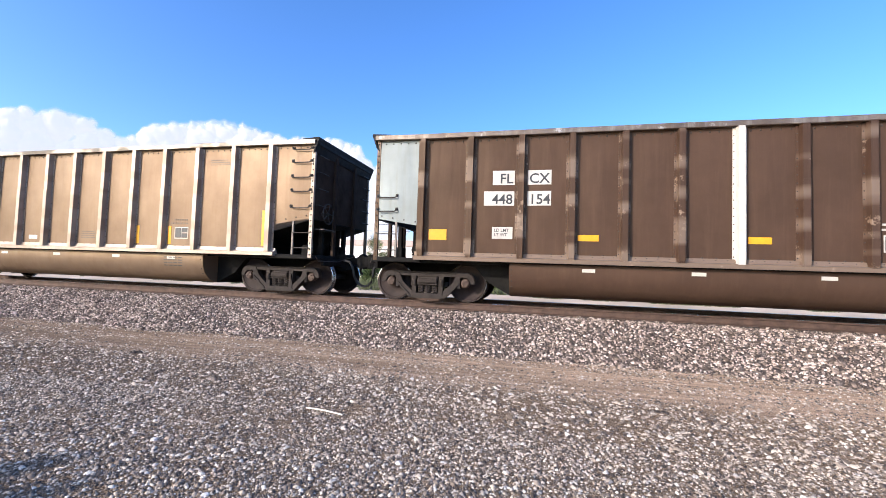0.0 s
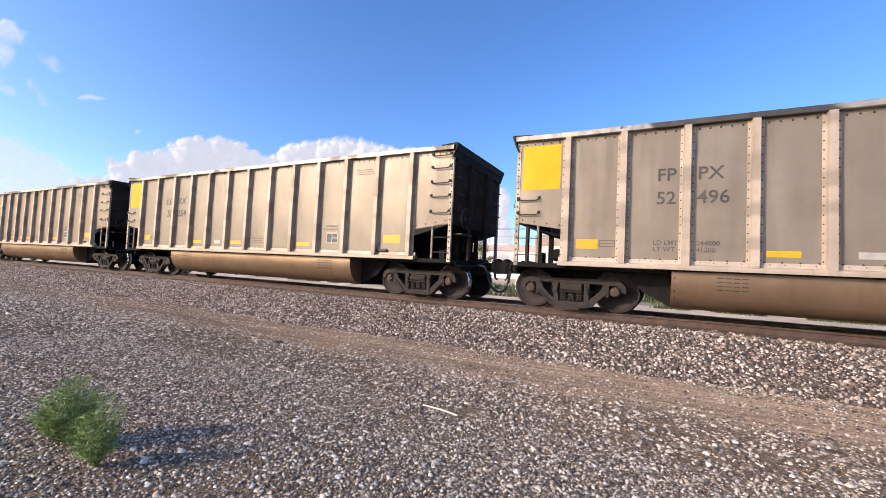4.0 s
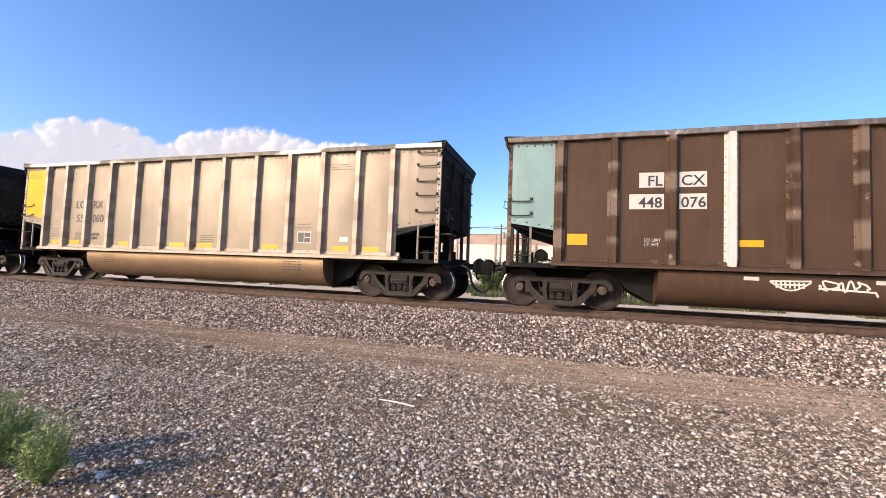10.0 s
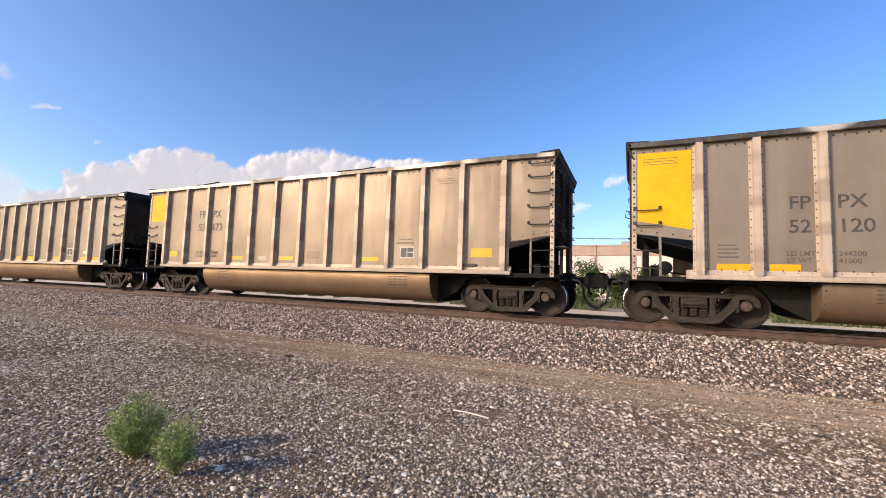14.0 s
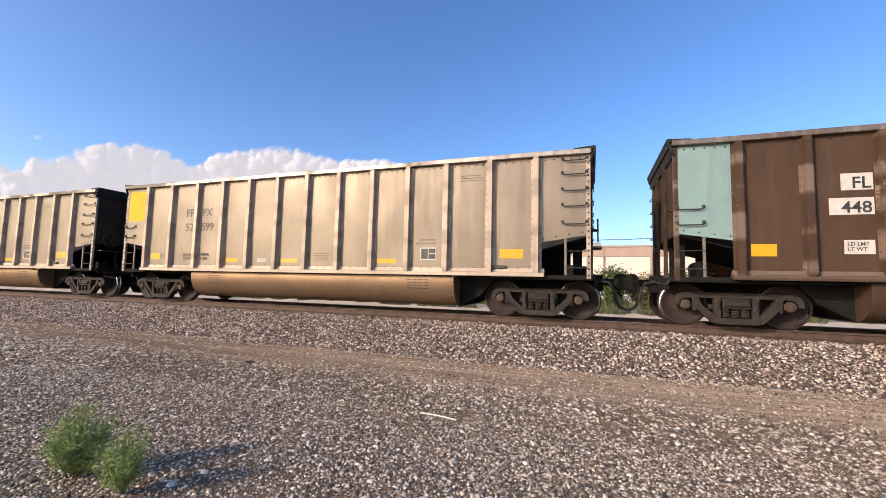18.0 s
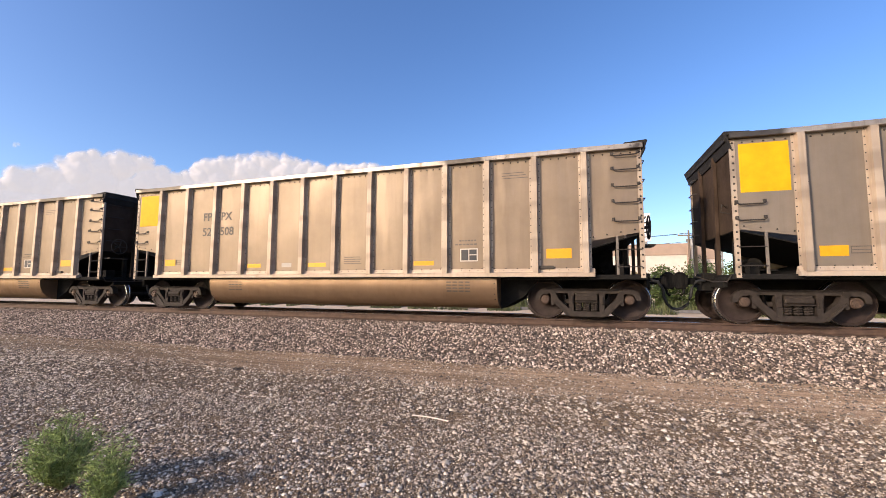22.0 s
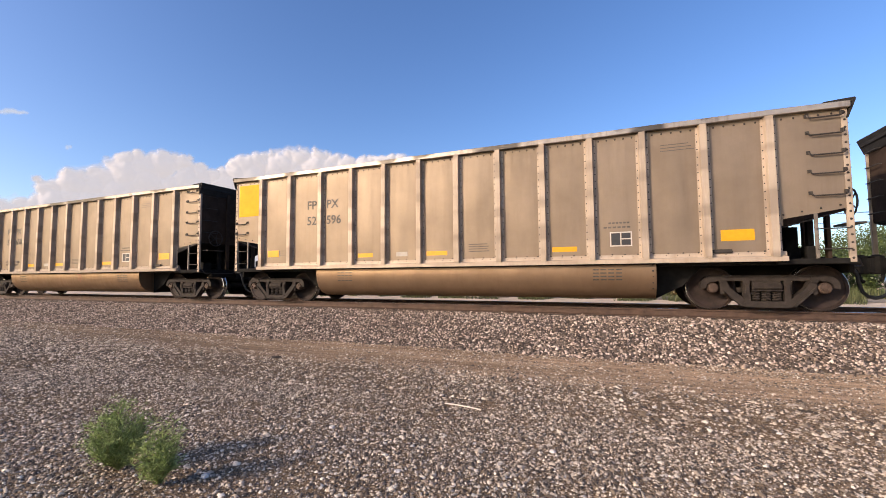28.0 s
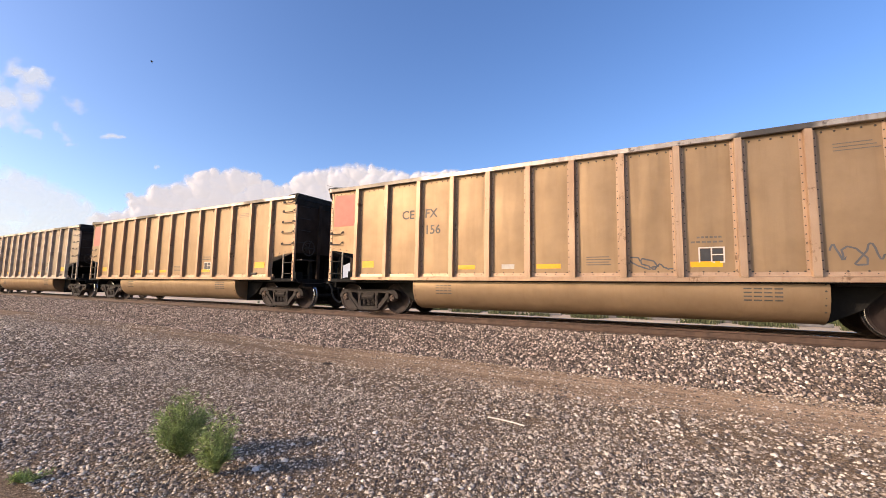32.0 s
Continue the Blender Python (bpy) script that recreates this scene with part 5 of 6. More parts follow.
def spray(cars):
    for n, dx, long, lift in ((12, 3.2, 1.0, 0.07), (12, 4.3, -0.5, 0.10), (15, 3.3, 1.1, 0.05), (15, 9.3, 1.3, 0.03), (21, 2.3, -1.2, 0.10), (21, 2.1, 1.0, 0.06), (25, 3.5, 0.9, 0.10), (25, 4.0, -0.7, 0.07),
                              (25, 7.6, 0.9, 0.06), (26, 2.6, 0.8, 0.06), (28, 4.4, -0.8, 0.05), (31, 9.0, 1.0, 0.04), (33, 1.2, -0.6, 0.14)):
        torn_strip(cars[n], dx, long, lift, n + dx)
    c = cars[7]
    wave = [(5.3 + 0.12 * k, 2.06 + 0.09 * math.sin(k * 0.83) + 0.05 * math.sin(k * 0.31)) for k in range(50)]
    tag(c, "black sprayed wavy line", INK, 0.035, [wave])
    tag(c, "black sprayed wavy line", INK, 0.03, [[(7.0 + 0.1 * k, 0.86 + 0.07 * math.sin(k * 0.75)) for k in range(48)]], tub_y)
    tag(c, "black sprayed oval", INK, 0.04, [[(12.66 + 0.36 * math.cos(k * 0.3142), 1.72 + 0.42 * math.sin(k * 0.3142)) for k in range(21)]])
    tag(c, "white chalk scrawl", CHALK, 0.022, [[(12.55, 1.55), (12.6, 1.95), (12.72, 2.02), (12.78, 1.92), (12.72, 1.6), (12.85, 1.5)], squiggle(12.4, 12.95, 1.42, 1.58, 3, 2)])
    part("name_plate", patch(X(3.98), X(4.50), 0.80, 0.92, 0.006, tub_y), BLACK, cars[3], "small black plate on the tub")
    c = cars[10]
    smile = [(5.72 + 0.04 * k, 0.80 - 0.16 * math.sin(math.pi * k / 16)) for k in range(17)]
    tag(c, "white sprayed grin shape", CHALK, 0.03, [smile, [(5.72, 0.80), (6.36, 0.82)], [(5.80, 0.74), (6.28, 0.75)]] + [[(5.82 + 0.07 * k, 0.79), (5.83 + 0.07 * k, 0.68)] for k in range(7)], tub_y)
    tag(c, "white sprayed tag", CHALK, 0.032, [squiggle(6.45, 7.2, 0.62, 0.86, 5, 4), [(6.5, 0.70), (7.3, 0.66), (7.35, 0.58)], squiggle(7.55, 8.8, 0.66, 0.88, 6, 9), [(7.8, 0.62), (8.5, 0.58), (8.95, 0.66), (8.85, 0.82)]], tub_y)
    tag(c, "faint blue sprayed tag", plain("spray_blue", (0.20, 0.26, 0.33), 0.8, 0, 0.2, 9.0), 0.03, [squiggle(9.0, 9.95, 0.58, 0.84, 5, 5), [(9.2, 0.84), (9.95, 0.86)]], tub_y)
    part("paint_blot", joined([blot(11.48, 1.36, 0.27, 0.24, 5, None, 0.004), blot(11.42, 1.58, 0.16, 0.14, 6, None, 0.0045)]), CHALK, c, "white paint blot")
    c = cars[17]
    tag(c, "white sprayed tag on the tub", CHALK, 0.05, [squiggle(8.25, 9.45, 0.60, 0.88, 5, 7), [(8.1, 0.95), (9.5, 0.93)], [(8.4, 0.55), (9.5, 0.50)]], tub_y)
    tag(c, "white sprayed tags", CHALK, 0.03, [squiggle(9.25, 9.92, 1.50, 2.05, 3, 8), squiggle(9.3, 9.9, 1.62, 1.8, 4, 18), squiggle(10.25, 10.95, 1.58, 1.95, 4, 9), squiggle(11.32, 12.0, 1.45, 1.75, 4, 10), [(9.4, 2.2), (9.75, 2.24)], [(11.3, 2.1), (11.5, 2.15), (11.6, 2.05)]])
    c = cars[22]
    tag(c, "dark red sprayed loops", MAROON, 0.03, [squiggle(4.6, 7.1, 1.25, 1.95, 6, 11), squiggle(5.2, 6.9, 1.4, 2.0, 4, 12)])
    tag(c, "black sprayed loops", INK, 0.028, [squiggle(7.45, 9.85, 1.25, 1.95, 5, 13), squiggle(10.2, 10.95, 1.6, 2.0, 4, 14), squiggle(10.2, 10.95, 1.25, 1.5, 5, 15), [(4.3, 1.2), (4.5, 1.6), (4.3, 1.8)]])
    c = cars[25]
    tag(c, "pale sprayed tags", CHALK, 0.028, [squiggle(8.3, 9.0, 1.2, 1.6, 4, 16), squiggle(9.2, 9.95, 1.4, 1.75, 3, 17)])
    tag(cars[20], "faint blue sprayed marks", SLATE, 0.022, [squiggle(5.5, 6.2, 1.5, 1.8, 3, 27), squiggle(6.9, 7.7, 1.5, 1.8, 4, 28)])
    part("paint_smear", joined([blot(8.02, 0.76, 0.16, 0.07, 1, tub_y), blot(8.33, 0.77, 0.19, 0.085, 2, tub_y), blot(7.78, 0.72, 0.06, 0.05, 3, tub_y)]), SMEAR, cars[24], "white paint smear on the tub")
    tag(cars[24], "white sprayed marks", SMEAR, 0.022, [squiggle(8.9, 9.5, 0.68, 0.82, 3, 19)], tub_y)
    tag(cars[30], "red sprayed figure on the tub", MAROON, 0.02, [[(8.62, 0.88), (9.02, 0.9)], [(8.8, 0.92), (8.7, 0.66)], [(8.8, 0.92), (8.95, 0.68)], [(8.82, 0.9), (8.83, 0.6)]], tub_y)
    # the large piece: five dark slab letters with a pale halo that runs over the ribs, then a white round with pink ones
    use_spacing("b")
    c = cars[26]
    slabs = [[(4.92, 1.90), (5.40, 1.95), (5.72, 1.84), (5.66, 1.62), (5.30, 1.38)], [(5.16, 1.86), (5.26, 1.52)], [(5.16, 1.32), (5.02, 1.10)],
             [(5.74, 1.12), (6.00, 2.0), (6.18, 1.96), (6.42, 1.12)], [(5.86, 1.46), (6.36, 1.52)],
             [(6.50, 1.95), (6.66, 1.72), (6.86, 1.46)], [(7.16, 2.0), (6.98, 1.5), (6.98, 1.12)], [(6.66, 1.28), (6.80, 1.16)],
             [(7.30, 1.12), (7.50, 2.04), (7.68, 1.94), (7.86, 1.12)], [(7.40, 1.42), (7.80, 1.42)],
             [(8.68, 2.02), (8.50, 1.74), (8.24, 1.80), (8.14, 1.62), (8.26, 1.50)], [(8.30, 1.46), (8.56, 1.50), (8.72, 1.12)], [(8.36, 1.12), (8.12, 1.20)]]
    fill = [[(5.0, 1.30), (5.75, 1.30), (6.3, 1.26), (7.2, 1.30), (8.0, 1.26), (8.6, 1.30)], [(5.3, 1.62), (6.0, 1.66), (6.9, 1.68), (7.6, 1.62), (8.4, 1.66)]]
    for i, path in enumerate(fill + slabs):
        wide = 0.40 if i < len(fill) else 0.31
        part("graffiti_ground", stroke([(X(a), b) for a, b in path], wide, None, 0.0040 + 0.0002 * i), HALO, c, "pale sprayed halo of a large graffiti piece")
    for path in slabs:
        part("graffiti_letter", stroke([(X(a), b) for a, b in path], 0.185, None, 0.0095), SLATE, c, "dark slab stroke of a graffiti letter")
    rounds = lambda x, z: ((x - 9.40) / 0.46) ** 2 + ((z - 1.58) / 0.46) ** 2 < 1
    for at in STILES[3:9]:
        for inside, proud, mat, label in ((near_paths(fill + slabs, 0.155), 0.0, HALO, "pale sprayed paint on the rib"), (near_paths(slabs, 0.0875), 0.002, SLATE, "dark sprayed paint on the rib"), (rounds, 0.003, HALO, "pale sprayed paint on the rib")):
            over = on_rib(inside, at, proud)
            if over.f:
                part("graffiti_rib", over, mat, c, label)
    part("graffiti_round", disc(9.40, 1.58, 0.46, 0.46, 0.0105), HALO, c, "white sprayed round form")
    part("graffiti_round", disc(9.47, 1.44, 0.19, 0.18, 0.0145), PINK, c, "pink sprayed round")
    part("graffiti_round", disc(8.83, 1.60, 0.24, 0.16, 0.0125, 0.5), PINK, c, "pink sprayed round")
    part("graffiti_round", disc(9.98, 1.64, 0.17, 0.15, 0.0125, -0.3), PINK, c, "pink sprayed round")
    for dx, dz in ((9.25, 1.72), (9.58, 1.75)):
        part("graffiti_round", disc(dx, dz, 0.045, 0.085, 0.0145), INK, c, "black sprayed dot")
    tag(c, "black sprayed curve", INK, 0.03, [[(9.0, 1.35), (9.1, 1.2), (9.4, 1.14), (9.7, 1.22), (9.8, 1.4)]], None, 0.0165)
    tag(c, "black sprayed outline", INK, 0.02, [[(9.47 + 0.2 * math.cos(k * 0.35), 1.44 + 0.2 * math.sin(k * 0.35)) for k in range(19)]], None, 0.0165)
    tag(c, "black outline of the round form", INK, 0.02, [[(9.40 + 0.45 * math.cos(k * 0.35), 1.58 + 0.47 * math.sin(k * 0.35)) for k in range(19)]], None, 0.0165)
    tag(c, "black sprayed tag", INK, 0.03, [squiggle(10.3, 10.95, 1.35, 1.62, 4, 22)])
    use_spacing("a")
    tag(cars[33], "dark sprayed scrawls", SLATE, 0.03, [squiggle(9.25, 9.95, 1.15, 1.45, 3, 23), squiggle(12.3, 13.0, 1.25, 1.6, 3, 24)])


spray(cars)

# the far end of the train, never near: plainer cars
def far_car(kind):
    car = thing("coal_car", pose(0, 0, 0), "distant " + LABELS[kind], "rail car", "cars of the coal train")
    skin_m, rib_m, rim_m = PAINT[kind]
    body = Shape()
    body.prism([(-L_END, 1.87), (-6.3, 1.70), (-6.3, SILL), (6.3, SILL), (6.3, 1.70), (L_END, 1.88), (L_END, TOP - 0.1), (-L_END, TOP - 0.1)], -SIDE, -SIDE + 0.01)
    body.prism([(-L_END, 1.87), (-6.3, 1.70), (-6.3, SILL), (6.3, SILL), (6.3, 1.70), (L_END, 1.88), (L_END, TOP - 0.1), (-L_END, TOP - 0.1)], SIDE - 0.01, SIDE)
    for sx in (-1, 1):
        body.box(sx * L_END - 0.01, sx * L_END + 0.01, -SIDE, SIDE, 1.86, TOP - 0.1)
    part("body", body, skin_m, car)
    ribs = Shape()
    for x in STILES:
        ribs.box(x - 0.07, x + 0.07, -SIDE - 0.085, -SIDE, SILL, TOP - 0.1)
    part("ribs", ribs, rib_m, car)
    for sy in (-1, 1):
        part("top_chord", Shape().box(-L_END - 0.03, L_END + 0.03, sy * SIDE - 0.085, sy * SIDE + 0.085, TOP - 0.115, TOP, 0.01), rim_m, car)
    part("tub", Shape().prism([(-1.5, 1.0), (-1.53, 0.8), (-1.4, 0.42), (-1.05, 0.22), (1.05, 0.22), (1.4, 0.42), (1.53, 0.8), (1.5, 1.0)], -4.2, 4.2, "x"), skin_m, car)
    part("underframe", Shape().box(-7.4, 7.4, -1.5, 1.5, 0.90, 1.0).box(-8.05, 8.05, -0.12, 0.12, 0.75, 0.95), GRIME_SHADE, car)
    for sx in (-1, 1):
        tr = part("truck", Shape().box(-1.0, 1.0, -1.06, -0.94, 0.42, 0.66, 0.05).box(-0.3, 0.3, -1.06, -0.94, 0.14, 0.5, 0.05).box(-0.2, 0.2, -1, 1, 0.4, 0.6), TRUCK, car, at=pose(sx * TRUCK_X, 0, 0))
        for d in (-1, 1):
            wh = Shape()
            for y in (-0.75, 0.75):
                wh.turned([(0.457, -0.06), (0.457, 0.06)], 18, "y", (0, y, 0))
            part("wheelset", wh, WHEEL, tr, at=pose(d * BEAR, 0, 0.457))
    return car


far_alu, far_brown = far_car("alu"), far_car("brown")
for n in range(37, 56):
    cars[n] = copy_thing(far_brown if n in (39, 46) else far_alu, pose(reach(0) - n * PITCH + PITCH / 2, TRACK_Y, RAIL_Z))
for o in (far_alu, far_brown):
    for c in list(o.children_recursive) + [o]:
        bpy.data.objects.remove(c)


def motions():
    """The train rolls past; the wheels turn while they are near."""
    step = 1.0 / FPS
    for n, car in cars.items():
        walk(car, [(t, pose(s - n * PITCH + PITCH / 2, TRACK_Y, RAIL_Z)) for t, s in RUN])
        if n > 36:
            continue
        sets = [c for c in car.children if plain_name(c) == "wheelset"]
        near = [k for k in range(0, 32 * FPS + 1) if -30 < reach(k * step) - n * PITCH + PITCH / 2 < 18]
        if not near:
            continue
        for ws in sets:
            x, y, z = ws.matrix_basis.translation
            rows = []
            if near[0] > 1:
                a0 = math.degrees(reach(near[0] * step) / 0.457)
                rows += [(0.0, pose(x, y, z, 0, a0 % 360, 0)), ((near[0] - 1) * step, pose(x, y, z, 0, a0 % 360, 0))]
            for k in near:
                rows.append((k * step, pose(x, y, z, 0, math.degrees(reach(k * step) / 0.457) % 360, 0)))
            if near[-1] < 32 * FPS - 1:
                rows += [((near[-1] + 1) * step, rows[-1][1]), (32.0, rows[-1][1])]
            walk(ws, rows)
    # the bird glides straight down into view
    end, way = Vector((-21.3, 8.63, 11.7)), Vector((-3.0, 2.5, -7.5))
    walk(bird, [(t, Matrix.Translation(end - way * (32.0 - t)) @ pose(0, 0, 0, 25, 40, 120)) for t in (0.0, 16.0, 30.0, 32.0)])

# ---- loose stones ----
def yard_stone_material():
    m, t, p = nodes_of("yard_stone")
    src = t.nodes.new("ShaderNodeNewGeometry").outputs["Random Per Island"]
    c = ramp(t, src, [(0.0, (0.045, 0.032, 0.021)), (0.36, (0.20, 0.145, 0.096)), (0.64, (0.50, 0.382, 0.265)), (0.86, (0.82, 0.675, 0.49)), (1.0, (0.96, 0.86, 0.69))])
    g = noise_node(t, coords(t), 140.0, 3, 0.6)
    c = mixed(t, ramp(t, g, [(0.35, (0.35, 0.35, 0.35)), (0.6, (0, 0, 0))]), c, (0.12, 0.095, 0.08))
    t.links.new(c, p.inputs["Base Color"])
    p.inputs["Roughness"].default_value = 0.75
    return m


YARD_STONE = yard_stone_material()


def lane_thin(x, y, r):
    """Fewer stones in the packed wheel tracks."""
    w = np.sin(x * 0.5) * 0.12 + np.sin(x * 0.17 + 1.0) * 0.2
    d = y + w
    keep = np.ones(len(x))
    keep -= 0.22 / (1 + np.exp(-(d - 5.45) / 0.12))
    keep -= 0.55 * np.exp(-((d - 6.05) / 0.22) ** 2)
    keep -= 0.55 * np.exp(-((d - 6.75) / 0.20) ** 2)
    keep = np.clip(keep, 0.10, 1)
    patchy = 0.75 + 0.25 * np.sin(x * 1.3 + 2 * np.sin(y * 1.1)) * np.sin(y * 1.7 + x * 0.4)
    west = np.clip(1.0 - (-1.0 - x) / 14.0, 0.6, 1.0)
    return r.rand(len(x)) < keep * patchy * west


for name, count, x0, x1, y0, y1, size, seed in (("gravel", 205000, -9.5, 6.0, 0.7, 4.0, 0.0080, 11), ("gravel", 165000, -26.0, 10.0, 4.0, 7.3, 0.0113, 12), ("gravel", 34000, -22.0, -9.5, 0.7, 4.0, 0.0115, 13), ("gravel", 26000, -14.0, 10.0, -5.0, 0.7, 0.009, 14)):
    pts, r = scatter(count, x0, x1, y0, y1, seed)
    ok = lane_thin(pts[:, 0], pts[:, 1], r)
    pts = pts[ok]
    sz = np.clip(np.exp(r.normal(0, 0.40, len(pts))), 0.45, 3.2)
    sz = np.where(pts[:, 1] > 5.4, sz * 0.8, sz) * np.interp(pts[:, 0], [-18.0, -6.0], [1.3, 1.0])
    z = np.array([height(a, b) for a, b in zip(pts[:, 0], pts[:, 1])])
    pts[:, 2] = z + 0.002
    tagged(pebbles(name, pts, size, sz, YARD_STONE, seed + 1), "loose grey and white gravel over the yard", "gravel", kind="stuff")

pts, r = scatter(102000, -40.0, 14.0, 6.85, 9.25, 21)
b = np.array([bed(y, x) for x, y, _ in pts])
edge = (b > 0) | (r.rand(len(pts)) < 0.12)
pts, b = pts[edge], b[edge]
pts[:, 2] = np.maximum(b, 0.0) + r.uniform(-0.010, 0.018, len(pts))
sz = np.clip(np.exp(r.normal(0, 0.34, len(pts))), 0.5, 2.2)
sz[b <= 0] *= 0.6
tagged(stones("ballast_stones", pts, 0.0205, sz, STONE, 22, 0.95), "crushed-stone ballast heaped against the track", "ballast", kind="stuff")
pts, r = scatter(9000, -48.0, 17.0, 9.25, 12.1, 23)
pts[:, 2] = RAIL_Z - 0.185 + r.uniform(-0.02, 0.012, len(pts))
tagged(stones("ballast_stones", pts, 0.034, np.clip(np.exp(r.normal(0, 0.3, len(pts))), 0.5, 1.8), STONE, 24, 0.8), "crushed-stone ballast between the ties", "ballast", kind="stuff")

# ties under the rails
tie_me = Shape().box(-0.11, 0.11, -1.30, 1.30, -0.17, 0.0, 0.012).mesh("tie", [TIE])
plate_me = Shape().box(-0.09, 0.09, -0.17, 0.17, 0.0, 0.012, 0.003).mesh("tie_plate", [RAILSIDE])
rng = random.Random(5)
for k in range(120):
    x = -48.0 + k * 0.54 + rng.uniform(-0.02, 0.02)
    tie = tagged(new("tie", tie_me), "weathered wooden railway tie bedded in ballast", "tie", "ties of the track")
    tie.matrix_basis = pose(x, TRACK_Y + rng.uniform(-0.04, 0.04), RAIL_Z - 0.185, 0, 0, rng.uniform(-0.8, 0.8))
    for y in (-0.7525, 0.7525):
        part("tie_plate", plate_me, None, tie, at=pose(0, y, 0))

# ---- clumps and litter on the yard ----
def leaf_material(name, a, b):
    m, t, p = nodes_of(name)
    src = t.nodes.new("ShaderNodeNewGeometry").outputs["Random Per Island"]
    t.links.new(ramp(t, src, [(0.0, a), (1.0, b)]), p.inputs["Base Color"])
    p.inputs["Roughness"].default_value = 0.6
    return m


WEED = leaf_material("weed_leaf", (0.16, 0.225, 0.045), (0.42, 0.50, 0.16))
WEED_STEM = plain("weed_stem", (0.16, 0.19, 0.06), 0.7, 0, 0.2, 20.0)
SHRUB = leaf_material("shrub_leaf", (0.03, 0.052, 0.010), (0.11, 0.15, 0.035))
DRY = leaf_material("dry_leaf", (0.16, 0.12, 0.05), (0.30, 0.25, 0.11))
BARK = plain("bark", (0.10, 0.075, 0.055), 0.9, 0, 0.35, 9.0, 0.5)


def weed(at, radius, tall, stems, leaves, seed, label):
    """A feathery roadside weed: arching stems thick with narrow leaves."""
    r = random.Random(seed)
    ob = thing("weed", pose(*at), label, "weed", "weeds on the yard")
    st, lv = Shape(), Shape()
    paths = []
    for k in range(stems):
        a, lean = r.uniform(0, 2 * math.pi), math.sqrt(r.random())
        h = tall * (1.02 - 0.55 * lean * lean) * r.uniform(0.72, 1.0)
        pts = []
        for i in range(6):
            u = i / 5
            out = radius * lean * (u ** 0.8)
            pts.append(Vector((math.cos(a + 0.3 * u) * out + r.uniform(-1, 1) * 0.012, math.sin(a + 0.3 * u) * out + r.uniform(-1, 1) * 0.012, h * u)))
        st.tube(pts, 0.0028, 4)
        paths.append(pts)
        # side twigs
        for _ in range(5):
            i = r.randint(1, 4)
            p0 = pts[i].lerp(pts[i + 1], r.random())
            d = Vector((r.uniform(-1, 1), r.uniform(-1, 1), r.uniform(0.1, 1.0))).normalized() * r.uniform(0.18, 0.34) * tall
            tw = [p0, p0 + d * 0.5 + Vector((0, 0, 0.01)), p0 + d]
            st.tube(tw, 0.0016, 3)
            paths.append(tw)
    for _ in range(leaves):
        pts = r.choice(paths)
        i = r.randint(0, len(pts) - 2)
        p = pts[i].lerp(pts[i + 1], r.random())
        if p.z < 0.02:
            p.z = 0.02 + r.random() * 0.03
        d = Vector((r.uniform(-1, 1), r.uniform(-1, 1), r.uniform(-0.2, 1.1))).normalized()
        l, w = r.uniform(0.03, 0.065), r.uniform(0.0018, 0.0034)
        s = d.cross(Vector((r.uniform(-1, 1), r.uniform(-1, 1), r.uniform(-1, 1)))).normalized() * w
        n = s.cross(d).normalized() * 0.003
        lv.add([p, p + d * l * 0.45 + s, p + d * l, p + d * l * 0.45 - s, p + d * l * 0.45 + n], [(0, 1, 4), (1, 2, 4), (2, 3, 4), (3, 0, 4)])
    tagged(part("stem_tangle", st, WEED_STEM, ob), kind="stuff")
    me = bpy.data.meshes.new("leaves")
    me.from_pydata(lv.v, [], lv.f)
    me.materials.append(WEED)
    tagged(part("leaves", me, None, ob), kind="stuff")


weed((-4.05, 1.55, 0.0), 0.235, 0.49, 62, 3900, 3, "feathery green weed growing alone on the gravel")
weed((-3.50, 1.50, 0.0), 0.15, 0.44, 30, 1700, 4, "smaller pale green weed beside the larger one")
weed((-4.52, 0.72, 0.0), 0.14, 0.05, 16, 260, 7, "flat sparse weed on the gravel")

stick = Shape().tube([(-2.30, 3.900, 0.020), (-2.15, 3.882, 0.025), (-2.0, 3.860, 0.024), (-1.86, 3.835, 0.018)], 0.008, 8)
tagged(new("stick", stick.mesh("stick", [plain("bleached_wood", (0.66, 0.58, 0.46), 0.7, 0, 0.12, 12.0)], True)), "bleached wooden stick lying on the gravel", "stick")


def clod(at, size, seed, colour, label):
    r = random.Random(seed)
    s = Shape()
    for k in range(9):
        a = r.uniform(0, 6.28)
        d = r.random() * size
        q = size * r.uniform(0.25, 0.5)
        rows = [(0.3 * q, -0.3 * q), (q, 0.0), (0.75 * q, q * 0.5), (0.25 * q, q * 0.75)]
        s.turned(rows, 7, "z", (at[0] + math.cos(a) * d, at[1] + math.sin(a) * d * 0.6, at[2]))
    for v in range(len(s.v)):
        x, y, z = s.v[v]
        s.v[v] = (x + 0.2 * size * noise.noise((x * 30, y * 30, z * 30)), y + 0.2 * size * noise.noise((x * 30 + 9, y * 30, z * 30)), z)
    tagged(new("dirt_clod", s.mesh("dirt_clod", [colour])), label, "clod", "clods on the yard")


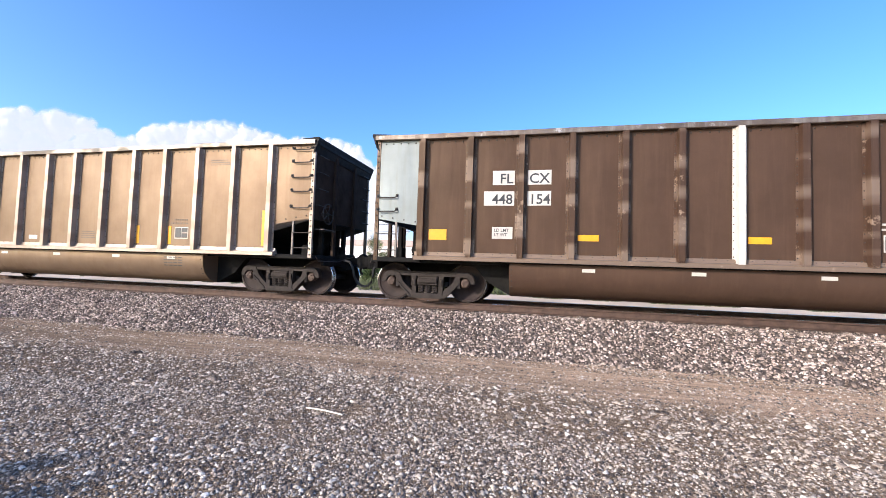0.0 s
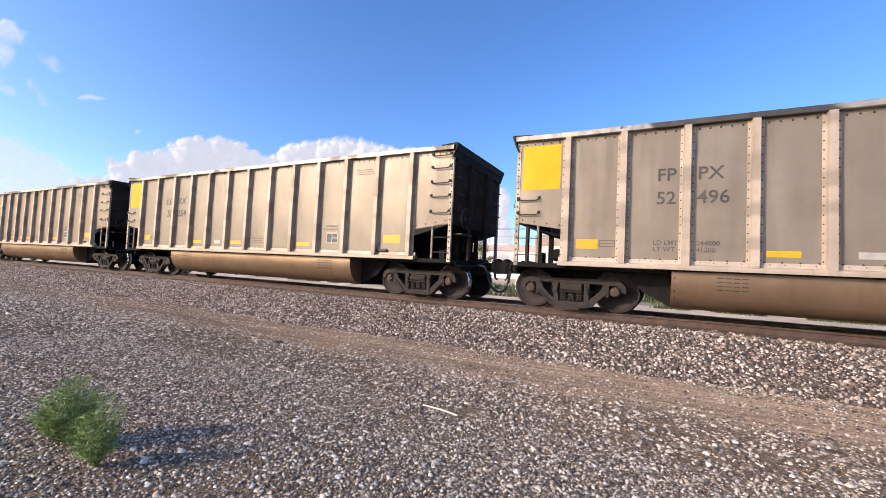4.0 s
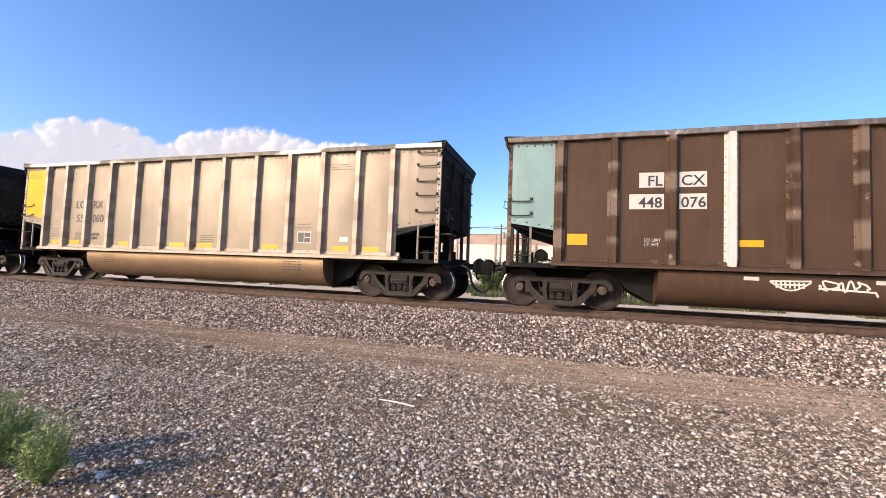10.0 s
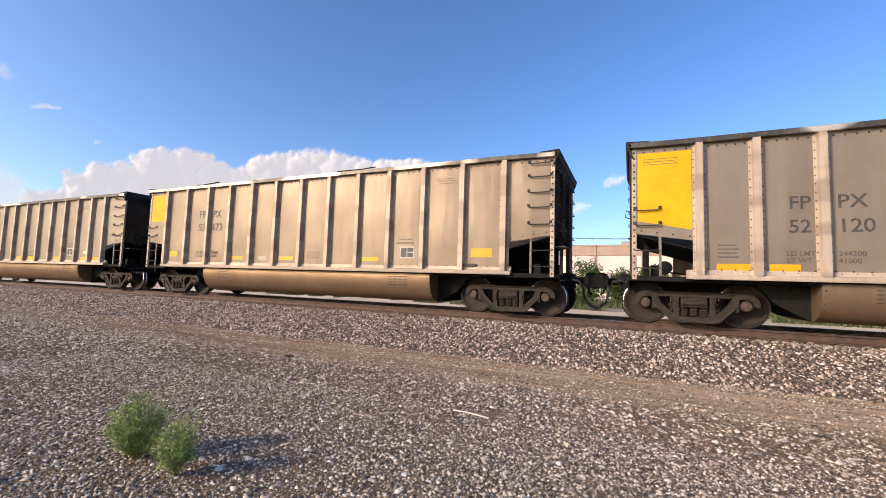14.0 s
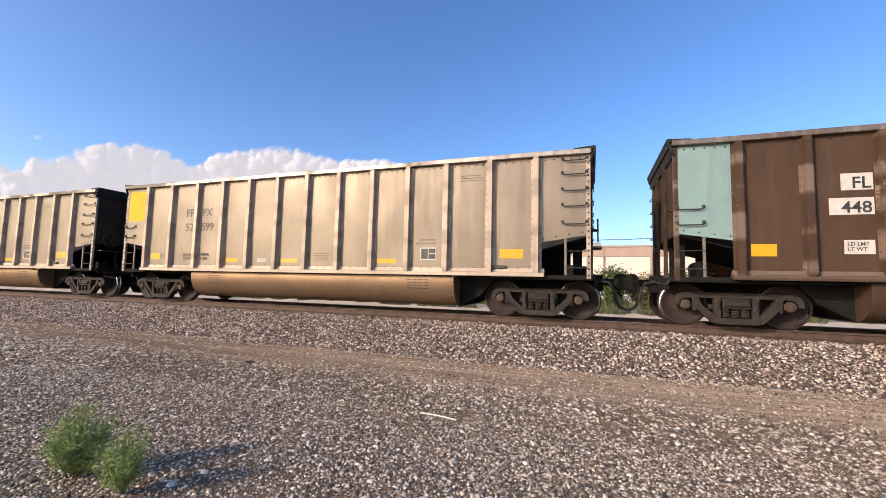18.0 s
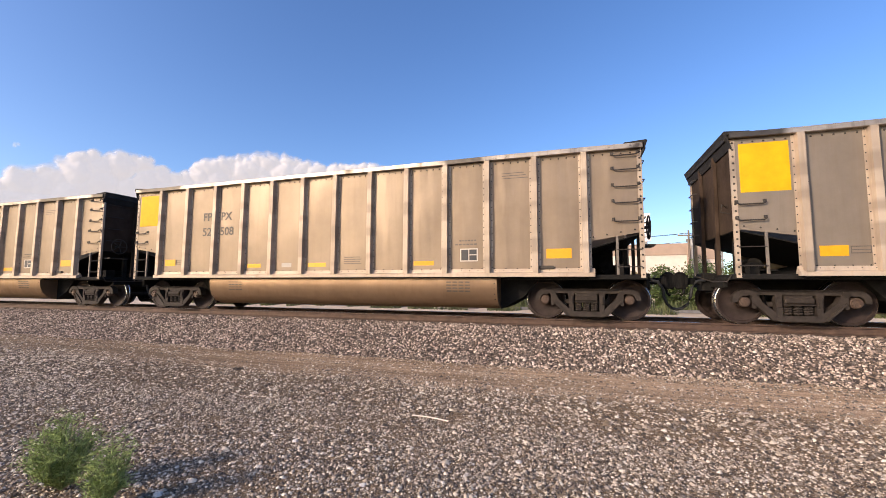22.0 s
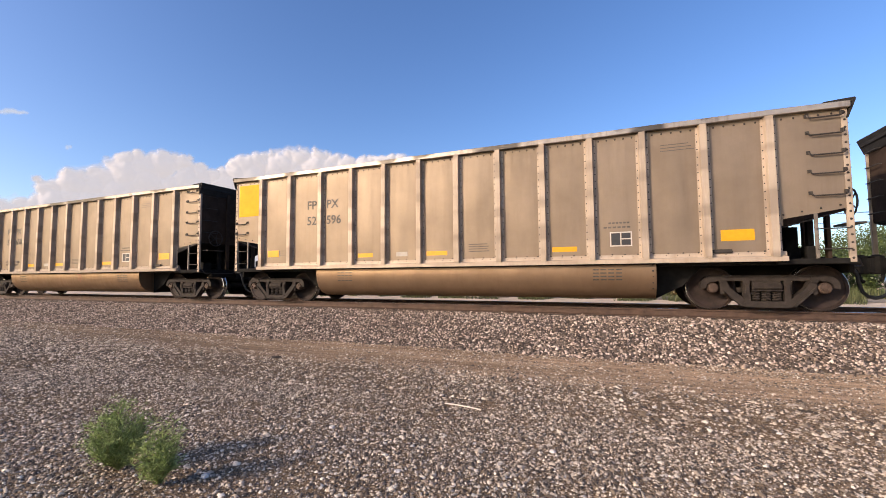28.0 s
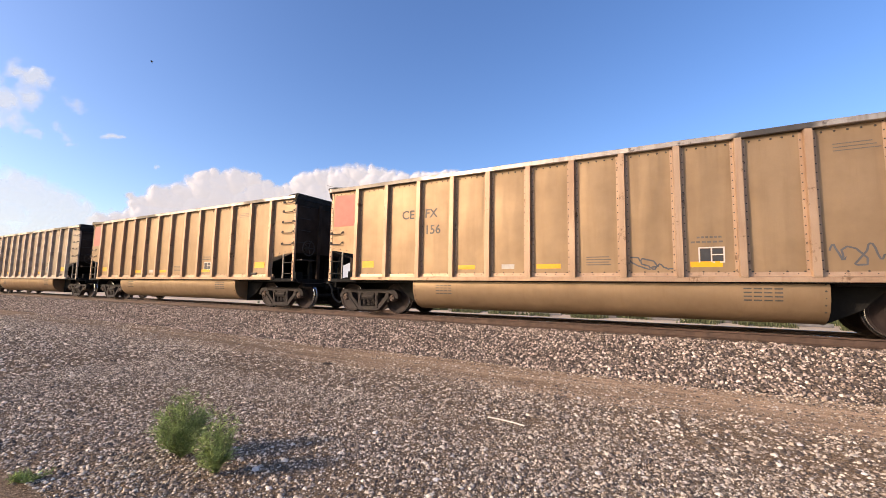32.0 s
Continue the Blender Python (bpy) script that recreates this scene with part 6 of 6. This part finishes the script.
DARKDIRT = plain("dark_dirt", (0.055, 0.042, 0.033), 0.95, 0, 0.3, 20.0, 0.5)
clod((-6.18, 5.33, 0.0), 0.085, 1, DARKDIRT, "dark clump of dirt on the packed track")
clod((1.32, 5.04, 0.0), 0.06, 2, DARKDIRT, "small dark clump on the gravel")
clod((-9.6, 3.3, 0.0), 0.06, 3, DARKDIRT, "small dark clump on the gravel")
PALE = plain("pale_rock", (0.62, 0.57, 0.51), 0.8, 0, 0.15, 14.0, 0.3)
for i, (x, y, q) in enumerate(((-3.30, 1.70, 0.034), (-1.62, 5.36, 0.03), (-2.02, 2.28, 0.03), (-0.31, 5.13, 0.026), (-0.13, 4.61, 0.026), (-2.95, 1.55, 0.026), (0.55, 4.75, 0.032), (-1.0, 3.06, 0.028), (-3.05, 2.85, 0.03), (0.85, 4.2, 0.024))):
    s = Shape().turned([(0.3 * q, 0.0), (q, q * 0.25), (0.8 * q, q * 0.7), (0.3 * q, q * 0.9)], 7, "z", (x, y, 0.0))
    for v in range(len(s.v)):
        a, b_, c = s.v[v]
        s.v[v] = (a + 0.35 * q * noise.noise((a * 40, b_ * 40, i)), b_ + 0.35 * q * noise.noise((a * 40, b_ * 40, i + 9)), c)
    tagged(new("rock", s.mesh("rock", [PALE])), "pale fist-sized rock on the gravel", "rock", "pale rocks on the yard")

# ---- beyond the track ----
STUCCO = plain("pale_stucco", (0.62, 0.53, 0.46), 0.9, 0, 0.08, 0.8, 0.1)
PARAPET = plain("brown_parapet", (0.36, 0.26, 0.20), 0.9, 0, 0.10, 0.8, 0.1)
ROOFGREY = plain("roof_unit", (0.30, 0.29, 0.28), 0.6, 0.3, 0.15, 4.0)
DOORMAT = plain("grey_door", (0.33, 0.32, 0.31), 0.6, 0, 0.1, 3.0)
POLEWOOD = plain("pole_wood", (0.16, 0.12, 0.09), 0.9, 0, 0.25, 5.0)
WIRE = plain("wire", (0.03, 0.03, 0.03), 0.6, 0.2, 0.1, 5.0)
SIGNWHITE = plain("sign_face", (0.75, 0.70, 0.68), 0.5, 0, 0.05, 1.0)


def warehouse(x0, x1, y, deep, wall_top, top, label):
    ob = thing("warehouse", pose(0, 0, 0), label, "building")
    part("wall", Shape().box(x0, x1, y, y + deep, 0, wall_top), STUCCO, ob)
    part("parapet", Shape().box(x0 - 0.1, x1 + 0.1, y - 0.12, y + deep + 0.1, wall_top, top, 0.03), PARAPET, ob, "brown panelled upper band")
    n = max(1, int((x1 - x0) / 6))
    for k in range(n + 1):
        x = x0 + (x1 - x0) * k / n
        part("pilaster", Shape().box(x - 0.12, x + 0.12, y - 0.2, y - 0.003, 0, top - 0.1, 0.02), PARAPET, ob)
    for k in (1, 4, 7) if x1 - x0 > 20 else ():
        x = x0 + (x1 - x0) * (k + 0.5) / 9
        d = part("dock_door", Shape().box(x - 1.5, x + 1.5, y - 0.05, y - 0.004, 0.0, 3.2, 0.02), DOORMAT, ob, "grey roll-up dock door")
        for j in range(5):
            part("slat", Shape().box(x - 1.45, x + 1.45, y - 0.075, y - 0.052, 0.1 + j * 0.62, 0.62 + j * 0.62, 0.01), DOORMAT, d)
    for x in (x0 + 0.55 * (x1 - x0),):
        u = part("roof_unit", Shape().box(x - 1.2, x + 1.2, y + 3, y + 5, top, top + 0.75, 0.05), ROOFGREY, ob, "grey rooftop air unit")
        for j in range(4):
            part("vent_slat", Shape().box(x - 1.1, x + 1.1, y + 2.96, y + 2.995, top + 0.1 + j * 0.15, top + 0.18 + j * 0.15), DOORMAT, u)


warehouse(-17.0, 13.0, 62.0, 25.0, 5.60, 7.15, "long low stucco warehouse with a brown upper band")
warehouse(13.6, 17.5, 66.0, 18.0, 5.2, 7.2, "brown and beige warehouse end behind shrubs")
# low white store farther along
store = thing("store", pose(0, 0, 0), "low white store building far behind the track", "building")
part("wall", Shape().box(-46, -19.5, 78, 96, 0, 5.4, 0.05), plain("white_wall", (0.68, 0.64, 0.60), 0.8, 0, 0.06, 0.7), store)
part("roof_band", Shape().box(-46.2, -19.3, 77.8, 96.2, 5.4, 6.6, 0.05), plain("roof_band", (0.42, 0.33, 0.29), 0.8, 0, 0.1, 0.9), store)
for k in range(6):
    x = -43.5 + k * 4.2
    w = part("window", Shape().box(x, x + 2.4, 77.93, 77.99, 1.0, 3.0), plain("window_frame", (0.25, 0.25, 0.26), 0.5, 0.2, 0.1, 3.0) if k == 0 else bpy.data.materials["window_frame"], store)
    part("pane", Shape().box(x + 0.1, x + 2.3, 77.9, 77.925, 1.1, 2.9), plain("dark_pane", (0.05, 0.06, 0.07), 0.15, 0, 0.1, 3.0) if k == 0 else bpy.data.materials["dark_pane"], w)
sign = thing("pylon_sign", pose(11.8, 90, 0), "tall white pylon sign with dark bands", "sign")
part("mast", Shape().box(-0.25, 0.25, -0.2, 0.2, 0, 11.0, 0.03), ROOFGREY, sign)
part("panel", Shape().box(-0.9, 0.9, -0.3, 0.3, 10.2, 15.9, 0.05), SIGNWHITE, sign)
for z in (11.9, 13.8):
    part("band", Shape().box(-0.6, 0.6, -0.33, -0.303, z, z + 0.28), BLACK, sign)


def utility_pole(x, y, tall):
    ob = thing("utility_pole", pose(x, y, 0), "weathered wooden utility pole with a crossarm", "pole", "utility poles")
    part("pole", Shape().turned([(0.16, 0), (0.10, tall)], 10, "z"), POLEWOOD, ob)
    arm = part("crossarm", Shape().box(-1.2, 1.2, -0.07, 0.07, tall - 0.7, tall - 0.55, 0.01), POLEWOOD, ob)
    for k in (-1.1, -0.4, 0.4, 1.1):
        part("insulator", Shape().turned([(0.03, tall - 0.55), (0.06, tall - 0.45), (0.02, tall - 0.36)], 8, "z", (k, 0, 0)), SIGNWHITE, arm)
    part("transformer", Shape().turned([(0.05, tall - 2.0), (0.24, tall - 1.95), (0.24, tall - 1.15), (0.05, tall - 1.1)], 12, "z", (0.35, 0, 0)), ROOFGREY, ob)


POLES = [(-78, 57.0, 8.6), (-41, 57.0, 8.6), (-9.4, 57.0, 8.1), (12.1, 57.0, 8.3), (40, 57.0, 8.6)]
for x, y, h in POLES:
    utility_pole(x, y, h)
for dz, dy in ((-0.34, 0), (-0.34, 0.6), (-1.4, 0)):
    w = Shape()
    pts = []
    for (xa, ya, ha), (xb, yb, hb) in zip(POLES, POLES[1:]):
        for k in range(9):
            u = k / 9
            pts.append((xa + (xb - xa) * u, ya + dy, (ha + (hb - ha) * u) + dz - 1.6 * u * (1 - u)))
    w.tube(pts, 0.022, 4)
    tagged(new("overhead_wire", w.mesh("overhead_wire", [WIRE])), "thin dark overhead wire between utility poles", "wire", "overhead wires", "structure")
# a lattice frame by the yard
frame_ = thing("pipe_rack", pose(14.2, 58, 0), "steel pipe rack above the shrubs", "rack")
for x in (-1.6, 1.6):
    part("post", Shape().box(x - 0.08, x + 0.08, -0.08, 0.08, 0, 7.4), ROOFGREY, frame_)
part("beam", Shape().box(-2.2, 2.2, -0.1, 0.1, 7.0, 7.3), ROOFGREY, frame_)
for k in range(5):
    part("bar", Shape().box(-2.0 + k * 0.95, -1.9 + k * 0.95, -0.1, 0.1, 7.3, 7.75), ROOFGREY, frame_)


def shrub(x, y, radius, tall, leaves, seed, mat, label, tree=False):
    """Shrub or small tree: trunk and limbs, and a crown of leaf clumps with gaps."""
    r = random.Random(seed)
    ob = thing("tree" if tree else "shrub", pose(x, y, 0), label, "tree" if tree else "shrub", "trees beyond the track" if tree else "shrubs beyond the track")
    wood, lv = Shape(), Shape()
    tips = []
    n = 8 if tree else 13
    if tree:
        wood.tube([(0, 0, 0), (0.05, 0.02, tall * 0.25), (0.02, 0.06, tall * 0.45)], 0.11, 7)
    for k in range(n):
        a, lean = r.uniform(0, 6.28), r.uniform(0.2, 1.0)
        h = tall * (1 - 0.45 * lean * lean) * r.uniform(0.75, 1.0)
        z0 = tall * 0.35 if tree else 0.0
        pts = [Vector((0, 0, z0)), Vector((math.cos(a) * radius * lean * 0.5, math.sin(a) * radius * lean * 0.5, z0 + (h - z0) * 0.55)), Vector((math.cos(a) * radius * lean, math.sin(a) * radius * lean, h))]
        wood.tube(pts, 0.035 if tree else 0.018, 5)
        tips += [pts[1].lerp(pts[2], u) for u in (0.1, 0.4, 0.7, 1.0)]
        if not tree:
            tips += [pts[0].lerp(pts[1], u) for u in (0.35, 0.7)]
    for _ in range(leaves):
        c = r.choice(tips)
        p = c + Vector((r.gauss(0, 1), r.gauss(0, 1), r.gauss(0, 0.8))) * radius * 0.17
        if p.z < 0.05:
            continue
        d = Vector((r.uniform(-1, 1), r.uniform(-1, 1), r.uniform(-0.6, 1))).normalized()
        l, w = r.uniform(0.10, 0.21), r.uniform(0.035, 0.065)
        s = d.cross(Vector((r.uniform(-1, 1), r.uniform(-1, 1), r.uniform(-1, 1)))).normalized() * w
        lv.add([p, p + d * l * 0.5 + s, p + d * l, p + d * l * 0.5 - s], [(0, 1, 2), (0, 2, 3)])
    part("trunk" if tree else "stems", wood, BARK, ob)
    me = bpy.data.meshes.new("crown")
    me.from_pydata(lv.v, [], lv.f)
    me.materials.append(mat)
    tagged(part("crown", me, None, ob), kind="stuff")


G = "dusty green shrub on the bank beyond the track"
for i, (x, y, rad, h) in enumerate(((-3.2, 28.5, 1.5, 2.9), (-1.0, 29, 1.2, 2.5), (0.6, 28, 1.4, 2.7), (2.8, 29, 1.2, 2.2), (4.6, 28.5, 1.3, 2.7), (6.3, 29, 1.7, 3.3), (8.2, 28.5, 1.5, 3.0), (-5.6, 29, 1.3, 2.2), (-8.4, 29.5, 1.2, 1.9),
                                    (10.3, 30, 1.6, 2.9), (-13.0, 30, 1.4, 2.0), (-19.0, 31, 1.5, 2.1), (12.8, 31, 1.6, 3.1), (-25.0, 31, 1.4, 1.8))):
    shrub(x, y, rad, h, 5200, 40 + i, SHRUB if i % 5 != 3 else DRY, G if i % 5 != 3 else "half-dry olive shrub on the bank beyond the track")
for i, (x, y, rad, h) in enumerate(((19.0, 46, 2.6, 5.6), (23.0, 48, 2.8, 6.0), (16.2, 44, 1.9, 4.0), (28.5, 50, 3.0, 5.8), (-31.0, 74, 2.4, 8.2), (35, 52, 3.0, 6.2))):
    shrub(x, y, rad, h, 4200, 80 + i, SHRUB, "dark green tree with an uneven crown beyond the track", True)


def low_growth(name, count, x0, x1, y0, y1, tall, mat, seed, label):
    r = random.Random(seed)
    lv = Shape()
    for _ in range(count):
        x, y = r.uniform(x0, x1), r.uniform(y0, y1)
        if noise.noise((x * 0.5, y * 0.6, seed)) < -0.05:
            continue
        h = tall * r.uniform(0.4, 1.0)
        a = r.uniform(0, 3.14)
        dx, dy = math.cos(a) * 0.03, math.sin(a) * 0.03
        z = lie(x, y) - 0.02
        lv.add([(x - dx, y - dy, z), (x + dx, y + dy, z), (x + r.uniform(-0.1, 0.1), y + r.uniform(-0.1, 0.1), z + h)], [(0, 1, 2)])
    me = bpy.data.meshes.new(name)
    me.from_pydata(lv.v, [], lv.f)
    me.materials.append(mat)
    tagged(new(name, me), label, "grass", kind="stuff")


low_growth("grass", 26000, -34, 20, 26.2, 33, 0.75, leaf_material("bank_grass", (0.05, 0.07, 0.02), (0.15, 0.16, 0.06)), 5, "rough green and straw grass on the bank")
low_growth("grass", 24000, -34, 20, 24.4, 26.6, 0.38, leaf_material("slope_grass", (0.045, 0.06, 0.018), (0.15, 0.155, 0.055)), 9, "rough low green grass beyond the track")
low_growth("grass", 5000, -40, 18, 14.2, 16.2, 0.22, leaf_material("verge_grass", (0.10, 0.12, 0.04), (0.26, 0.24, 0.10)), 6, "sparse low weeds along the far foot of the ballast")
STOP = plain("concrete_stop", (0.16, 0.15, 0.14), 0.9, 0, 0.2, 4.0)
for k in range(16):
    x = -30 + k * 3.1
    tagged(new("parking_stop", Shape().prism([(-0.12, 0.0), (0.12, 0.0), (0.08, 0.16), (-0.08, 0.16)], x, x + 1.6, "x").mesh("parking_stop", [STOP])),
           "dark concrete wheel stop on the pale lot", "wheel stop", "wheel stops on the lot").location.y = 25.2

# ---- clouds ----
def cloud_material(name, base, glow, strength, dense):
    """Cloud whose edge thins out with the thickness stored on its mesh."""
    m, t, p = nodes_of(name)
    p.inputs["Base Color"].default_value = (*base, 1)
    p.inputs["Roughness"].default_value = 1.0
    p.inputs["Specular IOR Level"].default_value = 0.0
    # emission stands in for sunlight scattered inside the cloud
    p.inputs["Emission Color"].default_value = (*glow, 1)
    p.inputs["Emission Strength"].default_value = strength
    at = t.nodes.new("ShaderNodeAttribute")
    at.attribute_name = "thickness"
    t.links.new(ramp(t, at.outputs["Fac"], [(0.0, (0, 0, 0)), (0.35, (0.42 * dense,) * 3), (1.0, (dense,) * 3)]), p.inputs["Alpha"])
    return m


CLOUD = cloud_material("cloud", (0.26, 0.24, 0.24), (0.97, 0.95, 1.0), 0.60, 0.97)
HAZY = cloud_material("hazy_cloud", (0.2, 0.2, 0.2), (0.90, 0.95, 1.0), 0.72, 0.72)


def lattice(x, y, seed):
    """Smooth value noise between -1 and 1 over arrays."""
    xi, yi = np.floor(x).astype(int), np.floor(y).astype(int)
    u, v = x - xi, y - yi
    u, v = u * u * (3 - 2 * u), v * v * (3 - 2 * v)
    table = np.random.RandomState(seed).uniform(-1, 1, (64, 64))
    g = lambda i, j: table[(xi + i) % 64, (yi + j) % 64]
    return (g(0, 0) * (1 - u) + g(1, 0) * u) * (1 - v) + (g(0, 1) * (1 - u) + g(1, 1) * u) * v


def cloud(puffs, seed, label, mat, soft, rough, pitch=0.14):
    """A far bank of billows; puffs: azimuth, elevation and radius in degrees; soft: width of the frayed edge."""
    pf = np.array(puffs)
    pad = 1.5 * soft + 1.0
    az = np.arange((pf[:, 0] - pf[:, 2]).min() - pad, (pf[:, 0] + pf[:, 2]).max() + pad, pitch)
    el = np.arange(max(-0.5, (pf[:, 1] - pf[:, 2]).min() - pad), (pf[:, 1] + pf[:, 2]).max() + pad, pitch)
    A, E = np.meshgrid(az, el)
    a, e = A.copy(), E.copy()
    for k, (size, amp) in enumerate(((1.6, 0.30), (0.7, 0.17), (0.3, 0.09))):
        a += rough * amp * lattice(A / size, E / size, seed * 10 + k)
        e += rough * amp * lattice(A / size + 31, E / size + 7, seed * 10 + k + 5)
    edge, bulge = np.full(A.shape, -9.0), np.zeros(A.shape)
    for x, y, r in pf:
        d = np.hypot(a - x, e - y)
        edge = np.maximum(edge, r - d)
        bulge = np.maximum(bulge, np.sqrt(np.maximum(0, r * r - d * d)) * 0.8 + 0.12 * r)
    fray = soft * (1 + 0.7 * lattice(A / 2.3, E / 1.7, seed + 77))
    thick = np.clip((edge + 0.35 * fray) / np.maximum(fray, 0.05), 0, 1)
    border = np.minimum(np.minimum(A - az[0], az[-1] - A), np.minimum(E - el[0] + (9 if el[0] < 1 else 0), el[-1] - E))
    thick *= np.clip(border / 0.5, 0, 1)
    dist = 1500 - 26 * bulge
    ra, re_ = np.radians(A), np.radians(E)
    v = np.stack([np.sin(ra) * np.cos(re_) * dist, np.cos(ra) * np.cos(re_) * dist, np.sin(re_) * dist], -1).reshape(-1, 3)
    ny, nx = A.shape
    i = (np.arange(ny - 1)[:, None] * nx + np.arange(nx - 1)[None]).ravel()
    f = np.stack([i, i + 1, i + nx + 1, i + nx], 1)
    f = f[thick.ravel()[f].max(1) > 0]
    me = bpy.data.meshes.new("cloud")
    me.from_pydata(v.tolist(), [], f.tolist())
    me.polygons.foreach_set("use_smooth", [True] * len(f))
    me.attributes.new("thickness", "FLOAT", "POINT").data.foreach_set("value", thick.ravel().astype(np.float32))
    me.materials.append(mat)
    tagged(new("cloud", me), label, "cloud", "clouds", "structure")


def heap(profile, seed, base=1.0):
    """Billows that fill the outline below a row of (azimuth, top elevation)."""
    r = random.Random(seed)
    out = []
    azs = [p[0] for p in profile]
    az = azs[0]
    while az < azs[-1]:
        top = float(np.interp(az, azs, [p[1] for p in profile]))
        el = base
        while el < top - 0.3:
            rad = r.uniform(1.0, 2.2) * (0.5 + 0.5 * min(1, (top - el) / 4))
            out.append((az + r.uniform(-0.6, 0.6), min(el, top - rad), rad))
            el += rad * 0.7
        for _ in range(3):
            rad = r.uniform(0.35, 0.9)
            out.append((az + r.uniform(-0.7, 0.7), top - rad + r.uniform(-0.5, 0.1), rad))
        az += 1.3
    return out


cloud(heap([(-69, 7.6), (-67.5, 8.6), (-66.2, 10.4), (-64.6, 11.7), (-63.2, 11.3), (-61.5, 12.7), (-59.6, 14.0), (-57.9, 13.9), (-56.2, 14.6), (-54.4, 14.1), (-52.6, 12.9), (-51.4, 12.6), (-50, 13.0)], 1), 1, "tall white cumulus cloud low over the horizon", CLOUD, 0.45, 1.0)
cloud(heap([(-50.5, 13.2), (-48.5, 14.9), (-46, 15.7), (-43.5, 16.1), (-41, 16.7), (-38, 16.3), (-34, 16.1), (-30, 16.5), (-26, 15.8), (-23, 13.5), (-20.5, 11)], 2), 2, "broad white cumulus cloud low over the horizon", CLOUD, 0.45, 1.0)
cloud(heap([(-88, 9.4), (-82, 9.9), (-79, 10.3), (-77, 10.6), (-74.5, 10.3), (-72.5, 9.4), (-70.5, 8.6), (-69.4, 7.4)], 3), 3, "pale hazy cumulus cloud at the horizon", HAZY, 1.3, 1.6)
HIGH = [(-75.8, 19.5, 1.0), (-76.9, 19.9, 0.7), (-74.9, 19.3, 0.6), (-78.6, 18.9, 0.8), (-77.4, 17.0, 1.2), (-79.6, 16.6, 1.1), (-76.0, 17.8, 0.9), (-81.5, 17.2, 1.0), (-76.6, 15.4, 0.7), (-77.8, 15.2, 0.7), (-75.7, 14.3, 0.3), (-72.2, 18.2, 0.42), (-71.8, 17.8, 0.25), (-73.8, 15.5, 0.22), (-73.3, 14.9, 0.2), (-72.8, 14.3, 0.22), (-78.2, 13.2, 0.3), (-79.6, 12.0, 0.35), (-83.5, 18.6, 1.0), (-81.0, 13.0, 0.4)]
cloud(HIGH, 4, "ragged white cloud high over the yard", HAZY, 1.0, 1.8)
cloud([(-70.2 + 0.2 * k, 15.6 + 0.03 * k, 0.10 + 0.13 * math.sin(math.pi * (k + 0.5) / 11)) for k in range(11)], 5, "small flat white cloud streak", HAZY, 0.3, 0.7, 0.08)
cloud([(-65.2, 13.1, 0.16), (-64.9, 13.2, 0.12)], 6, "tiny white cloud", HAZY, 0.3, 0.7, 0.08)
cloud([(-3.2 + 0.5 * k, 13.1 + 0.1 * k, 0.2 + 0.25 * math.sin(math.pi * (k + 0.5) / 7)) for k in range(7)], 7, "small thin cloud between the cars", HAZY, 0.8, 1.4)
cloud([(-7.2 + 0.5 * k, 10.0, 0.25 + 0.25 * math.sin(math.pi * (k + 0.5) / 5)) for k in range(5)], 8, "small thin cloud low over the warehouse", HAZY, 0.8, 1.4)

# ---- a bird that drops into view at the end ----
FEATHER = plain("dark_feather", (0.03, 0.028, 0.026), 0.8, 0, 0.2, 30.0)
bird = thing("bird", pose(0, 0, 0), "small dark bird gliding down the sky", "bird")
part("body", Shape().turned([(0.003, -0.07), (0.014, -0.05), (0.020, 0.0), (0.012, 0.04), (0.008, 0.09)], 8, "x"), FEATHER, bird)
for sy in (-1, 1):
    part("wing", Shape().prism([(-0.03, 0.0), (0.03, 0.0), (0.02, sy * 0.07), (-0.01, sy * 0.10), (-0.025, sy * 0.06)], 0.0, 0.008, "z"), FEATHER, bird)

motions()
